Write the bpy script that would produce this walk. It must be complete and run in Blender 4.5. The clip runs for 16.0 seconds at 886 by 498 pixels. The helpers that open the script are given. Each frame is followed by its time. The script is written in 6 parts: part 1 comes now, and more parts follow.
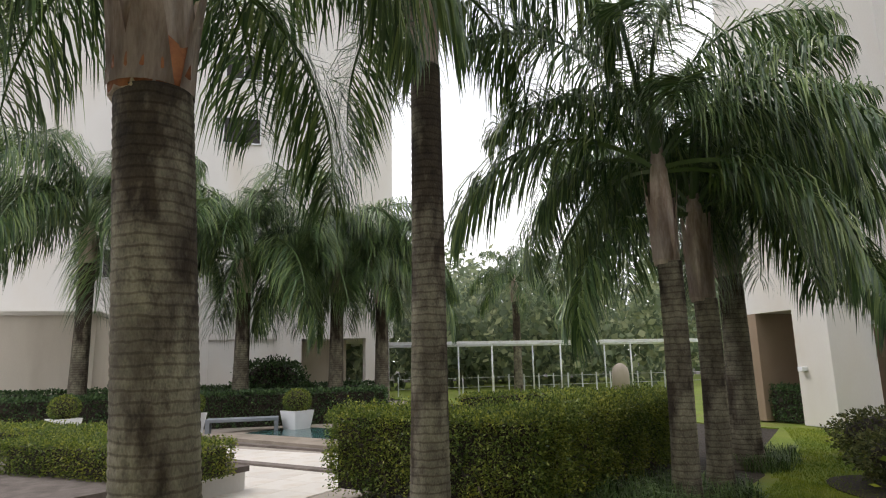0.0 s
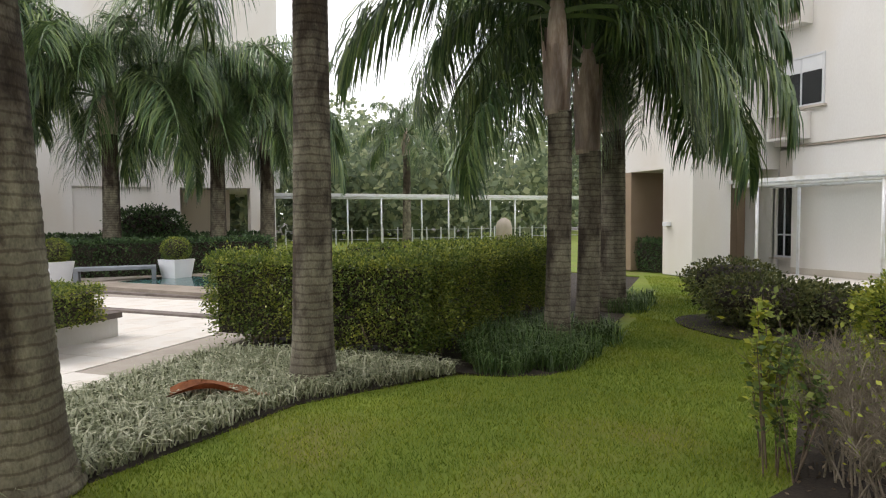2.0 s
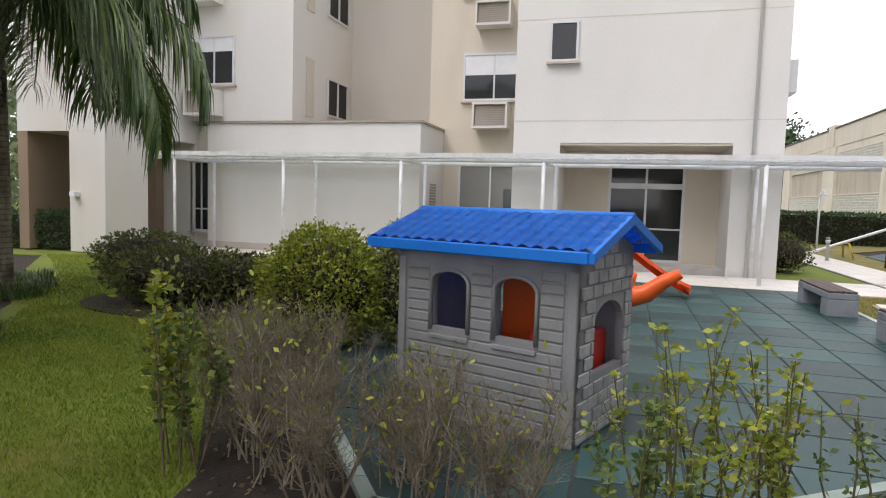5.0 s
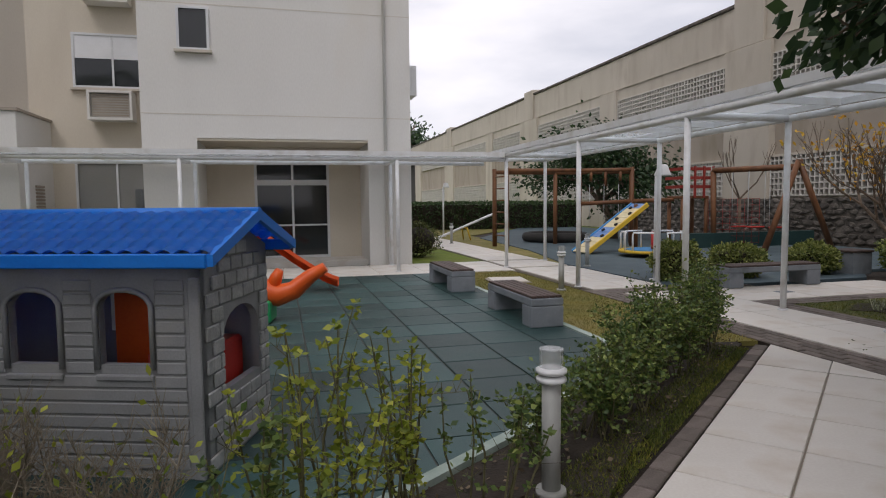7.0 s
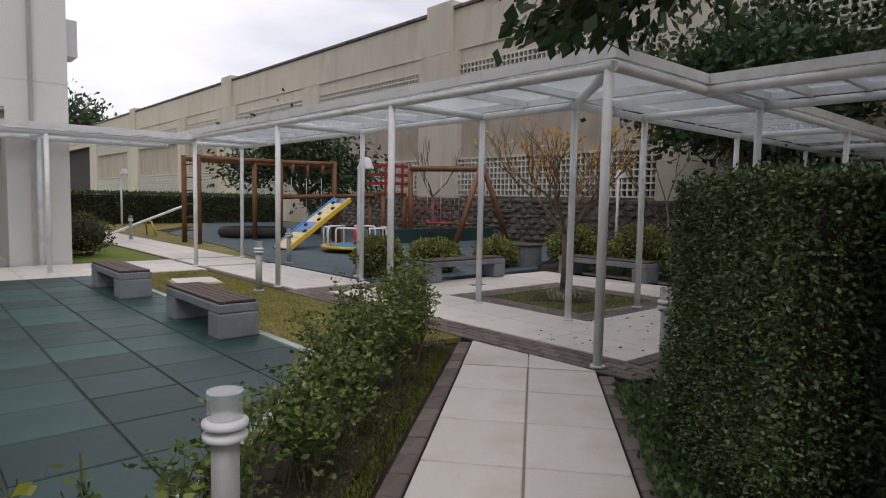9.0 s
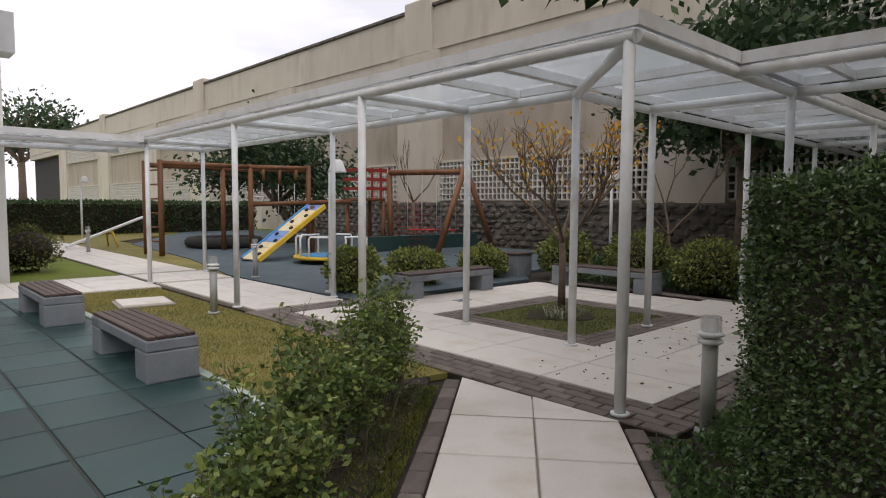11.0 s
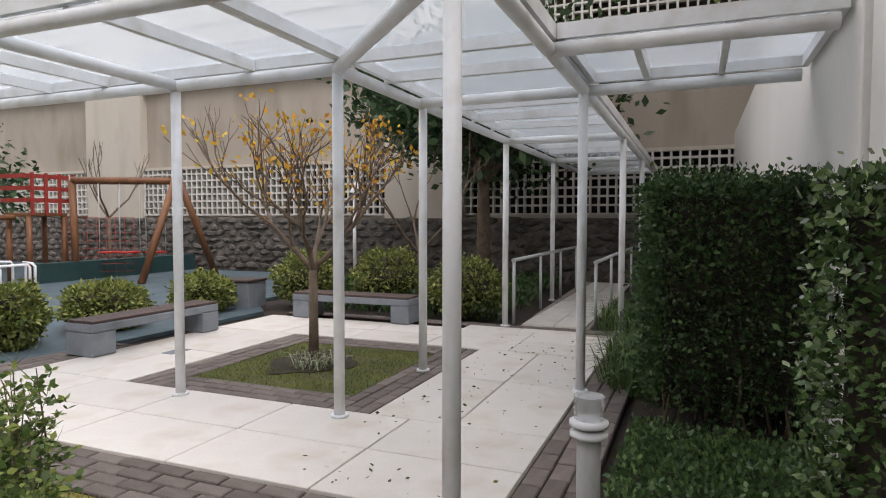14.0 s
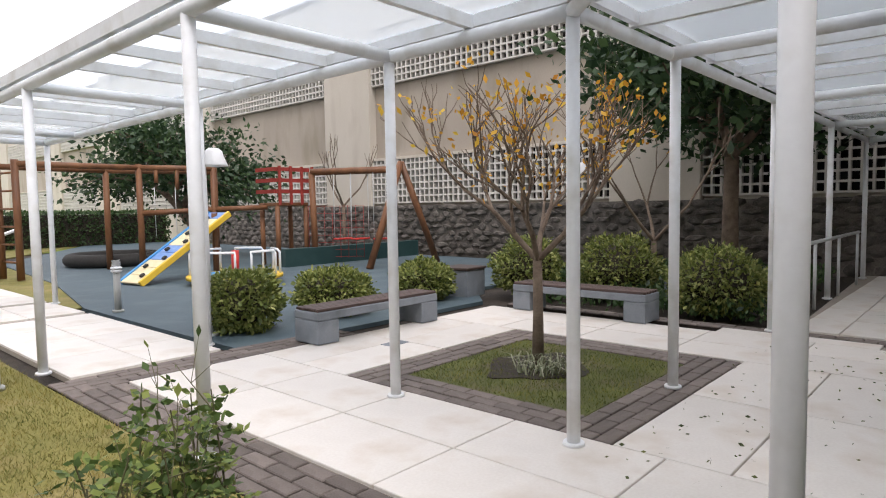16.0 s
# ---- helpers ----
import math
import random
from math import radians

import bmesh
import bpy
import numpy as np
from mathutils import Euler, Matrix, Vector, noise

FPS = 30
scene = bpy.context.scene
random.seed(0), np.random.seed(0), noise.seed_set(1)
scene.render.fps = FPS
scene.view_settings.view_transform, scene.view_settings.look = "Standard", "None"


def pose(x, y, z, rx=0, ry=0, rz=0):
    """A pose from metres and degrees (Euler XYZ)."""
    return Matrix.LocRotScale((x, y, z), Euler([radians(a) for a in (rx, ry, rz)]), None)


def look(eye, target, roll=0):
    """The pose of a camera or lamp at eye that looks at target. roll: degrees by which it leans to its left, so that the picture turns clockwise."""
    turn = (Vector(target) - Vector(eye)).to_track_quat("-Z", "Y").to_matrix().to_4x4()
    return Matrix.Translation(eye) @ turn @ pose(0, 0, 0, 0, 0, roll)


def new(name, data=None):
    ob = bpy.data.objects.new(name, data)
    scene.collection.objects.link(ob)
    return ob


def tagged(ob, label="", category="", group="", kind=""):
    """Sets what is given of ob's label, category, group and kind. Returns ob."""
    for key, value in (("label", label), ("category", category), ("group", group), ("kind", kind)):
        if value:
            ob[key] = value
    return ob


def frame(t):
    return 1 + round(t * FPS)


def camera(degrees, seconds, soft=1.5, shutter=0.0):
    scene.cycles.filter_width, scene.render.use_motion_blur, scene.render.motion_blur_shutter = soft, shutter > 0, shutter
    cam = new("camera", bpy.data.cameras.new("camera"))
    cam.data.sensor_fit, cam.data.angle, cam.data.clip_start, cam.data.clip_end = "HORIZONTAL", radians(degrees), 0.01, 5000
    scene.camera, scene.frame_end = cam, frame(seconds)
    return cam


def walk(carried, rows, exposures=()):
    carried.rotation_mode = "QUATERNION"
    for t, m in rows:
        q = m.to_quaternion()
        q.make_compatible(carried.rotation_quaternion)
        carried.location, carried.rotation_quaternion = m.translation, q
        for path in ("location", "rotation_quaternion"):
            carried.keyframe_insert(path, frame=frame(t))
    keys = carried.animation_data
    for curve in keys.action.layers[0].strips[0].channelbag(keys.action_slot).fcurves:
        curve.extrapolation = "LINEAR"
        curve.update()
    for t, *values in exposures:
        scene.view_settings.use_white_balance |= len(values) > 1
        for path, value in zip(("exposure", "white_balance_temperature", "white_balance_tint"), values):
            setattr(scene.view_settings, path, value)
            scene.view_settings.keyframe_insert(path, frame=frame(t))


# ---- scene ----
cam = camera(70.8, 16.0, 1.1)
PATH = [
    (0, (1.712, 0.94, 1.586), (-0.191, 1.433, 1.952), -1.3),
    (0.5, (1.671, 0.969, 1.536), (-0.249, 1.5, 1.713), -1.0),
    (1, (1.619, 0.984, 1.505), (-0.298, 1.554, 1.53), -0.8),
    (1.5, (1.579, 0.988, 1.503), (-0.312, 1.635, 1.432), -0.7),
    (2, (1.518, 1.045, 1.488), (-0.303, 1.866, 1.39), -0.4),
    (2.5, (1.474, 1.138, 1.459), (-0.228, 2.183, 1.349), -0.4),
    (3, (1.361, 1.23, 1.436), (-0.147, 2.538, 1.315), 0.3),
    (3.5, (1.243, 1.43, 1.36), (-0.042, 2.956, 1.227), 0.1),
    (4, (1.185, 1.57, 1.376), (0.166, 3.286, 1.238), 1.0),
    (6.5, (1.247, 1.818, 1.391), (1.422, 3.804, 1.234), -0.1),
    (7, (1.354, 1.961, 1.365), (1.855, 3.892, 1.218), -0.6),
    (7.5, (1.44, 2.108, 1.344), (2.226, 3.941, 1.194), 0.2),
    (8, (1.524, 2.358, 1.338), (2.6, 4.038, 1.199), -0.1),
    (8.5, (1.604, 2.555, 1.319), (2.881, 4.088, 1.167), 0.0),
    (9, (1.786, 2.693, 1.301), (3.103, 4.189, 1.145), 1.1),
    (11.5, (2.647, 3.714, 1.324), (4.044, 5.139, 1.192), -0.5),
    (12, (2.855, 3.968, 1.309), (4.372, 5.263, 1.174), 0.3),
    (12.5, (3.095, 4.149, 1.325), (4.665, 5.381, 1.196), 0.7),
    (13, (3.26, 4.346, 1.328), (4.937, 5.428, 1.198), 1.7),
    (13.5, (3.463, 4.539, 1.338), (5.244, 5.443, 1.239), -0.1),
    (14, (3.702, 4.644, 1.336), (5.553, 5.396, 1.246), 0.1),
    (14.5, (3.873, 4.726, 1.33), (5.763, 5.374, 1.248), -0.2),
    (15, (4.029, 4.905, 1.317), (5.904, 5.594, 1.206), -1.0),
    (15.5, (4.142, 5.08, 1.312), (5.894, 6.037, 1.188), -1.0),
    (16, (4.345, 5.155, 1.318), (5.832, 6.485, 1.186), -0.9),
]
walk(cam, [(t, look(eye, target, roll)) for t, eye, target, roll in PATH],
     [(0, 0.65, 6500, 13), (1.0, 0.62, 6500, 13), (1.5, 0.7, 6500, 13), (2.0, 0.95, 6500, 13), (2.5, 1.1, 6500, 13), (3.0, 1.34, 6500, 13), (4.0, 1.48, 6500, 13), (5.2, 0.6, 6400, 16), (6.3, 0.05, 6400, 16), (8.0, -0.2, 6400, 16), (9.0, -0.02, 6400, 16), (11.5, 0.21, 6600, 16), (12.5, 0.2, 6600, 16), (13.0, 0.36, 6600, 16), (13.5, 0.6, 6500, 16), (14.5, 1.16, 6400, 16), (15.5, 1.22, 6400, 16), (16.0, 1.02, 6400, 16)])

# ---- sky and light ----
world = bpy.data.worlds.new("overcast_sky")
scene.world = world
world.use_nodes = True
wn, wl = world.node_tree.nodes, world.node_tree.links
wn.clear()
w_out = wn.new("ShaderNodeOutputWorld")
w_bg = wn.new("ShaderNodeBackground")
w_sky = wn.new("ShaderNodeTexSky")
w_sky.sky_type = "NISHITA"
w_sky.sun_disc = False
w_sky.sun_elevation, w_sky.sun_rotation = radians(54), radians(214)
w_co = wn.new("ShaderNodeTexCoord")
w_map = wn.new("ShaderNodeMapping")
w_map.inputs["Scale"].default_value = (1.0, 1.0, 3.2)
w_noise = wn.new("ShaderNodeTexNoise")
w_noise.inputs["Scale"].default_value, w_noise.inputs["Detail"].default_value = 2.2, 6
w_ramp = wn.new("ShaderNodeValToRGB")
w_ramp.color_ramp.elements[0].position, w_ramp.color_ramp.elements[0].color = 0.36, (8.6, 8.8, 9.3, 1)
w_ramp.color_ramp.elements[1].position, w_ramp.color_ramp.elements[1].color = 0.62, (13.2, 13.0, 12.9, 1)
w_mix = wn.new("ShaderNodeMix")
w_mix.data_type = "RGBA"
w_mix.inputs[0].default_value = 0.88
wl.new(w_co.outputs["Generated"], w_map.inputs["Vector"])
wl.new(w_map.outputs[0], w_noise.inputs["Vector"])
wl.new(w_noise.outputs[0], w_ramp.inputs[0])
wl.new(w_sky.outputs[0], w_mix.inputs[6])
wl.new(w_ramp.outputs[0], w_mix.inputs[7])
wl.new(w_mix.outputs[2], w_bg.inputs["Color"])
w_bg.inputs["Strength"].default_value = 0.095
wl.new(w_bg.outputs[0], w_out.inputs["Surface"])

sun_data = bpy.data.lights.new("sun", "SUN")
sun_data.energy, sun_data.angle, sun_data.color = 0.9, radians(25), (1.0, 0.97, 0.92)
sun = new("sun", sun_data)
sun.matrix_world = look((-8, -12, 20), (0, 0, 0))


# ---- materials ----
def node_mat(name):
    m = bpy.data.materials.new(name)
    m.use_nodes = True
    return m, m.node_tree.nodes, m.node_tree.links, m.node_tree.nodes["Principled BSDF"]


def mat(name, a, b, rough=0.7, scale=6.0, fine=60.0, bump=0.15, metal=0.0, stretch=(1, 1, 1), vary=0.0, dirt=None, dirt_scale=1.5, spec=0.4):
    """Two tones mixed by coarse and fine noise, a fine relief, and per-piece variation."""
    m, n, l, p = node_mat(name)
    co = n.new("ShaderNodeTexCoord")
    mp = n.new("ShaderNodeMapping")
    mp.inputs["Scale"].default_value = stretch
    l.new(co.outputs["Object"], mp.inputs["Vector"])
    n1, n2 = n.new("ShaderNodeTexNoise"), n.new("ShaderNodeTexNoise")
    for q, s, d in ((n1, scale, 5), (n2, fine, 3)):
        q.inputs["Scale"].default_value, q.inputs["Detail"].default_value = s, d
        l.new(mp.outputs[0], q.inputs["Vector"])
    add = n.new("ShaderNodeMath")
    add.operation = "MULTIPLY_ADD"
    add.inputs[1].default_value = 0.45
    l.new(n2.outputs[0], add.inputs[0])
    sub = n.new("ShaderNodeMath")
    sub.operation = "MULTIPLY_ADD"
    sub.inputs[1].default_value, sub.inputs[2].default_value = 0.9, -0.17
    l.new(n1.outputs[0], sub.inputs[0])
    l.new(sub.outputs[0], add.inputs[2])
    ramp = n.new("ShaderNodeValToRGB")
    ramp.color_ramp.elements[0].position, ramp.color_ramp.elements[1].position = 0.3, 0.72
    ramp.color_ramp.elements[0].color, ramp.color_ramp.elements[1].color = (*a, 1), (*b, 1)
    l.new(add.outputs[0], ramp.inputs[0])
    colour = ramp.outputs[0]
    if dirt:
        n3 = n.new("ShaderNodeTexNoise")
        n3.inputs["Scale"].default_value, n3.inputs["Detail"].default_value = dirt_scale, 8
        l.new(mp.outputs[0], n3.inputs["Vector"])
        r3 = n.new("ShaderNodeValToRGB")
        r3.color_ramp.elements[0].position, r3.color_ramp.elements[1].position = 0.5, 0.72
        l.new(n3.outputs[0], r3.inputs[0])
        mx = n.new("ShaderNodeMix")
        mx.data_type = "RGBA"
        l.new(r3.outputs[0], mx.inputs[0])
        l.new(colour, mx.inputs[6])
        mx.inputs[7].default_value = (*dirt, 1)
        colour = mx.outputs[2]
    if vary:
        oi = n.new("ShaderNodeObjectInfo")
        mr = n.new("ShaderNodeMapRange")
        mr.inputs["To Min"].default_value, mr.inputs["To Max"].default_value = 1 - vary, 1 + vary
        l.new(oi.outputs["Random"], mr.inputs["Value"])
        hs = n.new("ShaderNodeHueSaturation")
        l.new(mr.outputs[0], hs.inputs["Value"])
        l.new(colour, hs.inputs["Color"])
        colour = hs.outputs[0]
    l.new(colour, p.inputs["Base Color"])
    rr = n.new("ShaderNodeMapRange")
    rr.inputs["To Min"].default_value, rr.inputs["To Max"].default_value = max(rough - 0.12, 0.03), min(rough + 0.12, 1)
    l.new(n1.outputs[0], rr.inputs["Value"])
    l.new(rr.outputs[0], p.inputs["Roughness"])
    p.inputs["Metallic"].default_value = metal
    p.inputs["Specular IOR Level"].default_value = spec
    if bump:
        bp = n.new("ShaderNodeBump")
        bp.inputs["Strength"].default_value, bp.inputs["Distance"].default_value = bump, 0.02
        l.new(add.outputs[0], bp.inputs["Height"])
        l.new(bp.outputs[0], p.inputs["Normal"])
    return m


def leaf_mat(name, a, b, c, rough=0.5, through_light=0.25, spec=0.4, patch=0.0):
    """Leaves: three tones by leaf, glossy and a little translucent."""
    m, n, l, p = node_mat(name)
    g = n.new("ShaderNodeNewGeometry")
    ramp = n.new("ShaderNodeValToRGB")
    e = ramp.color_ramp.elements
    e[0].color, e[1].color = (*a, 1), (*c, 1)
    e.new(0.55).color = (*b, 1)
    l.new(g.outputs["Random Per Island"], ramp.inputs[0])
    tone = ramp.outputs[0]
    if patch:
        co, nz, pr, mu = n.new("ShaderNodeTexCoord"), n.new("ShaderNodeTexNoise"), n.new("ShaderNodeValToRGB"), n.new("ShaderNodeMix")
        nz.inputs["Scale"].default_value, nz.inputs["Detail"].default_value = patch, 5
        pr.color_ramp.elements[0].position, pr.color_ramp.elements[0].color = 0.34, (0.66, 0.76, 0.8, 1)
        pr.color_ramp.elements[1].position, pr.color_ramp.elements[1].color = 0.66, (1.3, 1.16, 1.0, 1)
        mu.data_type, mu.blend_type = "RGBA", "MULTIPLY"
        mu.inputs[0].default_value = 1.0
        l.new(co.outputs["Object"], nz.inputs["Vector"])
        l.new(nz.outputs[0], pr.inputs[0])
        l.new(tone, mu.inputs[6])
        l.new(pr.outputs[0], mu.inputs[7])
        tone = mu.outputs[2]
    l.new(tone, p.inputs["Base Color"])
    p.inputs["Roughness"].default_value = rough
    p.inputs["Specular IOR Level"].default_value = spec
    tr = n.new("ShaderNodeBsdfTranslucent")
    l.new(tone, tr.inputs["Color"])
    mx = n.new("ShaderNodeMixShader")
    mx.inputs[0].default_value = through_light
    out = n["Material Output"]
    l.new(p.outputs[0], mx.inputs[1])
    l.new(tr.outputs[0], mx.inputs[2])
    l.new(mx.outputs[0], out.inputs["Surface"])
    return m


M_PLASTER = mat("painted_plaster", (0.67, 0.655, 0.62), (0.76, 0.745, 0.71), 0.85, 0.5, 40, 0.05, stretch=(1, 1, 0.35), dirt=(0.66, 0.62, 0.55), dirt_scale=0.5)
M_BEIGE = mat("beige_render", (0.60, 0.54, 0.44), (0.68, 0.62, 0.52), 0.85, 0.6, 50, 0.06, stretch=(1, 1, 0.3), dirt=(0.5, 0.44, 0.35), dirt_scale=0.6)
# greyer render tone with shade put into the colour
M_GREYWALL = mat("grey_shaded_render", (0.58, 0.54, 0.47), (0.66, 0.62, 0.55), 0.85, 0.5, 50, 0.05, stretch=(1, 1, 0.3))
M_TAUPE = mat("taupe_panel_render", (0.36, 0.31, 0.255), (0.43, 0.375, 0.31), 0.85, 0.7, 50, 0.06, stretch=(1, 1, 0.3), dirt=(0.30, 0.26, 0.20))
M_WALLCREAM = mat("cream_boundary_render", (0.50, 0.455, 0.38), (0.585, 0.535, 0.46), 0.85, 0.7, 50, 0.06, stretch=(1, 1, 0.3), dirt=(0.45, 0.40, 0.33))
M_LATTICE = mat("cement_lattice", (0.52, 0.50, 0.46), (0.66, 0.64, 0.59), 0.8, 3, 40, 0.08)
# near-black for painted unlit interiors, also for climbing holds and the tyre rim
M_DARKVOID = mat("unlit_void_and_black", (0.03, 0.028, 0.026), (0.05, 0.048, 0.045), 0.9, 2, 20, 0)
M_WHITE = mat("white_enamel_steel", (0.74, 0.75, 0.76), (0.82, 0.83, 0.84), 0.35, 2, 30, 0.02, dirt=(0.62, 0.61, 0.58), dirt_scale=4)
M_WHITEPLASTIC = mat("white_plastic", (0.72, 0.73, 0.74), (0.80, 0.81, 0.82), 0.4, 3, 50, 0.02)
M_TILE = mat("white_floor_tile", (0.64, 0.60, 0.545), (0.745, 0.71, 0.66), 0.5, 2.0, 60, 0.03, vary=0.05, dirt=(0.58, 0.51, 0.43), dirt_scale=2.2)
M_GROUT = mat("tile_bed_mortar", (0.30, 0.26, 0.22), (0.38, 0.34, 0.29), 0.9, 4, 60, 0.1)
M_BRICK = mat("grey_brown_paver", (0.12, 0.098, 0.085), (0.22, 0.185, 0.165), 0.85, 7, 90, 0.3, vary=0.25, dirt=(0.09, 0.075, 0.06), dirt_scale=3)
M_SOIL = mat("garden_soil_and_shade_core", (0.022, 0.017, 0.013), (0.055, 0.043, 0.032), 0.95, 6, 70, 0.8)
M_GRASS = mat("lawn_turf", (0.115, 0.165, 0.016), (0.19, 0.245, 0.030), 0.95, 1.3, 90, 0.7, dirt=(0.19, 0.18, 0.05), dirt_scale=0.9)
M_DRYGRASS = mat("yellowing_turf", (0.16, 0.15, 0.035), (0.25, 0.22, 0.065), 0.95, 2.0, 90, 0.7, dirt=(0.28, 0.22, 0.09), dirt_scale=1.5)
# the wide per-tile variation puts uneven sky sheen into the colour
M_RUBBER = mat("green_rubber_tile", (0.018, 0.050, 0.050), (0.032, 0.076, 0.074), 0.5, 3, 120, 0.2, vary=0.38, dirt=(0.042, 0.085, 0.082), dirt_scale=1.2)
M_RUBBERBLUE = mat("blue_grey_rubber", (0.055, 0.085, 0.10), (0.085, 0.12, 0.14), 0.7, 3, 120, 0.2, dirt=(0.10, 0.14, 0.15))
M_KERB = mat("pale_green_kerb", (0.34, 0.42, 0.38), (0.46, 0.53, 0.48), 0.8, 5, 60, 0.2, dirt=(0.2, 0.27, 0.22))
M_BENCHGREY = mat("grey_painted_concrete", (0.19, 0.21, 0.235), (0.25, 0.27, 0.295), 0.75, 4, 60, 0.1, dirt=(0.15, 0.165, 0.18), dirt_scale=3)
M_SLATWOOD = mat("weathered_red_brown_slat", (0.05, 0.033, 0.028), (0.105, 0.07, 0.06), 0.6, 6, 60, 0.25, stretch=(1, 0.1, 1), vary=0.2)
M_BLUEROOF = mat("bright_blue_plastic", (0.004, 0.15, 0.64), (0.010, 0.21, 0.76), 0.38, 3, 60, 0.03)
M_PLASTICGREY = mat("grey_moulded_plastic", (0.237, 0.244, 0.25), (0.312, 0.319, 0.325), 0.6, 4, 90, 0.12, dirt=(0.29, 0.285, 0.27), dirt_scale=3)
M_PALEBRICK = mat("pale_moulded_brick", (0.30, 0.305, 0.31), (0.50, 0.50, 0.49), 0.6, 9, 70, 0.25, vary=0.12, dirt=(0.27, 0.27, 0.26), dirt_scale=5)
M_BOLLARD = mat("dull_grey_lamp_tube", (0.34, 0.345, 0.33), (0.46, 0.46, 0.44), 0.45, 5, 60, 0.04, stretch=(1, 1, 0.3), dirt=(0.26, 0.27, 0.23), dirt_scale=4)
M_ORANGE = mat("orange_plastic", (0.75, 0.10, 0.012), (0.85, 0.14, 0.02), 0.35, 3, 50, 0.02)
M_RED = mat("red_paint", (0.42, 0.025, 0.018), (0.52, 0.04, 0.03), 0.45, 4, 50, 0.05)
M_REDDARK = mat("worn_dark_red_paint", (0.25, 0.030, 0.022), (0.35, 0.050, 0.038), 0.6, 4, 50, 0.05)
M_PLANK = mat("pale_painted_plank", (0.62, 0.52, 0.30), (0.74, 0.66, 0.44), 0.6, 4, 50, 0.1)
M_PLANKBLUE = mat("worn_blue_plank", (0.10, 0.22, 0.50), (0.22, 0.34, 0.60), 0.6, 4, 50, 0.1)
M_GREENPL = mat("green_plastic", (0.02, 0.30, 0.10), (0.03, 0.38, 0.14), 0.4, 4, 50, 0.02)
M_YELLOW = mat("yellow_paint", (0.68, 0.43, 0.03), (0.76, 0.52, 0.06), 0.5, 4, 50, 0.05)
M_BLUE = mat("blue_paint", (0.033, 0.192, 0.462), (0.055, 0.272, 0.55), 0.5, 4, 50, 0.05)
M_WOOD = mat("stained_round_timber", (0.12, 0.050, 0.022), (0.235, 0.105, 0.045), 0.55, 5, 50, 0.2, stretch=(1, 1, 0.15))
M_STONE = mat("dark_rubble_stone", (0.055, 0.048, 0.042), (0.17, 0.15, 0.13), 0.9, 5, 40, 0.8, vary=0.3, dirt=(0.035, 0.035, 0.028), dirt_scale=2)
M_ALU = mat("white_window_frame", (0.62, 0.63, 0.64), (0.70, 0.71, 0.72), 0.4, 3, 40, 0.02)
# brown render of covered interiors, with their shade put into the colour
M_BROWN = mat("shaded_brown_render", (0.25, 0.18, 0.12), (0.32, 0.24, 0.17), 0.85, 1, 40, 0.05)
M_ACGREY = mat("air_conditioner_case", (0.38, 0.35, 0.31), (0.46, 0.43, 0.38), 0.6, 4, 40, 0.05)
M_TRUNK = mat("ringed_palm_bark", (0.068, 0.058, 0.046), (0.235, 0.22, 0.175), 0.9, 7.0, 50, 0.7, stretch=(1.5, 1.5, 0.8), dirt=(0.055, 0.044, 0.036), dirt_scale=1.8)
tn, tl = M_TRUNK.node_tree.nodes, M_TRUNK.node_tree.links
t_wave = tn.new("ShaderNodeTexWave")
t_wave.wave_type, t_wave.bands_direction = "BANDS", "Z"
t_wave.inputs["Scale"].default_value, t_wave.inputs["Distortion"].default_value, t_wave.inputs["Detail"].default_value, t_wave.inputs["Detail Scale"].default_value = 4.4, 2.2, 4, 1.6
t_co = tn.new("ShaderNodeTexCoord")
tl.new(t_co.outputs["Object"], t_wave.inputs["Vector"])
t_ramp = tn.new("ShaderNodeValToRGB")
t_ramp.color_ramp.elements[0].position, t_ramp.color_ramp.elements[0].color = 0.02, (0.60, 0.56, 0.53, 1)
t_ramp.color_ramp.elements[1].position, t_ramp.color_ramp.elements[1].color = 0.22, (1, 1, 1, 1)
tl.new(t_wave.outputs[0], t_ramp.inputs[0])
t_mul = tn.new("ShaderNodeMix")
t_mul.data_type, t_mul.blend_type = "RGBA", "MULTIPLY"
t_mul.inputs[0].default_value = 1.0
t_bsdf = tn["Principled BSDF"]
# pale lichen and dark damp patches, drawn out along the trunk
t_map = tn.new("ShaderNodeMapping")
t_map.inputs["Scale"].default_value = (2.0, 2.0, 0.9)
tl.new(t_co.outputs["Object"], t_map.inputs["Vector"])
t_patch = tn.new("ShaderNodeTexNoise")
t_patch.inputs["Scale"].default_value, t_patch.inputs["Detail"].default_value, t_patch.inputs["Roughness"].default_value = 1.3, 5, 0.55
tl.new(t_map.outputs[0], t_patch.inputs["Vector"])
t_pramp = tn.new("ShaderNodeValToRGB")
t_pramp.color_ramp.elements[0].position, t_pramp.color_ramp.elements[0].color = 0.45, (0.34, 0.28, 0.23, 1)
t_pramp.color_ramp.elements[1].position, t_pramp.color_ramp.elements[1].color = 0.57, (1.30, 1.30, 1.18, 1)
t_mid = t_pramp.color_ramp.elements.new(0.50)
t_mid.color = (0.82, 0.78, 0.72, 1)
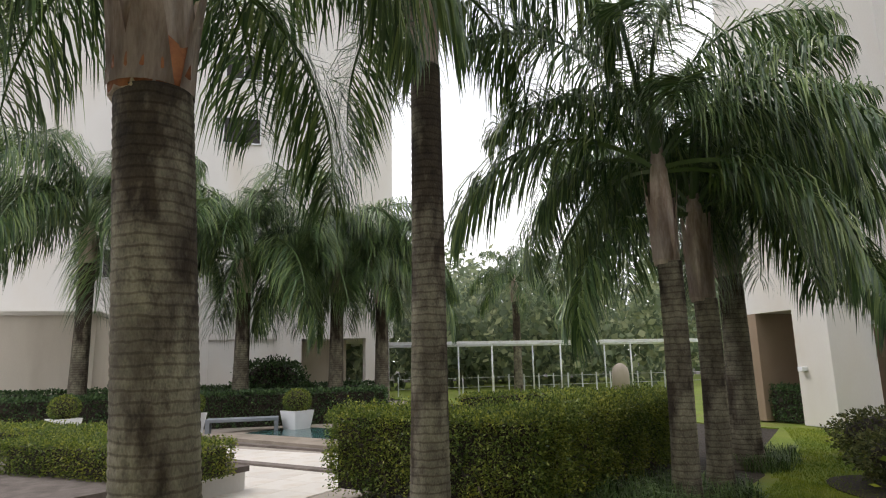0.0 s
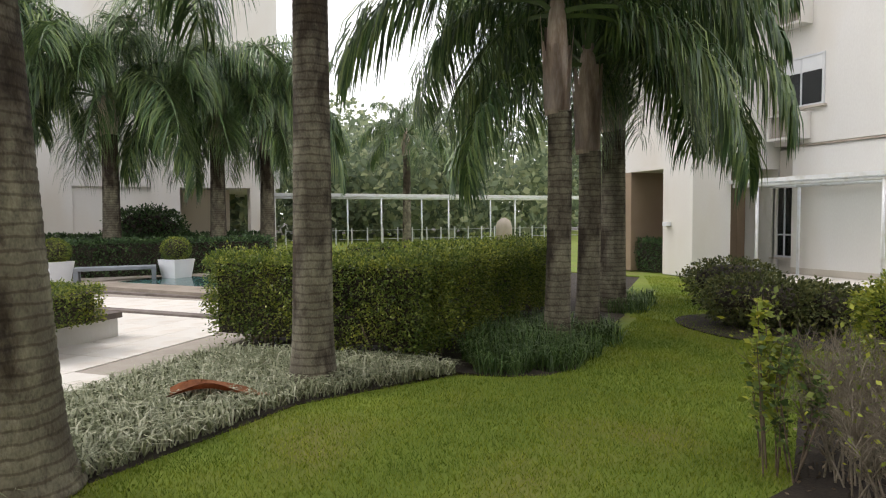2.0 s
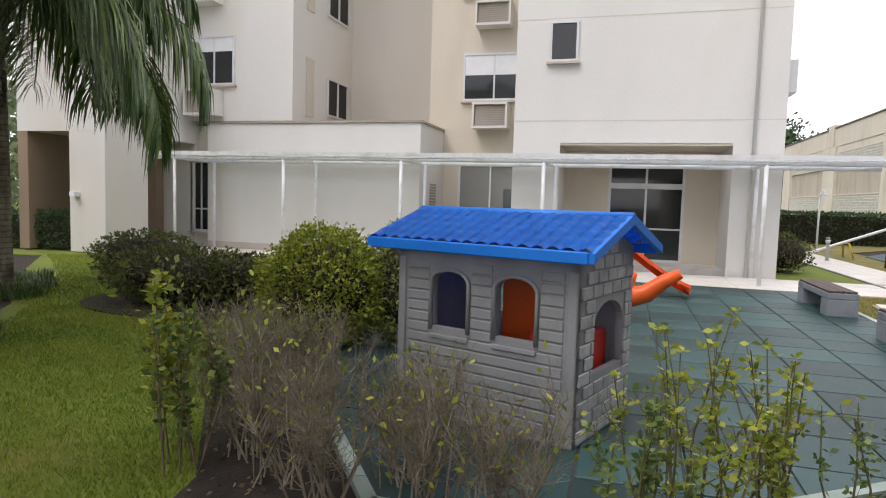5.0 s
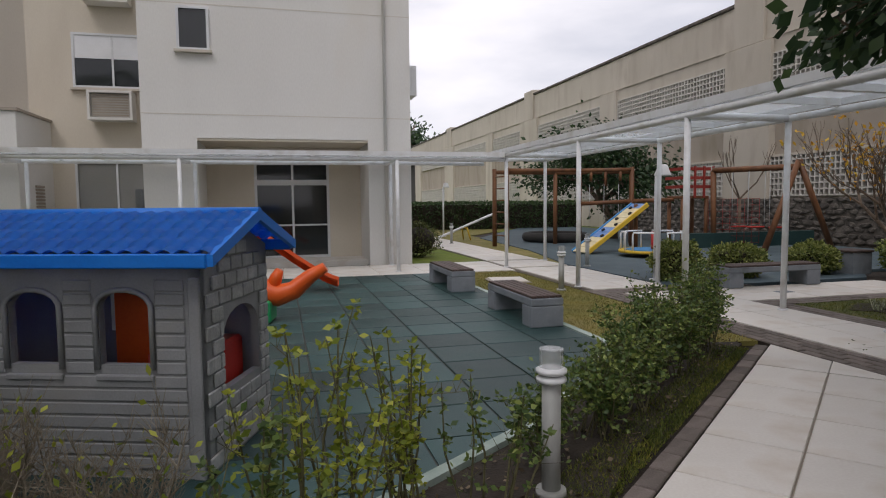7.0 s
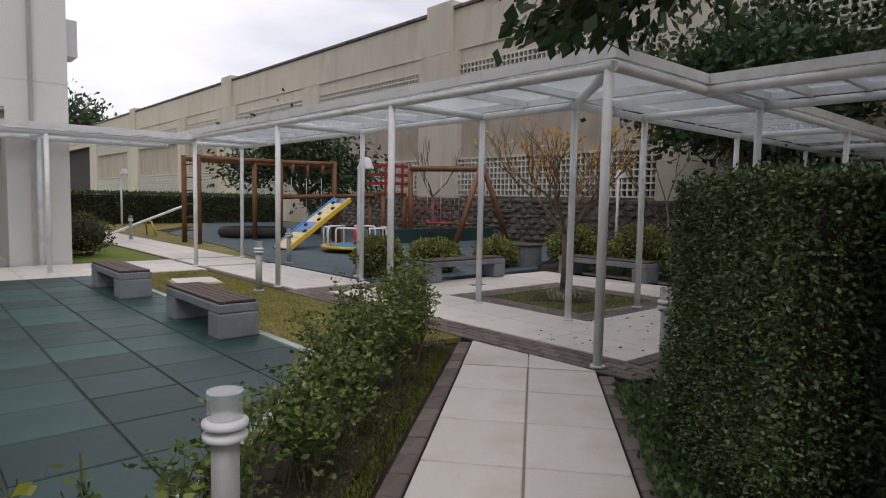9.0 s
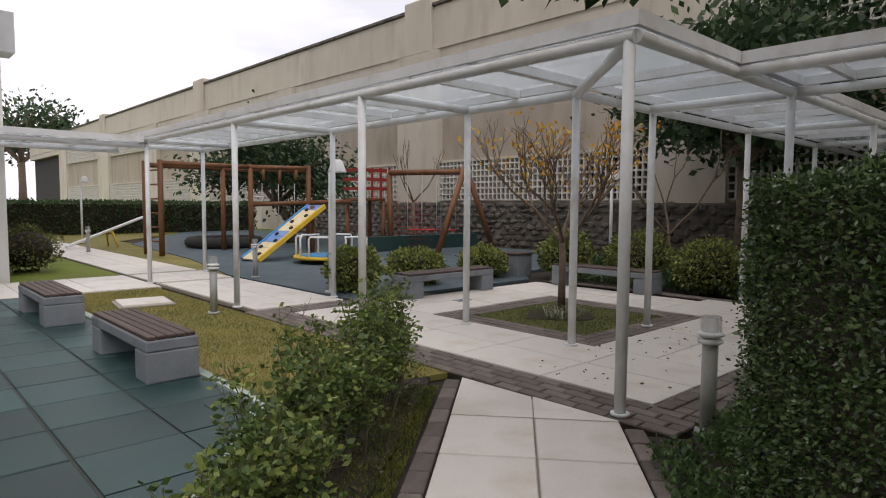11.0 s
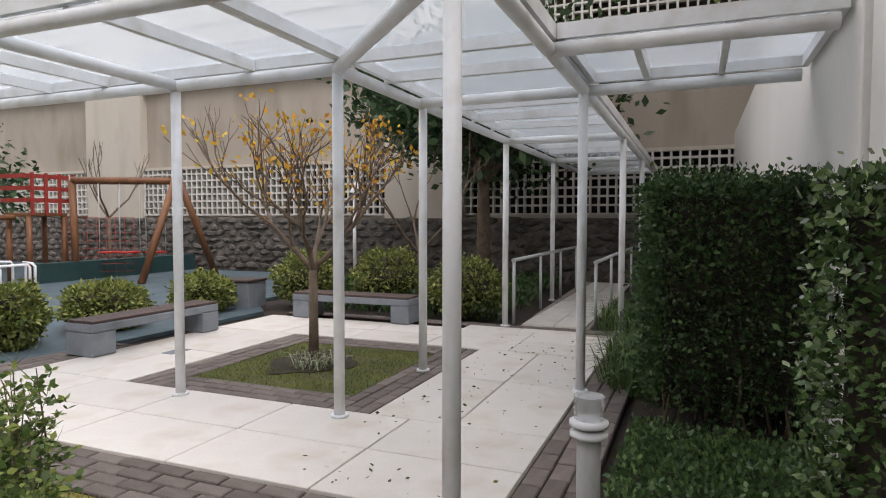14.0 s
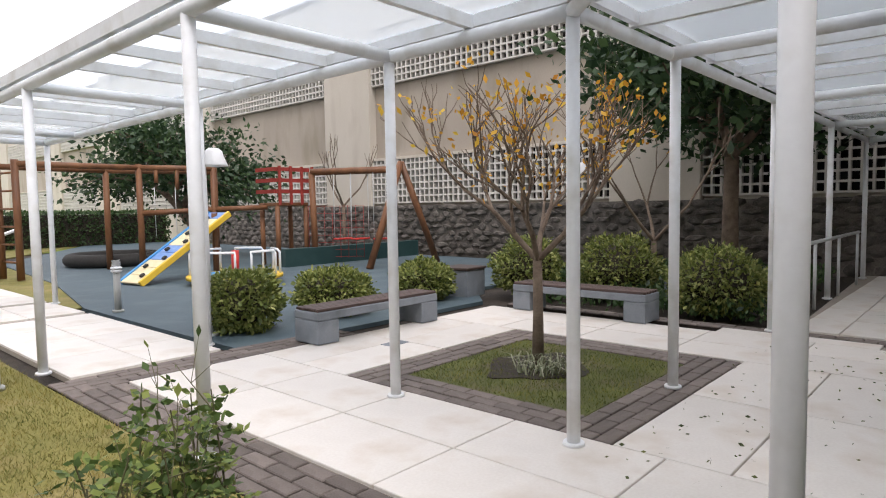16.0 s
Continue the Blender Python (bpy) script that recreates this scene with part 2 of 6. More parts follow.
# the young bark under the crown is darker and browner than the grey foot
t_sep = tn.new("ShaderNodeSeparateXYZ")
tl.new(t_co.outputs["Object"], t_sep.inputs[0])
t_age = tn.new("ShaderNodeMapRange")
t_age.inputs["From Min"].default_value, t_age.inputs["From Max"].default_value = 1.0, 3.0
t_age.inputs["To Min"].default_value, t_age.inputs["To Max"].default_value = 0.085, -0.03
tl.new(t_sep.outputs[2], t_age.inputs["Value"])
t_sum = tn.new("ShaderNodeMath")
t_sum.operation = "ADD"
tl.new(t_patch.outputs[0], t_sum.inputs[0])
tl.new(t_age.outputs[0], t_sum.inputs[1])
tl.new(t_sum.outputs[0], t_pramp.inputs[0])
t_pm = tn.new("ShaderNodeMix")
t_pm.data_type, t_pm.blend_type = "RGBA", "MULTIPLY"
t_pm.inputs[0].default_value = 1.0
tl.new(t_bsdf.inputs["Base Color"].links[0].from_socket, t_pm.inputs[6])
tl.new(t_pramp.outputs[0], t_pm.inputs[7])
tl.new(t_pm.outputs[2], t_mul.inputs[6])
tl.new(t_ramp.outputs[0], t_mul.inputs[7])
tl.new(t_mul.outputs[2], t_bsdf.inputs["Base Color"])
M_SHEATH = mat("dry_palm_sheath", (0.42, 0.31, 0.24), (0.74, 0.65, 0.58), 0.8, 3, 30, 0.5, stretch=(2, 2, 0.4), dirt=(0.10, 0.055, 0.03), dirt_scale=2.2)
M_SPATHE = mat("fallen_orange_brown_sheath", (0.20, 0.06, 0.02), (0.48, 0.19, 0.075), 0.6, 3, 30, 0.3, dirt=(0.08, 0.035, 0.02))
M_BRANCH = mat("thin_brown_branch", (0.10, 0.072, 0.052), (0.22, 0.165, 0.12), 0.85, 8, 60, 0.3)
M_STEM = mat("green_brown_stem", (0.07, 0.065, 0.03), (0.16, 0.15, 0.07), 0.7, 8, 60, 0.2)
M_DRYTWIG = mat("dry_grey_twig", (0.125, 0.102, 0.070), (0.33, 0.285, 0.215), 0.9, 8, 60, 0.3)
M_POOL = mat("pool_water", (0.03, 0.085, 0.085), (0.045, 0.11, 0.105), 0.08, 2, 15, 0.03, spec=0.5)
M_SEALDARK = mat("dark_bed_edge", (0.05, 0.055, 0.05), (0.09, 0.09, 0.08), 0.9, 4, 50, 0.2)
M_STEEL = mat("painted_rail_steel", (0.50, 0.52, 0.52), (0.60, 0.62, 0.62), 0.4, 3, 40, 0.02, metal=0.2)

L_HEDGE = leaf_mat("hedge_leaf", (0.055, 0.090, 0.018), (0.16, 0.22, 0.038), (0.34, 0.38, 0.075), 0.45, 0.3, 0.4, 2.2)
L_HEDGEDARK = leaf_mat("dark_hedge_leaf", (0.028, 0.059, 0.020), (0.051, 0.102, 0.032), (0.107, 0.175, 0.059), 0.42)
L_PATHHEDGE = leaf_mat("path_hedge_leaf", (0.028, 0.058, 0.020), (0.085, 0.150, 0.045), (0.23, 0.32, 0.13), 0.26, 0.08, 0.6)
L_IVY = leaf_mat("ivy_leaf", (0.04, 0.085, 0.03), (0.085, 0.16, 0.05), (0.19, 0.29, 0.10), 0.32)
L_BUSH = leaf_mat("round_bush_leaf", (0.08, 0.11, 0.025), (0.19, 0.23, 0.055), (0.42, 0.43, 0.14), 0.5)
L_AZALEA = leaf_mat("azalea_leaf", (0.052, 0.070, 0.022), (0.110, 0.128, 0.038), (0.22, 0.225, 0.078), 0.55)
L_SHRUB = leaf_mat("rose_shrub_leaf", (0.048, 0.088, 0.024), (0.112, 0.172, 0.042), (0.29, 0.34, 0.085), 0.5)
L_YELLOWGREEN = leaf_mat("young_yellow_leaf", (0.13, 0.18, 0.02), (0.26, 0.31, 0.035), (0.46, 0.46, 0.06), 0.5)
L_AUTUMN = leaf_mat("autumn_leaf", (0.44, 0.18, 0.015), (0.62, 0.33, 0.025), (0.70, 0.50, 0.06), 0.6)
L_LITTER = leaf_mat("dry_leaf_litter", (0.05, 0.035, 0.02), (0.12, 0.085, 0.05), (0.28, 0.22, 0.15), 0.8, 0.0)
L_PALM = leaf_mat("palm_leaflet", (0.035, 0.075, 0.030), (0.095, 0.165, 0.058), (0.27, 0.35, 0.12), 0.30, 0.18, 0.55)
L_TREE = leaf_mat("dark_tree_leaf", (0.018, 0.045, 0.018), (0.038, 0.075, 0.030), (0.075, 0.128, 0.045), 0.5)
# distance haze is put into these pale leaf tones
L_WOODS = leaf_mat("hazed_woods_leaf", (0.12, 0.16, 0.10), (0.21, 0.26, 0.15), (0.38, 0.41, 0.23), 0.7, 0.45)
L_GRASS = leaf_mat("grass_blade", (0.115, 0.178, 0.012), (0.19, 0.265, 0.020), (0.30, 0.345, 0.040), 0.6, 0.3, 0.4, 0.9)
L_DRYBLADE = leaf_mat("dry_grass_blade", (0.13, 0.14, 0.025), (0.22, 0.20, 0.05), (0.34, 0.28, 0.10), 0.6, 0.3, 0.4, 1.6)
L_LIRIOPE = leaf_mat("liriope_blade", (0.038, 0.082, 0.020), (0.080, 0.145, 0.036), (0.16, 0.24, 0.070), 0.45)
L_VARIEGATED = leaf_mat("variegated_blade", (0.16, 0.18, 0.10), (0.31, 0.33, 0.20), (0.56, 0.56, 0.42), 0.5)


def glass_mat(name, colour, rough, clear, tint=(1, 1, 1)):
    """Flat glazing: a clear share and a glossy, tinted share."""
    m, n, l, p = node_mat(name)
    p.inputs["Base Color"].default_value = (*colour, 1)
    p.inputs["Roughness"].default_value = rough
    p.inputs["Specular IOR Level"].default_value = 0.6
    t = n.new("ShaderNodeBsdfTransparent")
    t.inputs["Color"].default_value = (*tint, 1)
    mx = n.new("ShaderNodeMixShader")
    mx.inputs[0].default_value = clear
    l.new(p.outputs[0], mx.inputs[1])
    l.new(t.outputs[0], mx.inputs[2])
    l.new(mx.outputs[0], n["Material Output"].inputs["Surface"])
    return m


G_ROOF = glass_mat("milky_roof_glass", (0.80, 0.85, 0.88), 0.12, 0.66, (0.95, 0.98, 1.0))
gn, gl = G_ROOF.node_tree.nodes, G_ROOF.node_tree.links
g_milk = gn.new("ShaderNodeBsdfTranslucent")
g_milk.inputs["Color"].default_value = (0.86, 0.90, 0.93, 1)
g_half = gn.new("ShaderNodeMixShader")
g_half.inputs[0].default_value = 0.6
g_top = [n for n in gn if n.type == "MIX_SHADER" and n != g_half][0]
gl.new(gn["Principled BSDF"].outputs[0], g_half.inputs[1])
gl.new(g_milk.outputs[0], g_half.inputs[2])
gl.new(g_half.outputs[0], g_top.inputs[1])
G_WINDOW = glass_mat("dark_window_glass", (0.03, 0.034, 0.036), 0.06, 0.25, (0.6, 0.62, 0.62))
G_LAMP = glass_mat("clear_lamp_glass", (0.55, 0.57, 0.57), 0.1, 0.6)


# ---- mesh helpers ----
def box(bm, x0, x1, y0, y1, z0, z1, m=None):
    vs = [bm.verts.new(v) for v in ((x0, y0, z0), (x1, y0, z0), (x1, y1, z0), (x0, y1, z0), (x0, y0, z1), (x1, y0, z1), (x1, y1, z1), (x0, y1, z1))]
    if m is not None:
        for v in vs:
            v.co = m @ v.co
    for f in ((0, 3, 2, 1), (4, 5, 6, 7), (0, 1, 5, 4), (1, 2, 6, 5), (2, 3, 7, 6), (3, 0, 4, 7)):
        bm.faces.new([vs[i] for i in f])
    return bm


def bx(x0, x1, y0, y1, z0, z1, bevel=0.0, seg=2, m=None):
    bm = box(bmesh.new(), min(x0, x1), max(x0, x1), min(y0, y1), max(y0, y1), min(z0, z1), max(z0, z1))
    if bevel:
        bmesh.ops.bevel(bm, geom=bm.edges[:], offset=bevel, segments=seg, affect="EDGES", profile=0.5)
    if m is not None:
        bm.transform(m)
    return bm


def tube(bm, pts, radii, seg=10, cap=True):
    """A round tube through points; radii one a point."""
    rings = []
    for i, p in enumerate(pts):
        p = Vector(p)
        a, b = Vector(pts[max(i - 1, 0)]), Vector(pts[min(i + 1, len(pts) - 1)])
        d = (b - a).normalized()
        u = d.orthogonal().normalized() if i == 0 else (rings_u - d * rings_u.dot(d)).normalized()
        rings_u = u
        w = d.cross(u)
        rings.append([bm.verts.new(p + (u * math.cos(2 * math.pi * k / seg) + w * math.sin(2 * math.pi * k / seg)) * radii[i]) for k in range(seg)])
    for r, s in zip(rings, rings[1:]):
        for k in range(seg):
            f = bm.faces.new((r[k], r[(k + 1) % seg], s[(k + 1) % seg], s[k]))
            f.smooth = True
    if cap:
        bm.faces.new(rings[0][::-1])
        bm.faces.new(rings[-1])
    return bm


def rod(p0, p1, r0, r1=None, seg=10):
    return tube(bmesh.new(), [p0, p1], [r0, r1 if r1 is not None else r0], seg)


def prism(points, z0, z1):
    """An upright block over a plan outline."""
    bm = bmesh.new()
    lo = [bm.verts.new((x, y, z0)) for x, y in points]
    hi = [bm.verts.new((x, y, z1)) for x, y in points]
    bm.faces.new(lo[::-1])
    bm.faces.new(hi)
    k = len(points)
    for i in range(k):
        bm.faces.new((lo[i], lo[(i + 1) % k], hi[(i + 1) % k], hi[i]))
    bmesh.ops.recalc_face_normals(bm, faces=bm.faces[:])
    return bm


def mesh_of(name, bm, material):
    me = bpy.data.meshes.new(name)
    bm.to_mesh(me)
    bm.free()
    me.materials.append(material)
    return me


def part(name, bm, material, parent=None, label=""):
    ob = new(name, mesh_of(name, bm, material))
    ob.parent = parent
    if label:
        tagged(ob, label)
    return ob


def thing(name, label, category, at=(0, 0, 0), turn=0, group="", kind=""):
    ob = new(name)
    ob.empty_display_size = 0.1
    ob.matrix_basis = pose(*at, 0, 0, turn)
    return tagged(ob, label, category, group, kind)


def struct(name, bm, material, label="", category=""):
    return tagged(part(name, bm, material), label or name.replace("_", " "), category or name.split("_")[0], kind="structure")


def raw_mesh(name, verts, faces, material):
    me = bpy.data.meshes.new(name)
    me.from_pydata(verts.tolist() if hasattr(verts, "tolist") else verts, [], faces)
    me.materials.append(material)
    return me


rng = np.random.default_rng(7)


def leaf_cloud(name, pos, out, size, material, droop=0.25, narrow=0.5):
    """One mesh of small pointed leaves at pos, leaning along out."""
    k = len(pos)
    d = out + rng.normal(0, 0.55, (k, 3)) + np.array([0, 0, -droop])
    d /= np.linalg.norm(d, axis=1)[:, None] + 1e-9
    s = np.cross(d, rng.normal(0, 1, (k, 3)))
    s /= np.linalg.norm(s, axis=1)[:, None] + 1e-9
    L = (size * rng.uniform(0.6, 1.35, k))[:, None]
    v = np.empty((k, 4, 3))
    v[:, 0] = pos
    v[:, 1] = pos + d * L * 0.5 + s * L * narrow * 0.5
    v[:, 2] = pos + d * L
    v[:, 3] = pos + d * L * 0.5 - s * L * narrow * 0.5
    me = bpy.data.meshes.new(name)
    me.vertices.add(4 * k)
    me.vertices.foreach_set("co", v.reshape(-1))
    me.loops.add(4 * k)
    me.loops.foreach_set("vertex_index", np.arange(4 * k))
    me.polygons.add(k)
    me.polygons.foreach_set("loop_start", np.arange(0, 4 * k, 4))
    me.update(calc_edges=True)
    me.materials.append(material)
    return me


def blades(name, pos, height, width, lean, material, seg2=False):
    """One mesh of upright grass blades, one triangle each, or bent ones of two pieces."""
    k = len(pos)
    h = (height * rng.uniform(0.5, 1.3, k))[:, None]
    a = rng.uniform(0, 2 * np.pi, k)
    side = np.stack([np.cos(a), np.sin(a), 0 * a], 1)
    b = rng.uniform(0, 2 * np.pi, k)
    ln = np.stack([np.cos(b), np.sin(b), 0 * b], 1) * (lean * rng.uniform(0.2, 1.0, k))[:, None]
    up = np.array([0, 0, 1.0])
    if not seg2:
        v = np.stack([pos - side * width / 2, pos + side * width / 2, pos + h * up + ln * h], 1)
        n_v, faces = 3, [(0, 1, 2)]
    else:
        mid = pos + h * 0.75 * up + ln * h * 0.45
        tip = pos + h * 0.72 * up + ln * h * 1.25
        s = np.cross(ln, up)
        s = s / (np.linalg.norm(s, axis=1)[:, None] + 1e-9)
        v = np.stack([pos - s * width / 2, pos + s * width / 2, mid + s * width / 2, mid - s * width / 2, tip], 1)
        n_v, faces = 5, [(0, 1, 2, 3), (3, 2, 4)]
    me = bpy.data.meshes.new(name)
    base = np.arange(k)[:, None] * n_v
    loops = np.concatenate([base + np.array(f) for f in faces], 1).reshape(-1)
    sizes = np.tile([len(f) for f in faces], k)
    me.vertices.add(n_v * k)
    me.vertices.foreach_set("co", v.reshape(-1))
    me.loops.add(len(loops))
    me.loops.foreach_set("vertex_index", loops)
    me.polygons.add(len(sizes))
    me.polygons.foreach_set("loop_start", np.concatenate([[0], np.cumsum(sizes)[:-1]]))
    me.update(calc_edges=True)
    me.materials.append(material)
    return me


def inside(points, poly):
    """Which of the points (k, 2) lie in the plan outline."""
    x, y = points[:, 0], points[:, 1]
    r = np.zeros(len(points), bool)
    for (x0, y0), (x1, y1) in zip(poly, poly[1:] + poly[:1]):
        c = (y0 > y) != (y1 > y)
        r ^= c & (x < (x1 - x0) * (y - y0) / ((y1 - y0) if y1 != y0 else 1e-9) + x0)
    return r


def scatter(poly, density, z=0.0):
    p = np.array(poly)
    lo, hi = p.min(0), p.max(0)
    k = int(density * np.prod(hi - lo))
    q = rng.uniform(lo, hi, (k, 2))
    q = q[inside(q, poly)]
    return np.c_[q, np.full(len(q), z)]


M_MOSS = mat("mossy_square_turf", (0.055, 0.065, 0.018), (0.13, 0.14, 0.035), 0.95, 3.0, 90, 0.7, dirt=(0.13, 0.105, 0.06), dirt_scale=2.5)
L_MOSS = leaf_mat("mossy_grass_blade", (0.06, 0.085, 0.016), (0.13, 0.16, 0.03), (0.27, 0.27, 0.06), 0.6, 0.3, 0.4, 2.0)
G_CLEAR = glass_mat("clear_window_glass", (0.16, 0.18, 0.18), 0.05, 0.68)

# ---- ground ----
LAWN = [(-2.2, 0.2), (-2.9, 1.2), (-3.5, 2.0), (-3.65, 2.7), (-3.8, 3.6), (-3.55, 3.95), (-3.42, 4.35), (-3.5, 4.75), (-3.85, 5.15), (-4.3, 5.6), (-5.03, 6.25), (-5.95, 7.44), (-7.0, 8.3), (-8.6, 9.8), (-10.9, 12.2), (-10.9, 12.88), (-9.88, 12.88), (-9.88, 13.5), (-1.6, 13.5), (-1.6, 8.5),
        (-2.1, 6.6), (-1.55, 5.3), (-0.78, 4.2), (-0.6, 3.3), (0.2, 2.6), (0.9, 2.3), (0.2, 1.2), (0.4, -0.6)]
MAT = [(-1.6, 13.6), (-1.6, 6.9), (-0.6, 5.3), (0.16, 4.25), (1.15, 4.3), (1.81, 4.75), (2.85, 5.5), (3.7, 6.4), (4.3, 7.2), (4.3, 13.6)]
STRIP = [(4.38, 7.35), (4.9, 7.25), (5.45, 7.05), (5.81, 6.98), (5.81, 13.6), (4.38, 13.6)]
BED = [(0.9, 2.3), (3.2, 4.95), (5.6, 6.95), (5.75, 7.6), (5.0, 7.5), (4.35, 7.25), (2.9, 5.45), (1.81, 4.7), (1.1, 4.2), (0.1, 4.2), (-0.7, 5.3), (-1.65, 6.9), (-2.1, 6.6), (-1.55, 5.3), (-0.78, 4.2), (-0.6, 3.3), (0.2, 2.6)]

struct("ground", bx(-900, 900, -900, 900, -0.6, -0.06), M_SOIL, "bare dark earth ground under the garden", "ground")
lawn = struct("lawn", prism(LAWN, -0.05, -0.012), M_GRASS, "mown green lawn beside the palms", "lawn")
struct("garden_bed", prism(BED, -0.05, -0.006), M_SOIL, "dark soil planting bed beside the footpath", "soil")
struct("rear_grass", prism([(-1.6, -1.4), (0.3, -0.5), (0.2, 1.2), (0.9, 2.3), (2.2, 1.6), (2.2, -4), (-1.6, -4)], -0.052, -0.022), M_GRASS, "grass behind the start of the footpath", "lawn")
strip = struct("lawn_strip", prism(STRIP, -0.05, -0.003), M_DRYGRASS, "yellowing grass strip beside the playground mat", "lawn")
struct("left_bed", prism([(-9.4, 12.2), (-6.7, 8.5), (-5.1, 6.5), (-4.4, 5.5), (-3.4, 4.9), (-3.3, 4.3), (-4.0, 3.6), (-3.7, 2.7), (-3.55, 2.0), (-2.95, 1.2), (-2.2, 0.2), (-1.6, -1.4), (-3.1, -1.4), (-6.3, 1.7), (-6.9, 2.5), (-8.6, 6.6), (-10.0, 12.2)], -0.05, -0.02), M_SOIL, "dark soil bed under palms and hedge", "soil")
struct("right_bed", prism([(2.2, 1.6), (4.3, 4.0), (5.75, 5.25), (5.9, 5.05), (11.2, 5.05), (18, 5.6), (18, 3.94), (5.0, 3.6), (5.0, -4), (2.2, -4)], -0.05, -0.016), M_SOIL, "dark soil bed under clipped hedges", "soil")
struct("far_meadow", prism([(-60, 7), (-30, 6.5), (-26.9, 7), (-10.2, 12.4), (-10.2, 40), (-60, 60)], -0.055, -0.03), M_GRASS, "rough grass beyond the covered walkway", "grass")
struct("rear_lawn", prism([(4.25, 15.75), (5.95, 15.75), (5.95, 40), (4.25, 40)], -0.055, -0.015), M_GRASS, "grass border beside the rear footpath", "lawn")
struct("lawn_edge", prism([(7.35, 14.8), (9.0, 16), (9.0, 27), (14, 34), (7.35, 34)], -0.055, -0.02), M_DRYGRASS, "yellowing grass border beside the far playground", "lawn")
struct("far_ground", prism([(5.5, 30), (18, 30), (18, 90), (5.5, 90)], -0.056, -0.035), M_GRASS, "far grass beyond the playground", "grass")
struct("playground_floor", prism([(7.42, 10.55), (11.2, 10.55), (12.2, 11.5), (17, 11.5), (17, 33), (13.5, 33), (8.8, 25), (8.2, 18.5), (7.42, 14.6)], -0.05, 0.0), M_RUBBERBLUE, "blue-grey rubber playground floor", "floor")
struct("terrace_floor", prism([(-6.3, 1.75), (-3.2, -1.2), (-6, -14), (-28, -14), (-28, 6.5), (-10, 6.5), (-8.7, 4.0)], -0.05, -0.004), M_GROUT, "pale tiled pool terrace", "floor")

terrace = bpy.data.objects["terrace_floor"]
TE, TF = Vector((-0.732, 0.681)), Vector((-0.681, -0.732))


def blade_stuff(name, poly, density, height, width, lean, material, label):
    ob = new(name, blades(name, scatter(poly, density, -0.015), height, width, lean, material))
    return tagged(ob, label, "grass", kind="stuff")


NEARLAWN = [(-2.2, 0.2), (-2.9, 1.2), (-3.5, 2.0), (-3.65, 2.7), (-3.8, 3.6), (-3.55, 3.95), (-3.42, 4.35), (-3.5, 4.75), (-3.85, 5.15), (-4.3, 5.6), (-5.0, 6.6), (-5.8, 7.6), (-2.0, 7.6), (-2.1, 6.6), (-1.55, 5.3), (-0.78, 4.2), (-0.6, 3.3), (0.0, 2.0), (-0.8, 0.6)]
blade_stuff("lawn_grass", NEARLAWN, 4600, 0.03, 0.007, 1.0, L_GRASS, "short mown grass blades of the lawn")
blade_stuff("far_lawn_grass", [(-5.8, 7.4), (-7.8, 9.8), (-10.8, 12.2), (-9.9, 12.85), (-9.0, 13.4), (-1.7, 13.4), (-1.7, 8.5), (-2.0, 7.6)], 1300, 0.035, 0.012, 1.0, L_GRASS, "mown grass blades towards the building")
blade_stuff("strip_grass", STRIP, 4200, 0.035, 0.007, 1.0, L_DRYBLADE, "yellowing grass blades beside the mat")

# ---- paving ----
def paved(name, label, bed, tiles, material, z, gap=0.005, thick=0.03, category="paving", piece="tile"):
    """A mortar bed with every tile an object of its own; tiles: (cx, cy, w, d, turn)."""
    base = struct(name, prism(bed, -0.05, z - 0.02), M_GROUT, label, category)
    meshes = {}
    for cx, cy, w, d, turn in tiles:
        key = (round(w, 3), round(d, 3))
        if key not in meshes:
            meshes[key] = mesh_of(piece, bx(-w / 2 + gap, w / 2 - gap, -d / 2 + gap, d / 2 - gap, -thick, 0, 0.004, 1), material)
        ob = new(piece, meshes[key])
        ob.parent = base
        ob.matrix_basis = pose(cx, cy, z + rng.uniform(-0.0015, 0.0015), 0, 0, turn)
    return base


def grid_tiles(x0, x1, y0, y1, w, d, hole=None):
    nx, ny = max(1, round((x1 - x0) / w)), max(1, round((y1 - y0) / d))
    w, d = (x1 - x0) / nx, (y1 - y0) / ny
    out = []
    for i in range(nx):
        for j in range(ny):
            cx, cy = x0 + (i + 0.5) * w, y0 + (j + 0.5) * d
            if hole and hole[0] - 0.01 < cx < hole[1] + 0.01 and hole[2] - 0.01 < cy < hole[3] + 0.01:
                continue
            out.append((cx, cy, w, d, 0))
    return out


SQ = (7.43, 9.78, 6.70, 8.98)
tiles = grid_tiles(6.25, 7.43, 5.46, 10.15, 0.59, 0.94) + grid_tiles(7.43, 9.78, 5.46, 6.70, 0.94, 0.62) + grid_tiles(7.43, 9.78, 8.98, 10.15, 0.94, 0.585) + grid_tiles(9.78, 10.9, 5.46, 10.15, 0.56, 0.94)
tiles += grid_tiles(10.9, 11.15, 5.9, 7.3, 0.25, 0.7)
paved("patio", "pale tiled patio under the glazed canopy", [(6.25, 5.46), (11.15, 5.46), (11.15, 7.3), (10.9, 7.3), (10.9, 10.15), (6.25, 10.15)], tiles, M_TILE, 0.014)
paved("covered_walk", "pale tiled walkway under the canopy", [(6.0, 10.6), (7.3, 10.6), (7.3, 29), (6.0, 29)], grid_tiles(6.0, 7.3, 10.65, 14.0, 0.65, 0.9) + grid_tiles(6.0, 7.3, 14.2, 15.6, 0.65, 0.7) + grid_tiles(6.0, 7.3, 15.8, 29, 0.65, 0.94), M_TILE, 0.012)
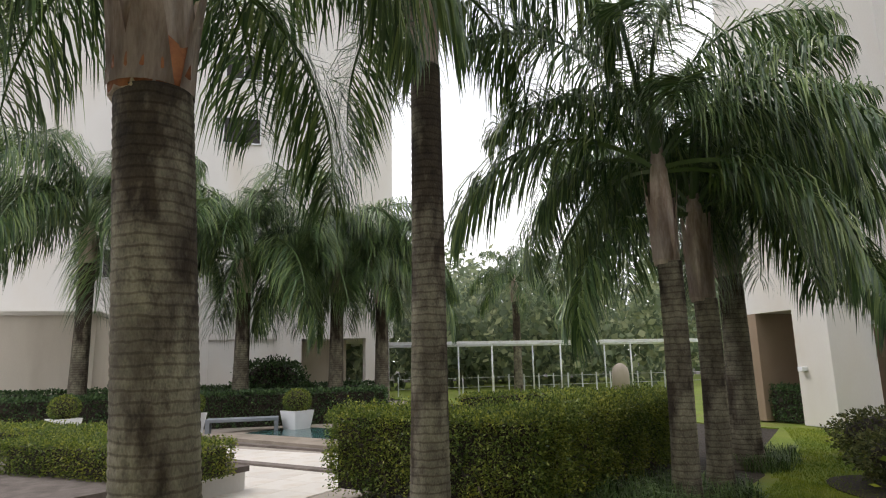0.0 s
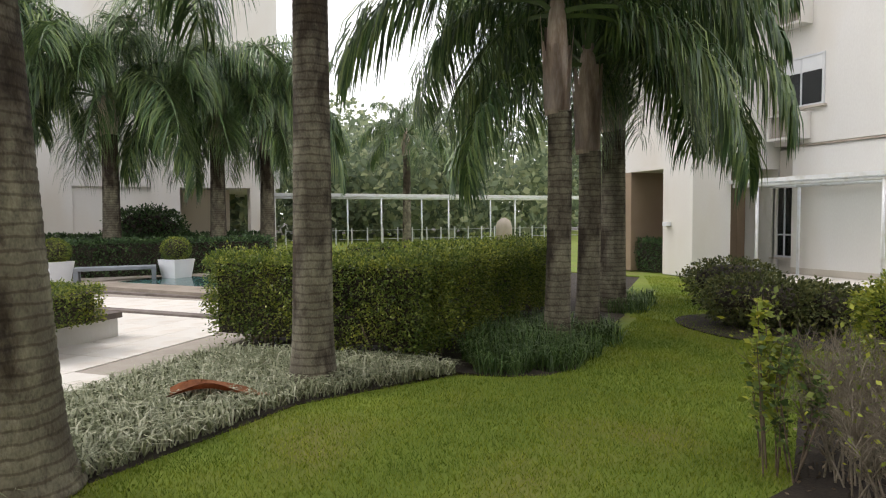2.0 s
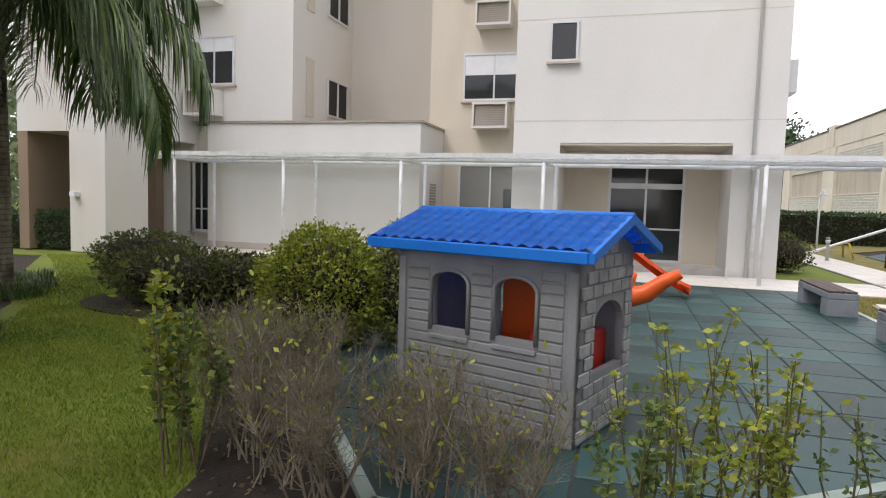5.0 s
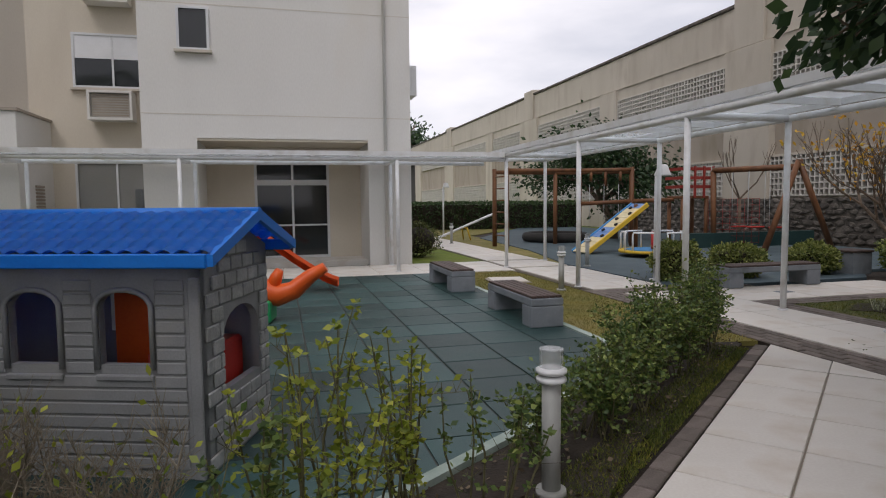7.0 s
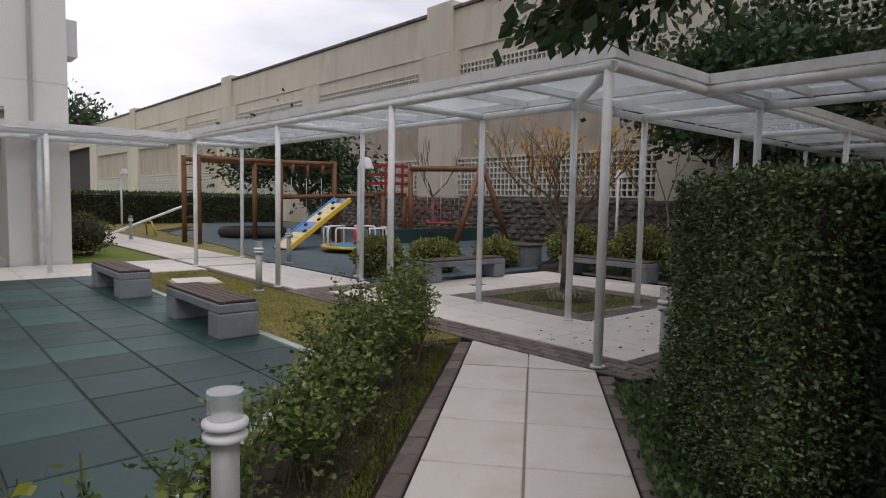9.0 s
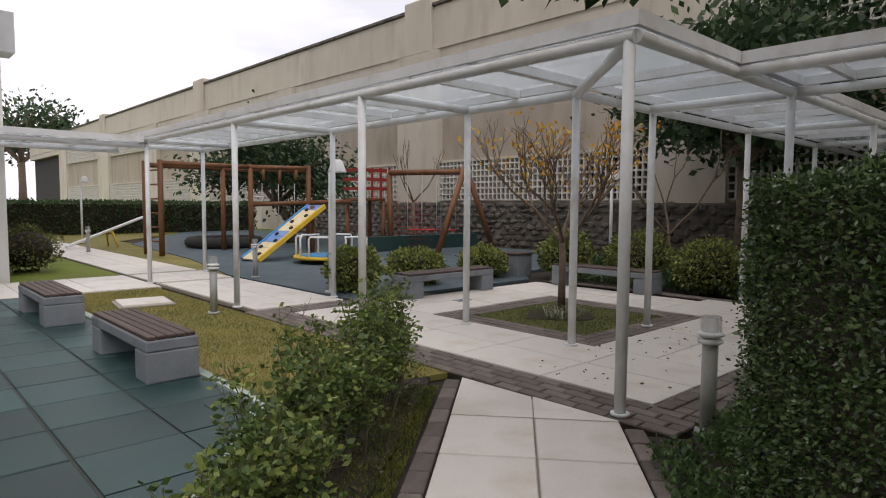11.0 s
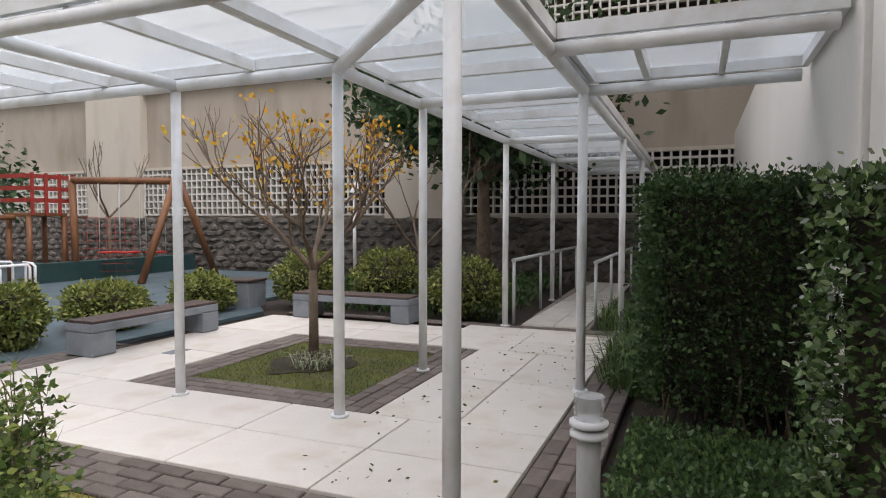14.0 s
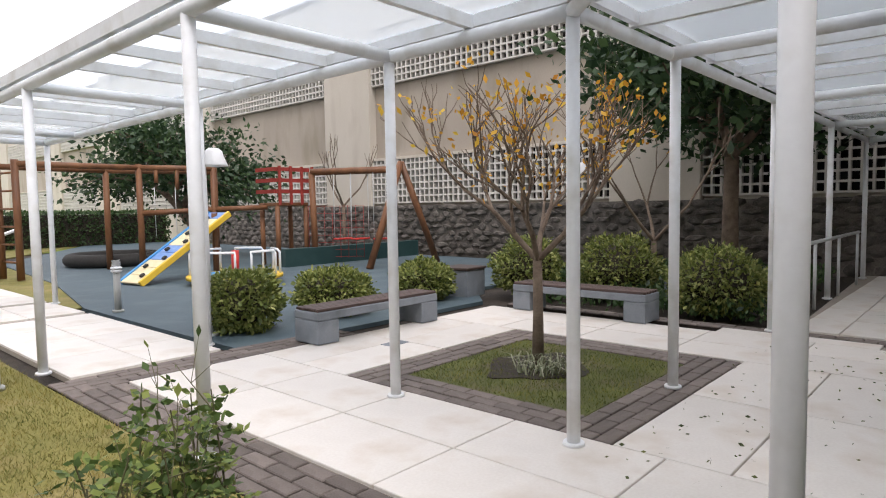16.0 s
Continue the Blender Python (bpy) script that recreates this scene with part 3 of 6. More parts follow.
paved("facade_walk", "pale tiled walkway along the building", [(-9.5, 13.65), (5.9, 13.65), (5.9, 15.68), (-9.5, 15.68)], grid_tiles(-9.5, 5.9, 13.68, 15.64, 0.9, 0.65), M_TILE, 0.012)
paved("ramp_path", "pale tiled path between handrails", [(11.4, 5.85), (17.6, 5.95), (17.6, 6.95), (11.4, 6.72)], grid_tiles(11.45, 17.4, 5.9, 6.7, 0.9, 0.4), M_TILE, 0.016)

# diagonal footpath
PA = Vector((0.762, 0.648))
PN = Vector((0.648, -0.762))
P_L = Vector((5.77, 6.78))


def path_point(s, w):
    """A place on the footpath: s metres back from its end, w metres from its left edge."""
    v = P_L - PA * s + PN * w
    return (v.x, v.y)


PW = 1.04
end_r = 1.34
turn = math.degrees(math.atan2(PA.y, PA.x))
base = struct("footpath", prism([path_point(7.6, 0), path_point(7.6, PW), path_point(end_r * 0.62, PW), path_point(0.0, 0)], -0.05, -0.01), M_GROUT, "pale tiled diagonal footpath", "paving")
row_mesh = mesh_of("tile", bx(-0.302, 0.302, -0.254, 0.254, -0.03, 0, 0.005, 1), M_TILE)
for i in range(11):
    for j in range(2):
        s0 = 0.86 + i * 0.617
        ob = new("tile", row_mesh)
        ob.parent = base
        cx, cy = path_point(s0 + 0.31, 0.26 + j * 0.52)
        ob.matrix_basis = pose(cx, cy, 0.012 + rng.uniform(-0.001, 0.001), 0, 0, turn)
part("tile", prism([path_point(0.85, 0.006), path_point(0.85, 0.516), path_point(0.43, 0.516), path_point(0.01, 0.006)], -0.02, 0.012), M_TILE, base)
part("tile", prism([path_point(0.85, 0.524), path_point(0.85, PW - 0.006), path_point(0.84, PW - 0.006), path_point(0.42, 0.524)], -0.02, 0.012), M_TILE, base)


def brick_band(name, label, rows):
    """A band of pavers; rows: (x0, y0, x1, y1, number across, brick length)."""
    bricks = []
    base = None
    for x0, y0, x1, y1, width in rows:
        a, b = Vector((x0, y0)), Vector((x1, y1))
        d = (b - a).normalized()
        n = Vector((d.y, -d.x)) * (1 if width > 0 else -1)
        width = abs(width)
        length = (b - a).length
        o = [a, b, b + n * width, a + n * width]
        bed = part(name + "_bed", prism([tuple(v) for v in o], -0.05, -0.004), M_SOIL)
        if base is None:
            base = tagged(bed, label, "paving", kind="structure")
            base.name = name
        else:
            bed.parent = base
            bed.name = "bed"
        across = max(1, round(width / 0.115))
        bw = width / across
        for r in range(across):
            k = max(1, round(length / 0.235))
            bl = length / k
            for i in range(k + (r % 2)):
                t = (i + 0.5 - 0.5 * (r % 2)) * bl
                t0, t1 = max(t - bl / 2, 0), min(t + bl / 2, length)
                bricks.append((a + d * ((t0 + t1) / 2) + n * (bw * (r + 0.5)), t1 - t0, bw, math.degrees(math.atan2(d.y, d.x))))
    cache = {}
    for c, ln, w, ang in bricks:
        key = (round(ln, 2), round(w, 3))
        if key not in cache:
            cache[key] = mesh_of("brick", bx(-ln / 2 + 0.006, ln / 2 - 0.006, -w / 2 + 0.005, w / 2 - 0.005, -0.04, 0, 0.006, 1), M_BRICK)
        ob = new("brick", cache[key])
        ob.parent = base
        ob.matrix_basis = pose(c.x, c.y, 0.008 + rng.uniform(-0.003, 0.003), rng.uniform(-0.5, 0.5), rng.uniform(-0.5, 0.5), ang)
    return base


BRICKS = [
    ("patio_border", "grey-brown brick border round the patio", [(5.82, 5.1, 5.82, 10.5, 0.42), (6.25, 5.1, 10.9, 5.1, -0.35), (5.82, 10.17, 8.6, 10.17, -0.42)]),
    ("square_border", "brick border round the tree square", [(7.44, 6.71, 9.77, 6.71, -0.34), (7.44, 8.63, 9.77, 8.63, -0.34), (7.78, 7.05, 7.78, 8.63, -0.34), (9.43, 7.05, 9.43, 8.63, 0.34)]),
    ("path_border", "mossy brick edging along the footpath", [(*path_point(7.6, -0.005), *path_point(0.05, -0.005), -0.12), (*path_point(7.6, PW + 0.125), *path_point(0.95, PW + 0.125), -0.12)]),
    ("ramp_border", "brick threshold before the handrail path", [(11.16, 5.5, 11.16, 10.1, 0.23)]),
]

# playground mat: rubber tiles
struct("playground_mat", prism(MAT, -0.05, 0.008), M_SEALDARK, "dark joint bed under the rubber tiles", "floor")
mat_base = bpy.data.objects["playground_mat"]
tile_mesh = mesh_of("rubber_tile", bx(-0.267, 0.267, -0.267, 0.267, -0.02, 0.0, 0.006, 1), M_RUBBER)
i = 0
for iy in range(18):
    for ix in range(11):
        cx, cy = 4.3 - 0.275 - ix * 0.55, 13.32 - iy * 0.55
        c = np.array([(cx + a, cy + b) for a in (-0.27, 0.27) for b in (-0.27, 0.27)])
        ok = inside(c, MAT)
        if not ok.any():
            continue
        if ok.all():
            ob = new("rubber_tile", tile_mesh)
        else:
            bm = bx(cx - 0.267, cx + 0.267, cy - 0.267, cy + 0.267, -0.02, 0.0, 0, 1)
            for (x0, y0), (x1, y1) in zip(MAT, MAT[1:] + MAT[:1]):
                e = Vector((x1 - x0, y1 - y0, 0))
                nrm = Vector((-e.y, e.x, 0))
                if nrm.dot(Vector((1.5, 9.5, 0)) - Vector((x0, y0, 0))) < 0:
                    nrm = -nrm
                bmesh.ops.bisect_plane(bm, geom=bm.verts[:] + bm.edges[:] + bm.faces[:], plane_co=(x0, y0, 0), plane_no=-nrm.normalized(), clear_outer=True)
            if not bm.faces:
                bm.free()
                continue
            bm.transform(Matrix.Translation((-cx, -cy, 0)))
            ob = new("rubber_tile", mesh_of("rubber_tile", bm, M_RUBBER))
        ob.parent = mat_base
        ob.matrix_basis = pose(cx, cy, 0.02 + rng.uniform(-0.002, 0.002))
for a, b in zip(MAT[2:9], MAT[3:10]):
    va, vb = Vector((*a, 0)), Vector((*b, 0))
    d = (vb - va).normalized()
    n = Vector((d.y, -d.x, 0))
    part("kerb", prism([tuple((va - d * 0.02)[:2]), tuple((vb + d * 0.02)[:2]), tuple((vb + n * 0.075 + d * 0.02)[:2]), tuple((va + n * 0.075 - d * 0.02)[:2])], -0.05, 0.03), M_KERB, mat_base, "pale green worn mat kerb")


# ---- glazed canopy ----
def canopy(name, label, posts, beams, roofs, rafters, z):
    root = thing(name, label, "canopy")
    for x, y in posts:
        p = part("post", rod((x, y, 0), (x, y, z), 0.037, None, 14), M_WHITE, root)
        part("base_plate", rod((x, y, 0.012), (x, y, 0.03), 0.062, 0.058, 14), M_WHITE, p)
    for (x0, y0), (x1, y1) in beams:
        part("beam", rod((x0, y0, z), (x1, y1, z), 0.043, None, 12), M_WHITE, root)
    for x0, x1, y0, y1 in roofs:
        g = part("glass_roof", bx(x0, x1, y0, y1, z + 0.125, z + 0.133), G_ROOF, root, "milky glass roof sheet")
        t = 0.02
        for a in ((x0 - t, x0 + t, y0 - t, y1 + t), (x1 - t, x1 + t, y0 - t, y1 + t), (x0 + t, x1 - t, y0 - t, y0 + t), (x0 + t, x1 - t, y1 - t, y1 + t)):
            part("fascia", bx(*a, z + 0.055, z + 0.145), M_WHITE, root, "white flat roof fascia")
    for x0, y0, x1, y1 in rafters:
        d = Vector((x1 - x0, y1 - y0, 0)).normalized()
        n = Vector((d.y, -d.x, 0)) * 0.022
        part("rafter", prism([(x0 + n.x, y0 + n.y), (x1 + n.x, y1 + n.y), (x1 - n.x, y1 - n.y), (x0 - n.x, y0 - n.y)], z + 0.045, z + 0.12), M_WHITE, root)
    return root


XN, XB, YF, YB, ZC = 5.9, 7.30, 5.46, 6.86, 2.335
near_y, back_y = [5.5, 8.25, 10.95, 14.2], [6.86, 8.26, 10.9, 15.4]
front_x, rear_x = [8.55, 11.35, 14.1, 16.9], [8.69, 11.24, 14.0, 16.9]
canopy("glazed_canopy", "white tubular steel canopy with milky glass roof over the walkway",
       [(XN, y) for y in near_y] + [(XB, y) for y in back_y] + [(x, YF) for x in front_x] + [(x, YB) for x in rear_x],
       [((XN, YF), (XN, 15.4)), ((XB, YB), (XB, 15.4)), ((XN, YF), (17.6, YF)), ((XB, YB), (17.6, YB)), ((XN, YF), (XB, YB)), ((7.36, YF), (7.36, 4.0)), ((8.6, YF), (8.6, 4.0))]
       + [((XN, y), (XB, y)) for y in (8.25, 10.95, 14.2, 15.4)] + [((x, YF), (x, YB)) for x in (8.6, 11.3, 14.05, 16.9)],
       [(XN - 0.02, XB + 0.02, YB, 15.45), (XN - 0.02, 17.6, YF - 0.02, YB - 0.045), (7.36, 8.6, 3.98, YF - 0.065)],
       [(XN, y, XB, y) for y in (7.55, 8.95, 9.6, 10.28, 11.7, 12.4, 13.1, 13.65, 14.8)] + [(x, YF, x, YB) for x in (7.36, 7.98, 9.3, 9.97, 10.63, 12.0, 12.7, 13.4, 14.8, 15.5, 16.2)] + [(7.36, y, 8.6, y) for y in (4.5, 5.0)], ZC)
fx = [-9.1, -6.2, -3.4, -0.4, 3.6]
canopy("facade_canopy", "white tubular canopy along the building facade",
       [(x, 14.15) for x in fx] + [(x + 0.1, 15.5) for x in fx],
       [((-9.8, 14.15), (XN - 0.06, 14.15)), ((-9.8, 15.5), (XN - 0.06, 15.5))] + [((x, 14.15), (x, 15.5)) for x in fx],
       [(-9.85, XN - 0.09, 14.1, 15.55)],
       [(x, 14.15, x, 15.5) for x in (-8.4, -7.7, -7.0, -5.5, -4.8, -4.1, -2.7, -1.9, -1.1, 0.4, 1.2, 2.0, 2.8, 4.4, 5.1)], 2.24)


# ---- boundary wall with cement lattice ----
def lattice(x, y0, y1, z0, z1, cell=0.19, bar=0.045):
    bm = bmesh.new()
    ny, nz = max(1, round((y1 - y0) / cell)), max(1, round((z1 - z0) / cell))
    for i in range(ny + 1):
        y = y0 + (y1 - y0) * i / ny
        box(bm, x - 0.05, x + 0.09, y - bar / 2, y + bar / 2, z0, z1)
    for j in range(nz + 1):
        z = z0 + (z1 - z0) * j / nz
        box(bm, x - 0.046, x + 0.086, y0, y1, z - bar / 2, z + bar / 2)
    return bm


WX = 18.0
# the near-black slab paints the shade behind the lattice
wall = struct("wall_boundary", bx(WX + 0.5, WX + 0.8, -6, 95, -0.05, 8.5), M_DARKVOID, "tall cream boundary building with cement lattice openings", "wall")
pil = [(-2.0, -0.5), (9.9, 12.0), (20.3, 22.6), (30.6, 32.2), (40.6, 43.6), (49.6, 51.2), (61.4, 64.5), (76, 79)]
part("top_band", bx(WX, WX + 0.5, -6, 95, 6.4, 8.5, 0.02, 1), M_WALLCREAM, wall)
part("coping", bx(WX - 0.08, WX + 0.85, -6, 95, 8.5, 8.64, 0.03, 1), M_STONE, wall, "dark weathered wall coping")
part("string_course", bx(WX - 0.05, WX, -6, 95, 6.95, 7.02), M_WALLCREAM, wall)
for i, (a, b) in enumerate(pil):
    tall = i in (2, 4, 6)
    part("pilaster", bx(WX - 0.16, WX + 0.5, a, b, -0.02, 6.9, 0.02, 1), M_WALLCREAM, wall)
    if tall:
        part("pilaster_cap", bx(WX - 0.14, WX + 0.55, (a + b) / 2 - 0.75, (a + b) / 2 + 0.75, 6.9, 8.86, 0.03, 1), M_WALLCREAM, wall)
for (a0, a), (b, b1) in zip(pil, pil[1:]):
    part("panel", bx(WX + 0.12, WX + 0.5, a, b, 2.9, 5.22, 0.01, 1), M_TAUPE, wall, "recessed taupe wall panel")
    part("lattice_low", lattice(WX, a, b, 1.5, 2.9), M_LATTICE, wall, "white cement lattice screen")
    part("lattice_high", lattice(WX, a, b, 5.22, 6.4, 0.2), M_LATTICE, wall, "white cement lattice screen")
    part("sill", bx(WX - 0.06, WX + 0.12, a, b, 2.84, 2.92), M_WALLCREAM, wall)
    part("foot_wall", bx(WX + 0.05, WX + 0.5, a, b, -0.02, 1.48), M_WALLCREAM, wall)

# rubble retaining wall in front of it
rub = struct("rubble_wall", bx(WX - 0.45, WX - 0.17, 3.95, 31, -0.05, 1.4), M_STONE, "dark rubble stone retaining wall with dry creeper", "wall")
stone_kinds = []
for k in range(6):
    bm = bmesh.new()
    bmesh.ops.create_icosphere(bm, subdivisions=1, radius=1.0)
    for v in bm.verts:
        v.co *= rng.uniform(0.75, 1.15)
        v.co = Vector((v.co.x * 0.05, v.co.y * rng.uniform(0.8, 1.2) * 0.2, v.co.z * rng.uniform(0.8, 1.2) * 0.1))
    stone_kinds.append(mesh_of("stone", bm, M_STONE))
STONES = []
for iy in range(36):
    for iz in range(8):
        STONES.append((WX - 0.46, 4.2 + iy * 0.42 + 0.2 * (iz % 2) + rng.uniform(-0.05, 0.05), 0.1 + iz * 0.175 + rng.uniform(-0.03, 0.03)))

bm = bmesh.new()
for iy in range(28):
    for iz in range(8):
        m = pose(WX - 0.46, 19.4 + iy * 0.42 + 0.2 * (iz % 2) + rng.uniform(-0.05, 0.05), 0.1 + iz * 0.175 + rng.uniform(-0.03, 0.03), rng.uniform(-11, 11), 0, rng.uniform(-8, 8)) @ Matrix.Diagonal((0.05, 0.2 * rng.uniform(0.7, 1.2), 0.1 * rng.uniform(0.7, 1.3), 1))
        bmesh.ops.create_icosphere(bm, subdivisions=1, radius=1.0, matrix=m)
tagged(part("far_stones", bm, M_STONE, rub), kind="stuff")
# building with blank face beside the hedge
right_house = struct("wall_right", bx(7.2, 18.5, 3.6, 3.94, -0.05, 3.2, 0.01, 1), M_PLASTER, "white plastered wall beside the canopy", "wall")
part("pier", bx(6.75, 7.2, 3.3, 3.9, -0.05, 12.0, 0.02, 1), M_PLASTER, right_house)
part("rough_wall", bx(5.6, 6.75, 0.5, 3.5, -0.05, 12.0, 0.02, 1), M_BEIGE, right_house, "rough beige rendered wall")
# unseen building mass, added to cut the southern sky off the hedge
south = struct("wall_south", bx(3.3, 6.9, -9.0, 0.45, -0.05, 19.0, 0.02, 1), M_BEIGE, "tall beige block out of view, added to shade the hedge", "building")
part("plinth", bx(3.27, 6.9, -9.0, 0.48, -0.05, 0.35), M_GREYWALL, south)
part("tower", bx(10.5, 17.6, 1.2, 3.58, 2.9, 9.5, 0.02, 1), M_BEIGE, right_house)

# ---- main building ----
FY, BY = 15.7, 17.6
bld = struct("wall_main", bx(-1.3, 4.2, 18.2, 30, 0, 26), M_PLASTER, "tall cream apartment building with recessed ground floor", "building")
part("pier", bx(3.25, 4.2, FY, 18.2, 0, 2.75), M_PLASTER, bld)
part("pier", bx(-1.3, -0.26, FY, 18.2, 0, 2.75), M_PLASTER, bld)
bm = bx(-1.3, 4.2, FY, 18.2, 2.75, 26)
part("upper_wall", bm, M_PLASTER, bld)
for z in (3.22, 5.42, 8.3, 11.2, 14.1):
    part("groove", bx(-1.302, 4.202, FY - 0.004, FY + 0.05, z, z + 0.018), M_GREYWALL, bld)
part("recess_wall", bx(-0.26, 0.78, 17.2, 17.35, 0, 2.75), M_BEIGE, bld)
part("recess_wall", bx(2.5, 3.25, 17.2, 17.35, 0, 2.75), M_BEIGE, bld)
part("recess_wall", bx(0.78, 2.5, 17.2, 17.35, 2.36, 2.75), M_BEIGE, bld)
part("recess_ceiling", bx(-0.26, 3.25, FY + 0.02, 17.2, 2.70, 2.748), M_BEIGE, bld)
part("plinth", bx(-0.26, 3.25, FY + 0.3, 17.2, -0.02, 0.1), M_TILE, bld)
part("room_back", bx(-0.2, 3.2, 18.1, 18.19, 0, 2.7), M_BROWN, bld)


def window(parent, x0, x1, z0, z1, y, cols=2, blind=0.0, sill=True, rail=0.0, name="window"):
    """A framed window on a wall that faces -y."""
    f = 0.05
    # near-black backing stands in for the unlit room
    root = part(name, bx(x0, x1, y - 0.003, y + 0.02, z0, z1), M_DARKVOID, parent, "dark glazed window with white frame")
    bm = bmesh.new()
    for a in ((x0 - f, x0, z0 - f, z1 + f), (x1, x1 + f, z0 - f, z1 + f), (x0, x1, z1, z1 + f), (x0, x1, z0 - f, z0)):
        box(bm, a[0], a[1], y - 0.05, y + 0.02, a[2], a[3])
    for i in range(1, cols):
        x = x0 + (x1 - x0) * i / cols
        box(bm, x - 0.02, x + 0.02, y - 0.04, y + 0.015, z0, z1)
    if rail:
        box(bm, x0, x1, y - 0.042, y + 0.012, rail - 0.02, rail + 0.02)
    part("window_frame", bm, M_ALU, root)
    part("pane", bx(x0, x1, y - 0.018, y - 0.012, z0, z1 - blind), G_WINDOW, root)
    if blind:
        part("blind", bx(x0, x1, y - 0.03, y - 0.005, z1 - blind, z1), M_WHITEPLASTIC, root, "white roller blind box")
    if sill:
        part("window_sill", bx(x0 - 0.1, x1 + 0.1, y - 0.11, y, z0 - f - 0.05, z0 - f), M_WALLCREAM, root)
    return root


def ac_box(parent, x0, x1, z0, z1, y):
    d = 0.42
    bm = bmesh.new()
    for a in ((x0, x0 + 0.05, z0, z1), (x1 - 0.05, x1, z0, z1), (x0 + 0.05, x1 - 0.05, z0, z0 + 0.06), (x0 + 0.05, x1 - 0.05, z1 - 0.05, z1)):
        box(bm, a[0], a[1], y - d, y, a[2], a[3])
    root = part("ac_shelf", bm, M_PLASTER, parent, "concrete air conditioner box")
    part("ac_unit", bx(x0 + 0.06, x1 - 0.06, y - d + 0.08, y - 0.01, z0 + 0.07, z1 - 0.06, 0.01, 1), M_ACGREY, root, "beige air conditioner grille")
    bm = bmesh.new()
    for i in range(9):
        z = z0 + 0.1 + (z1 - z0 - 0.2) * i / 8
        box(bm, x0 + 0.09, x1 - 0.09, y - d + 0.07, y - d + 0.085, z, z + 0.02)
    part("grille", bm, M_TAUPE, root)


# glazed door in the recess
# the room's dimness is put into this sheet's colour, close behind the glass
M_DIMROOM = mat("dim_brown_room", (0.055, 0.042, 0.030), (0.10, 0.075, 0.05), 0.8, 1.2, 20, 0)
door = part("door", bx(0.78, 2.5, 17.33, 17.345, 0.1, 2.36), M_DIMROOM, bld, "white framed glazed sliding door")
bm = bmesh.new()
for a in ((0.78, 0.84, 0.1, 2.36), (2.44, 2.5, 0.1, 2.36), (1.62, 1.67, 0.1, 2.36), (0.84, 1.62, 2.3, 2.36), (1.67, 2.44, 2.3, 2.36), (0.84, 1.62, 1.82, 1.95), (1.67, 2.44, 1.82, 1.95), (0.84, 1.62, 0.1, 0.16), (1.67, 2.44, 0.1, 0.16), (0.84, 1.62, 0.86, 0.9), (1.67, 2.44, 0.86, 0.9)):
    box(bm, a[0], a[1], 17.2, 17.26, a[2], a[3])
part("door_frame", bm, M_ALU, door)
for a in ((0.84, 1.62, 0.16, 2.3), (1.67, 2.44, 0.16, 2.3)):
    part("pane", bx(a[0], a[1], 17.227, 17.233, a[2], a[3]), G_WINDOW, door)
part("curtain", bx(1.75, 2.0, 17.28, 17.3, 0.9, 1.85), M_YELLOW, door, "yellow curtain behind glass")
window(bld, -0.52, 0.0, 4.55, 5.32, FY, 1)
window(bld, -0.52, 0.0, 7.5, 8.3, FY, 1)
part("downpipe", rod((3.62, FY - 0.06, 0), (3.62, FY - 0.06, 26), 0.035), M_PLASTER, bld)
part("side_ac", bx(4.2, 4.55, 16.6, 17.2, 3.9, 4.6, 0.01, 1), M_WHITEPLASTIC, bld, "white air conditioner on the side wall")

# set-back bay
bay = struct("wall_bay", bx(-3.9, -1.302, BY, 26, 0, 26), M_BEIGE, "beige set-back bay with window and air conditioners", "building")
window(bay, -2.95, -1.42, 4.05, 5.15, BY, 2, blind=0.5)
ac_box(bay, -2.65, -1.75, 3.26, 3.9, BY)
ac_box(bay, -2.65, -1.75, 5.8, 6.4, BY)
window(bay, -2.95, -1.42, 6.7, 7.8, BY, 2, blind=0.3)
room = window(bay, -3.0, -1.4, 0.15, 2.35, BY, 2, sill=False)
room.data.materials[0] = M_GREYWALL
# flat near-black sheet paints the doorway's shade
part("dark_doorway", bx(-1.85, -1.42, BY - 0.011, BY - 0.004, 0.15, 1.75), M_DARKVOID, room, "doorway behind the glass, its shade a near-black sheet")
for pane_ in [c for c in room.children if c.name.startswith("pane")]:
    pane_.data.materials[0] = G_CLEAR

# low block
low = struct("wall_low", bx(-9.35, -3.5, FY, BY + 2, 0, 3.22, 0.01, 1), M_PLASTER, "white single-storey block beside the canopy", "building")
part("coping", bx(-9.37, -3.46, FY - 0.04, BY + 2, 3.22, 3.27), M_TAUPE, low, "thin dark parapet coping")
bm = bmesh.new()
for i in range(12):
    box(bm, -3.5, -3.47, 16.5, 16.95, 1.0 + i * 0.07, 1.045 + i * 0.07)
part("vent", bm, M_TAUPE, low, "louvred wall vent")
window(low, -9.98, -9.42, 0.45, 2.4, FY + 0.25, 2, rail=1.0)
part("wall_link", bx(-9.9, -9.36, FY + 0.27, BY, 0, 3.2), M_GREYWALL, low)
part("skirting", bx(-9.35, -3.5, FY - 0.02, FY, 0, 0.18), M_WALLCREAM, low)

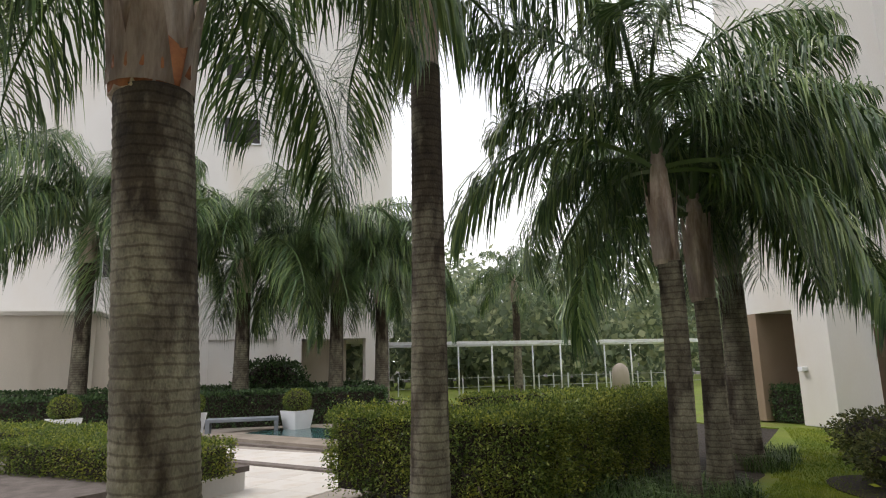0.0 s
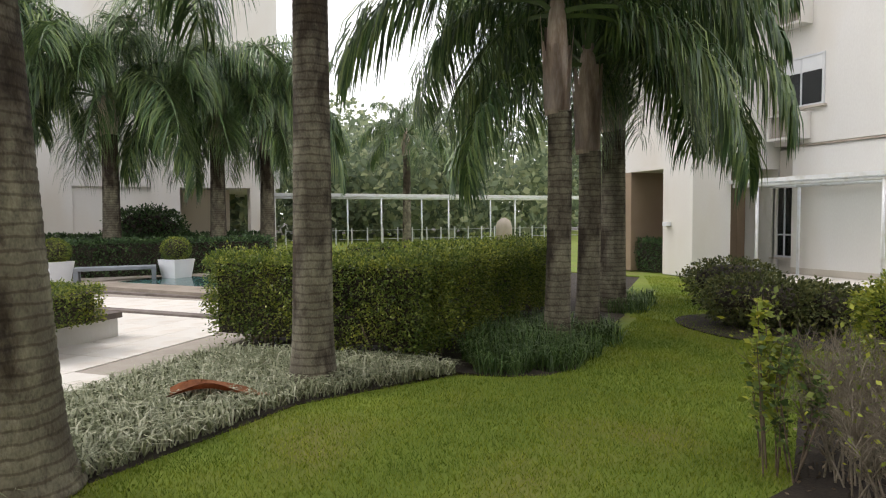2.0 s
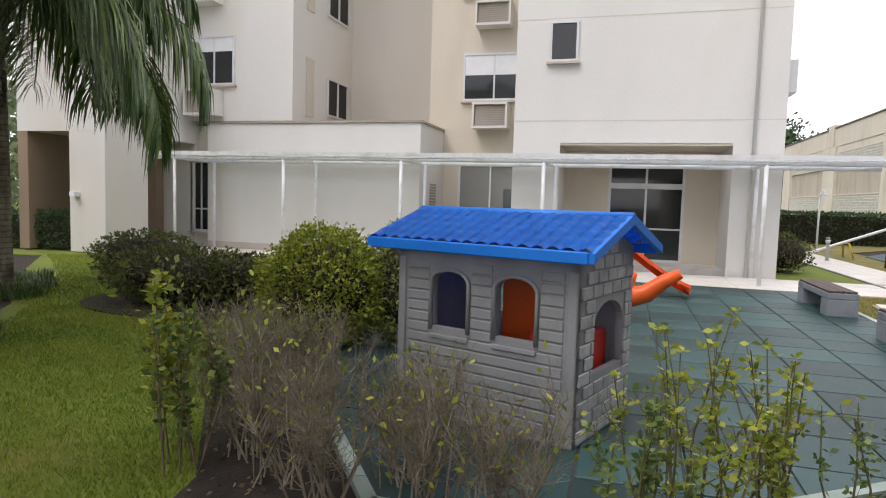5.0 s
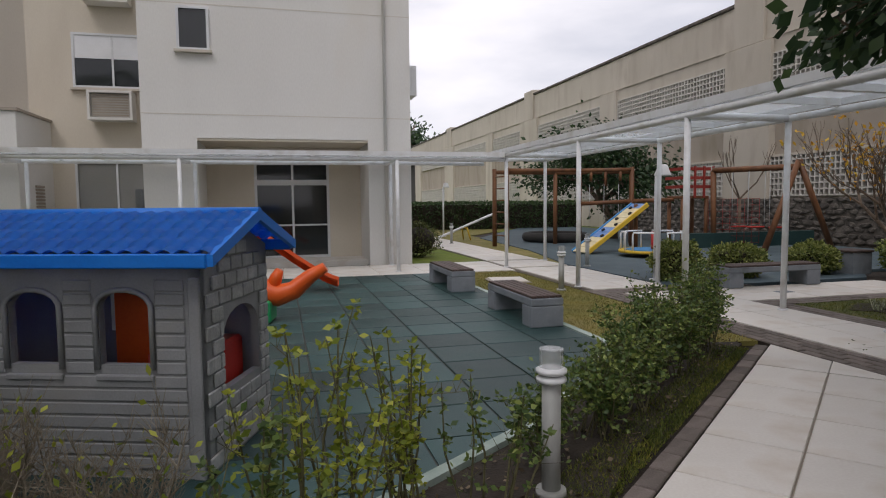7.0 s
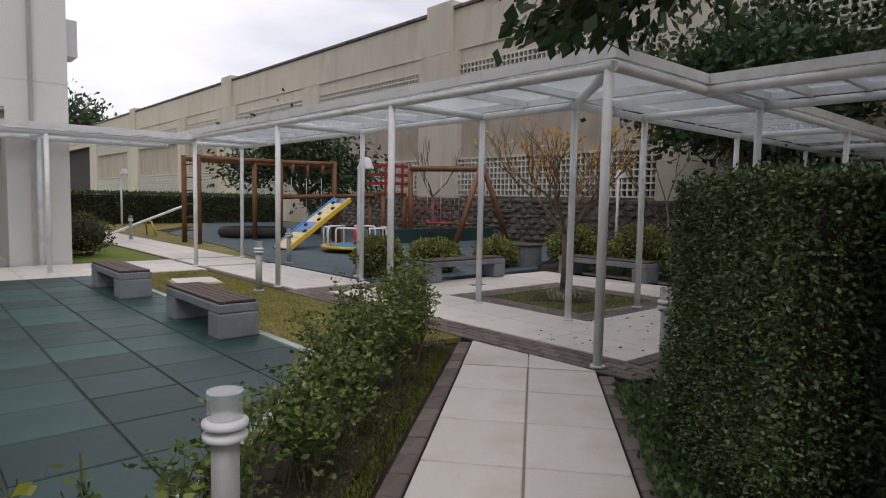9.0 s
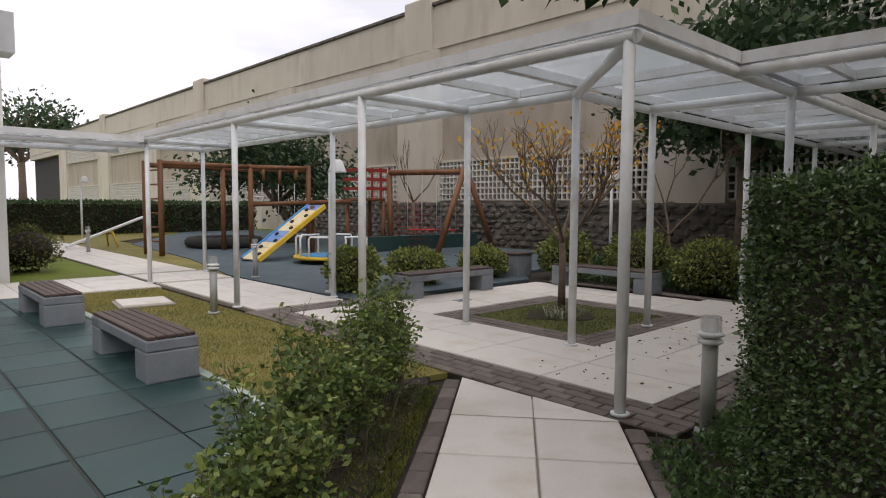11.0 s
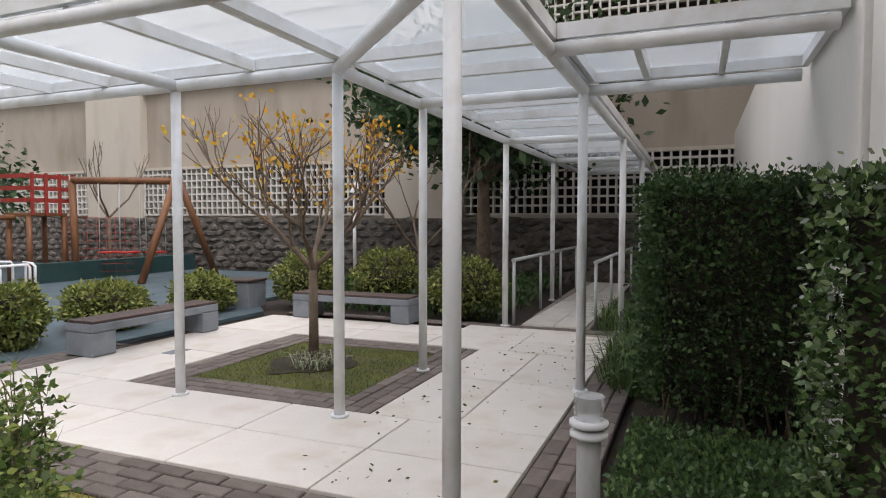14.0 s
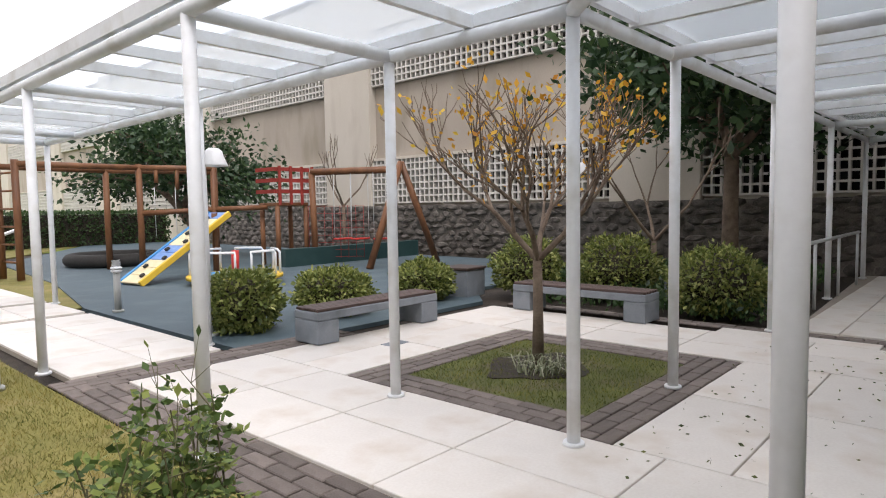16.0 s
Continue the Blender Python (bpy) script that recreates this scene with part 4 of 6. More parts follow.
# left tower
tow = struct("wall_tower", bx(-9.898, -6.9, FY + 0.03, 26, 3.29, 26), M_PLASTER, "tall white apartment tower with windows and air conditioners", "building")
window(tow, -9.7, -8.6, 4.25, 5.4, FY + 0.03, 2, blind=0.35)
window(tow, -9.7, -8.6, 7.1, 8.2, FY + 0.03, 2, blind=0.35)
ac_box(tow, -9.8, -8.9, 3.4, 4.05, FY + 0.03)
ac_box(tow, -9.8, -8.9, 6.2, 6.85, FY + 0.03)
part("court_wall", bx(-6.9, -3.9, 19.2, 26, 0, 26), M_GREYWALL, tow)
for z in (3.7, 6.4, 9.1):
    b = part("window", bx(-6.902, -6.88, 17.6, 18.8, z, z + 0.95), M_DARKVOID, tow, "dark window in the court wall")
    bm = bmesh.new()
    for a in ((17.55, 17.6, z - 0.05, z + 1.0), (18.8, 18.85, z - 0.05, z + 1.0), (17.6, 18.8, z + 0.95, z + 1.0), (17.6, 18.8, z - 0.05, z), (18.17, 18.22, z, z + 0.95)):
        box(bm, -6.89, -6.84, *a)
    part("window_frame", bm, M_ALU, b)
    # flat grey strip paints the shade of a wall recess
    part("recess_shade", bx(-6.902, -6.87, 16.4, 16.8, z - 0.2, z + 1.3), M_GREYWALL, tow)
# projecting portico end
port = struct("wall_portico", bx(-10.9, -9.9, 12.9, 14.2, 0, 2.72, 0.01, 1), M_PLASTER, "white portico pier beside a dark covered passage", "building")
part("upper_block", bx(-12.4, -9.9, 12.9, 26, 2.72, 26), M_PLASTER, port)
part("passage_wall", bx(-12.4, -10.9, 15.6, 16.8, 0, 2.72), M_BROWN, port, "brown passage wall, shade put into its colour")
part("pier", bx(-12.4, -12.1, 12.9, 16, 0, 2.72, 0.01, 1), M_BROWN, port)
part("recess_wall", bx(-10.9, -9.9, 15.9, 16.6, 0, 2.72), M_PLASTER, port)
part("wall_lamp", bx(-10.75, -10.6, 12.74, 12.9, 1.25, 1.36, 0.01, 1), M_WHITEPLASTIC, port, "small white wall lamp")

# building across the pool
lb = struct("wall_pool_side", bx(-40, -27.5, -26, 6.0, 2.9, 30), M_PLASTER, "tall white apartment building across the pool", "building")
part("ground_floor", bx(-40, -29.5, -26, 4.0, 0, 2.9), M_BEIGE, lb)
for y in (5.2, 1.2, -2.8, -6.8, -10.8, -14.8):
    part("pier", bx(-28.6, -27.5, y - 0.5, y + 0.6, 0, 2.9), M_PLASTER, lb)
part("front_wall", bx(-28.4, -27.6, -26, -6.3, 0, 2.9), M_PLASTER, lb)
part("front_wall", bx(-28.4, -27.6, -2.3, 0.7, 0, 2.9), M_PLASTER, lb)
part("low_wing", bx(-27.5, -23, -26, -5.5, 0, 3.6), M_BEIGE, lb, "low beige wing")
part("low_wing_coping", bx(-27.5, -22.9, -26, -5.4, 3.6, 3.75), M_GREYWALL, lb)
for yy, zz in ((-7.4, 5.6), (-7.4, 8.8), (-1.9, 12.0), (-1.9, 15.2)):
    w = part("window", bx(-27.52, -27.45, yy, yy + 1.6, zz, zz + 1.2), M_DARKVOID, lb, "dark glazed window with white frame")
    bm = bmesh.new()
    for a in ((yy - 0.06, yy, zz - 0.06, zz + 1.26), (yy + 1.6, yy + 1.66, zz - 0.06, zz + 1.26), (yy, yy + 1.6, zz + 1.2, zz + 1.26), (yy, yy + 1.6, zz - 0.06, zz), (yy + 0.77, yy + 0.83, zz, zz + 1.2)):
        box(bm, -27.46, -27.4, *a)
    part("window_frame", bm, M_ALU, w)
canopy("far_canopy", "white post canopy at the garden's far end",
       [(-26.6, y) for y in (7.0, 8.9, 12.6, 16.4, 20.2)] + [(-25.0, y) for y in (7.3, 10.0, 13.3, 16.9)] ,
       [((-26.6, 5.0), (-26.6, 21)), ((-25.0, 5.0), (-25.0, 21))], [(-26.65, -24.95, 5, 21)], [(-26.6, y, -25.0, y) for y in (7, 9, 11, 13, 15, 17, 19)], 2.45)


# ---- plants ----
def frond_mesh(name, length, e0, e1, seed):
    """A feathery palm frond along +x: a bent midrib with hanging leaflets on both sides."""
    r = np.random.default_rng(seed)
    k = 64
    p, pts, tan = np.zeros(3), [], []
    for i in range(k):
        u = i / (k - 1)
        e = radians(e0 + (e1 - e0) * u ** 1.05)
        d = np.array([math.cos(e), 0.06 * math.sin(3 * u), math.sin(e)])
        pts.append(p.copy())
        tan.append(d)
        p = p + d * length / k
    verts, faces = [], []
    for i, (q, d) in enumerate(zip(pts, tan)):
        w = 0.03 * (1 - i / k) + 0.005
        verts += [q + (0, w, 0), q + (0, -w, 0), q + (0, 0, -w * 1.2)]
        if i:
            b = 3 * (i - 1)
            faces += [(b, b + 1, b + 4, b + 3), (b + 1, b + 2, b + 5, b + 4), (b + 2, b, b + 3, b + 5)]
    for i in range(14, k):
        u = i / (k - 1)
        size = length * 0.235 * math.sin(math.pi * min(1, max(0.02, 1.2 * u - 0.2))) ** 0.5
        for side in (-1, 1):
            for rep in range(2 if i % 3 else 3):
                q = pts[i] + tan[i] * r.uniform(-0.02, 0.02)
                lift = r.uniform(-0.8, 0.55)
                d = np.array([0, side * 1.0, lift]) + tan[i] * r.uniform(0.15, 1.0) + r.normal(0, 0.12, 3)
                d /= np.linalg.norm(d)
                L = size * r.uniform(0.75, 1.15)
                w = 0.0105 * r.uniform(0.8, 1.3)
                wv = np.cross(d, (0, 0, 1))
                wv = wv / (np.linalg.norm(wv) + 1e-9) * w
                m1 = q + d * L * 0.45 + np.array([0, 0, -0.05 * L])
                m2 = q + d * L * 0.78 + np.array([0, 0, -0.38 * L])
                tip = q + d * L * 0.9 + np.array([0, 0, -0.85 * L])
                b = len(verts)
                verts += [q - wv * 0.5, q + wv * 0.5, m1 + wv, m1 - wv, m2 + wv * 0.8, m2 - wv * 0.8, tip]
                faces += [(b, b + 1, b + 2, b + 3), (b + 3, b + 2, b + 4, b + 5), (b + 5, b + 4, b + 6)]
    return raw_mesh(name, np.array(verts), faces, L_PALM)


FRONDS = [frond_mesh("frond", 2.6, e0, e1, 20 + i) for i, (e0, e1) in enumerate(((84, -30), (72, -66), (56, -84), (35, -90), (10, -92)))]


def trunk_bm(h, r0, r1, rings, seed, seg=18, lean=(0, 0)):
    r = np.random.default_rng(seed)
    pts, rad = [], []
    n = rings * 4
    for i in range(n + 1):
        u = i / n
        rr = r1 + (r0 - r1) * (1 - u) ** 1.6 + 0.30 * r0 * math.exp(-u * h / 0.17)
        rr *= 1 + (0.002, 0.007, 0.010, -0.012)[i % 4] + r.uniform(-0.004, 0.004)
        pts.append((0.025 * math.sin(2.2 * u) + lean[0] * (u - 1), 0.025 * math.sin(1.7 * u) + lean[1] * (u - 1), h * u))
        rad.append(rr)
    bm = tube(bmesh.new(), pts, rad, seg)
    for f in bm.faces:
        f.smooth = True
    return bm


def palm(x, y, h, r0, r1, spread, count, seed, lean=(0, 0), orange=False, label="queen palm with ringed grey trunk and drooping green fronds", bare=None):
    r = np.random.default_rng(seed)
    root = thing("palm_tree", label, "palm", (x + lean[0], y + lean[1], -0.02), 0, "palms of the garden")
    part("trunk", trunk_bm(h, r0, r1, int(h / 0.072), seed, 30, lean), M_TRUNK, root)
    bm = bmesh.new()
    tube(bm, [(0, 0, h - 0.03), (0, 0, h + 0.3), (0, 0, h + 0.7), (0, 0, h + 1.1), (0, 0, h + 1.5)], [r1 * 1.04, r1 * 1.12, r1 * 0.98, r1 * 0.75, r1 * 0.4], 12)
    if orange:
        part("orange_sheath", tube(bmesh.new(), [(0, 0, h - 0.02), (0, 0, h + 0.12), (0.01, 0, h + 0.3), (0.02, 0, h + 0.42)], [r1 * 1.03, r1 * 1.13, r1 * 1.1, r1 * 0.98], 16), M_SPATHE, root, "orange-brown torn sheath collar")
    part("crown_shaft", bm, M_SHEATH, root, "dry split brown leaf sheath")
    for k in range(6):
        a = k * 2.4 + seed
        bm = bmesh.new()
        top = r.uniform(0.7, 1.2)
        for i in range(6):
            u = i / 5
            rr = r1 * (1.12 + 0.35 * u ** 2)
            w = 0.55 * (1 - u) + 0.12
            zz = h + 0.02 + top * u
            vs = [bm.verts.new((rr * math.cos(a + b), rr * math.sin(a + b), zz)) for b in (-w, -w / 2, 0, w / 2, w)]
            if i:
                for q in range(4):
                    bm.faces.new((prev[q], prev[q + 1], vs[q + 1], vs[q]))
            prev = vs
        bmesh.ops.solidify(bm, geom=bm.faces[:], thickness=0.012)
        part("leaf_base", bm, M_SHEATH, root)
    for k in range(count):
        u = (k + 0.5) / count
        kind = min(4, int(u * 5))
        turn = k * 137.5 + r.uniform(-15, 15)
        if kind > 1 and bare is not None and abs((turn - bare + 180) % 360 - 180) < 38:
            continue
        ob = new("frond", FRONDS[kind])
        ob.parent = root
        s = spread / 2.6 * r.uniform(0.88, 1.12)
        ob.matrix_basis = pose(0, 0, h + 1.4 - 0.3 * u, 0, 0, turn) @ pose(r1 * 0.5, 0, 0, r.uniform(-14, 14), r.uniform(-8, 8), 0) @ Matrix.Diagonal((s, s, s, 1))
    return root


palm(-2.52, 0.28, 3.42, 0.265, 0.25, 2.9, 16, 3, (-0.08, -0.24), True, label="near queen palm with thick dark ringed trunk and orange-brown sheath")
palm(-4.1, 2.27, 4.6, 0.19, 0.15, 2.7, 15, 8, label="slender queen palm with pale grey ringed trunk on the lawn edge")
palm(-4.56, 5.24, 2.72, 0.15, 0.135, 2.9, 20, 11, label="queen palm with pale split sheath and lush drooping fronds", bare=-35)
palm(-5.08, 6.07, 2.35, 0.15, 0.14, 2.7, 16, 14, bare=-35)
palm(-6.62, 7.72, 2.9, 0.24, 0.18, 3.3, 22, 17)
for i, (y, h) in enumerate(((-5.0, 4.95), (-0.35, 4.1), (2.75, 4.15), (4.4, 3.9))):
    palm(-19.6 - 0.4 * i, y, h, 0.28, 0.22, 4.9 - 0.4 * i, 26, 21 + i, label="queen palm in front of the building across the pool")
palm(-31, 13.5, 5.0, 0.25, 0.2, 3.2, 14, 31, label="distant queen palm beyond the far canopy")


def hedge(name, label, boxes, leaf, size, density, z0=0.0, wobble=0.05, group="", inset=0.09, bare=0.0):
    """Clipped hedge: boxes of (cx, cy, length, depth, height, turn); a leafy skin on a dark core standing for inner
    shade.
    """
    cx0, cy0 = boxes[0][0], boxes[0][1]
    root = thing(name, label, "hedge", (cx0, cy0, z0), 0, group)
    P, N = [], []
    core, stems = bmesh.new(), bmesh.new()
    for cx, cy, ln, dp, ht, tn in boxes:
        c, s = math.cos(radians(tn)), math.sin(radians(tn))
        m = pose(cx - cx0, cy - cy0, 0, 0, 0, tn)
        box(core, -ln / 2 + inset, ln / 2 - inset, -dp / 2 + inset, dp / 2 - inset, bare * 0.8, ht - inset, m)
        for k in range(int(ln * dp * 22) if bare else 0):
            o = Vector((rng.uniform(-0.5, 0.5) * (ln - 0.15), rng.uniform(-0.5, 0.5) * (dp - 0.15), -0.01))
            e = o + Vector((rng.normal(0, 0.06), rng.normal(0, 0.06), bare + 0.18))
            tube(stems, [m @ o, m @ o.lerp(e, 0.5) + Vector((rng.normal(0, 0.015), rng.normal(0, 0.015), 0)), m @ e], [0.012, 0.010, 0.008], 6)
        for area, f in ((ln * dp, 0), (ln * ht, 1), (ln * ht, 2), (dp * ht, 3), (dp * ht, 4)):
            k = int(area * density)
            u, v = rng.uniform(-0.5, 0.5, k), rng.uniform(-0.5, 0.5, k)
            if f == 0:
                q, n = np.c_[u * ln, v * dp, np.full(k, ht)], (0, 0, 1)
            elif f < 3:
                sg = 1 if f == 1 else -1
                q, n = np.c_[u * ln, np.full(k, sg * dp / 2), (v + 0.5) * ht], (0, sg, 0)
            else:
                sg = 1 if f == 3 else -1
                q, n = np.c_[np.full(k, sg * ln / 2), u * dp, (v + 0.5) * ht], (sg, 0, 0)
            nn = np.tile(np.array(n, float), (k, 1))
            bump = np.sin(q[:, 0] * 5.1 + q[:, 2] * 4) * np.sin(q[:, 1] * 4.3 + q[:, 2] * 6.1)
            q = q + nn * (bump * wobble * 0.6 + rng.normal(-0.035, wobble * 0.7, k))[:, None]
            R = np.array([[c, -s, 0], [s, c, 0], [0, 0, 1]])
            P.append(q @ R.T + (cx - cx0, cy - cy0, 0))
            N.append(nn @ R.T)
    P, N = np.concatenate(P), np.concatenate(N)
    if bare:
        # leaves thin out towards the bare woody foot, unevenly along the row
        foot = bare * (1 + 0.7 * np.sin(P[:, 0] * 3.1 + P[:, 1] * 2.3) * np.sin(P[:, 1] * 4.7 - P[:, 0] * 1.9))
        keep = rng.uniform(0, 1, len(P)) < np.clip((P[:, 2] - foot * 0.35) / (foot + 0.02), 0.06, 1)
        P, N = P[keep], N[keep]
        tagged(part("stem_mass", stems, M_BRANCH, root, "bare brown stems at the hedge foot"), kind="stuff")
    ob = new("foliage", leaf_cloud("foliage", P, N * 0.7, size, leaf, 0.0, 0.55))
    ob.parent = root
    # solid dark core paints the shade between the leaves
    part("shade_core", core, M_SOIL, root)
    return root


hedge("box_hedge", "clipped green box hedge at the lawn's edge", [(-5.55, 2.75, 2.75, 0.85, 1.06, 42.5), (-6.35, 5.3, 5.0, 0.85, 1.06, 131)], L_HEDGE, 0.037, 4800, 0.0, 0.08, bare=0.2)
hedge("long_hedge", "long clipped hedge behind the pool pots", [(-17.6, -4.5, 1.0, 17, 0.95, 0)], L_HEDGEDARK, 0.08, 650)
hedge("rear_hedge", "dark hedge row before the building across the pool", [(-22.0, -4.5, 1.0, 18, 1.0, 0)], L_HEDGEDARK, 0.10, 300)
hedge("planter_hedge", "low clipped hedge on the planter wall", [(-7.3, -1.1, 0.9, 3.2, 0.42, -38)], L_HEDGE, 0.034, 3600, 0.33)
hedge("planter_hedge", "low clipped hedge behind the planter", [(-10.0, -2.7, 0.8, 4.2, 0.5, -38)], L_HEDGE, 0.042, 2000, 0.25)
hedge("tall_hedge", "tall dark clipped hedge beside the canopy", [(8.55, 4.35, 1.4, 1.2, 1.58, 2)], L_HEDGEDARK, 0.04, 4600, 0.0, 0.07, bare=0.28)
hedge("tall_hedge", "tall dark hedge along the footpath", [(4.84, 3.68, 1.36, 0.85, 1.43, 44)], L_PATHHEDGE, 0.022, 12500, 0.0, 0.035, inset=0.05)
# same hedge on its shaded side; the shade is in the dark leaf colour
hedge("tall_hedge", "tall hedge under the overhanging tree, its shade put into darker leaves", [(4.42, 2.5, 1.5, 1.1, 1.42, 60)], L_TREE, 0.024, 10500, 0.0, 0.04, inset=0.05)
hedge("low_hedge", "dark low hedge in the covered passage", [(-12.2, 13.4, 2.0, 0.7, 0.85, 8)], L_HEDGEDARK, 0.07, 900)
hedge("far_hedge", "dark hedge at the far end of the garden", [(11.5, 33.5, 11.0, 1.2, 1.35, 0)], L_HEDGEDARK, 0.12, 260)
hedge("meadow_hedge", "low clipped hedges beyond the lawn", [(-19.0, 9.3, 1.0, 5.5, 0.62, 20), (-15.5, 9.7, 1.0, 3.4, 0.66, 25)], L_HEDGE, 0.08, 500)


def bush(name, label, x, y, rx, ry, h, leaf, size, count, z=0.0, group="", flat=0.7, core=True, category="bush"):
    root = thing(name, label, category, (x, y, z), 0, group)
    d = rng.normal(0, 1, (count, 3))
    d /= np.linalg.norm(d, axis=1)[:, None]
    lump = 1 + 0.08 * np.sin(d[:, 0] * 6 + x) * np.sin(d[:, 1] * 5 + y) + 0.06 * np.sin(d[:, 2] * 9 + x) + rng.normal(-0.06, 0.08, count)
    zc = h * 0.5
    p = d * lump[:, None] * np.array([rx, ry, zc])
    p[:, 2] = np.maximum(p[:, 2] + zc, 0.03)
    ob = new("foliage", leaf_cloud("foliage", p, d * flat, size, leaf, 0.0, 0.55))
    ob.parent = root
    if core:
        bm = bmesh.new()
        bmesh.ops.create_icosphere(bm, subdivisions=2, radius=1.0)
        for v in bm.verts:
            v.co = Vector((v.co.x * rx * 0.82, v.co.y * ry * 0.82, max(v.co.z * zc * 0.82 + zc, 0.0)))
        # dark solid inside, in place of the bush's inner shade
        part("shade_core", bm, M_SOIL, root)
    return root


for x, y, r, h in ((7.95, 11.35, 0.41, 0.66), (9.23, 11.4, 0.46, 0.58), (10.8, 11.33, 0.40, 0.55), (12.1, 10.4, 0.48, 0.82), (12.6, 9.2, 0.56, 0.85), (12.0, 7.65, 0.54, 0.76)):
    bush("round_bush", "rounded yellow-green variegated bush beside the patio", x, y, r, r, h, L_BUSH, 0.062, 4600, 0.0, "bushes round the patio")
for x, y, r, h in ((-4.35, 8.35, 0.8, 0.68), (-6.2, 10.0, 0.85, 0.72), (-3.65, 8.75, 0.65, 0.62)):
    bush("azalea_bush", "low dark azalea bush in a round soil bed", x, y, r, r * 0.8, h, L_AZALEA, 0.06, 3800, 0.02, "azaleas on the lawn")
struct("azalea_bed", prism([(-4.1 + 1.4 * math.cos(a), 8.3 + 0.95 * math.sin(a)) for a in np.linspace(0, 6.2, 28)], -0.05, 0.006), M_SOIL, "round soil bed in the lawn", "soil")
bush("evergreen_bush", "dark rounded shrub by the building corner", 4.75, 17.6, 0.55, 0.5, 0.85, L_AZALEA, 0.06, 1800)
bush("evergreen_bush", "dark rounded shrub before the building across the pool", -22.8, 0.6, 1.1, 1.3, 2.0, L_HEDGEDARK, 0.11, 6000)
bush("yellow_bush", "bright yellow-green bush behind the dry shrubs", -1.52, 7.0, 0.62, 0.5, 1.08, L_YELLOWGREEN, 0.045, 13000)
bush("green_bush", "dull green bush beside the playhouse", -0.72, 7.25, 0.5, 0.42, 1.12, L_BUSH, 0.045, 7000)


def stem_shrub(name, label, x, y, h, spread, stems, leaves, leaf, size, twigs=0, bark=None, seed=1, group="", category="shrub", base=0.12, cluster=0.012):
    """Upright stems from the ground with side twigs and leaves on them."""
    r = np.random.default_rng(seed)
    root = thing(name, label, category, (x, y, 0), 0, group)
    bm = bmesh.new()
    P, D = [], []
    for k in range(stems):
        a, lean = r.uniform(0, 6.28), r.uniform(0.1, 1.0) * spread
        hh = h * r.uniform(0.6, 1.05)
        b = Vector((base * r.uniform(-1, 1), base * r.uniform(-1, 1), -0.01))
        top = Vector((b.x + math.cos(a) * lean, b.y + math.sin(a) * lean, hh))
        mid = (b + top) / 2 + Vector((r.normal(0, 0.03), r.normal(0, 0.03), 0.06 * h))
        tube(bm, [b, mid, top], [0.006, 0.0045, 0.002], 5, False)
        for j in range(twigs):
            u = r.uniform(0.25, 0.98)
            o = b.lerp(mid, u * 2) if u < 0.5 else mid.lerp(top, u * 2 - 1)
            e = o + Vector((r.normal(0, 0.09), r.normal(0, 0.09), r.uniform(0.02, 0.2))) * min(1.0, h + 0.15)
            tube(bm, [o, e], [0.0022, 0.001], 4, False)
            for _ in range(2):
                e2 = o.lerp(e, r.uniform(0.4, 1)) + Vector((r.normal(0, 0.045), r.normal(0, 0.045), r.uniform(0.01, 0.11)))
                tube(bm, [o.lerp(e, 0.6), e2], [0.0015, 0.0008], 3, False)
                P.append(e2)
                D.append((e2 - o).normalized())
            P.append(e)
            D.append((e - o).normalized())
        for j in range(leaves):
            u = r.uniform(0.08, 1.0) ** 0.6
            o = b.lerp(mid, u * 2) if u < 0.5 else mid.lerp(top, u * 2 - 1)
            a2 = r.uniform(0, 6.28)
            o = o + Vector((r.normal(0, cluster), r.normal(0, cluster), r.normal(0, cluster * 0.6)))
            for q in range(4):
                P.append(o)
                D.append(Vector((math.cos(a2 + q * 1.6), math.sin(a2 + q * 1.6), 0.3)) * 1.4)
    part("twig_mass", bm, bark or M_BRANCH, root)
    if not leaves:
        pick = r.permutation(len(P))[:max(6, len(P) // 9)]
        P, D = [P[q] for q in pick], [D[q] for q in pick]
    if P:
        ob = new("foliage", leaf_cloud("foliage", np.array(P), np.array(D), size, leaf, 0.1, 0.6))
        ob.parent = root
    return root


# dry shrubs before the playhouse
for i, (x, y, h, s) in enumerate(((-0.72, 4.55, 0.74, 0.30), (-0.4, 4.3, 0.70, 0.28), (-0.05, 4.1, 0.62, 0.30), (-0.95, 5.0, 0.72, 0.26), (0.42, 4.2, 0.62, 0.32), (0.75, 4.15, 0.6, 0.3), (0.2, 4.45, 0.62, 0.28), (-0.5, 4.85, 0.68, 0.26))):
    stem_shrub("dry_shrub", "dry leafless grey-brown shrub in the bed", x, y, h, s, 17, 0, L_YELLOWGREEN, 0.036, 20, M_DRYTWIG, 40 + i, "dry shrubs")
stem_shrub("sparse_shrub", "thin upright shrub with yellow-green tip leaves", -1.05, 4.4, 0.95, 0.12, 7, 30, L_YELLOWGREEN, 0.05, 3, None, 60)
stem_shrub("sparse_shrub", "thin upright shrub with young green leaves", -0.85, 4.25, 0.8, 0.15, 6, 16, L_SHRUB, 0.045, 3, None, 61)
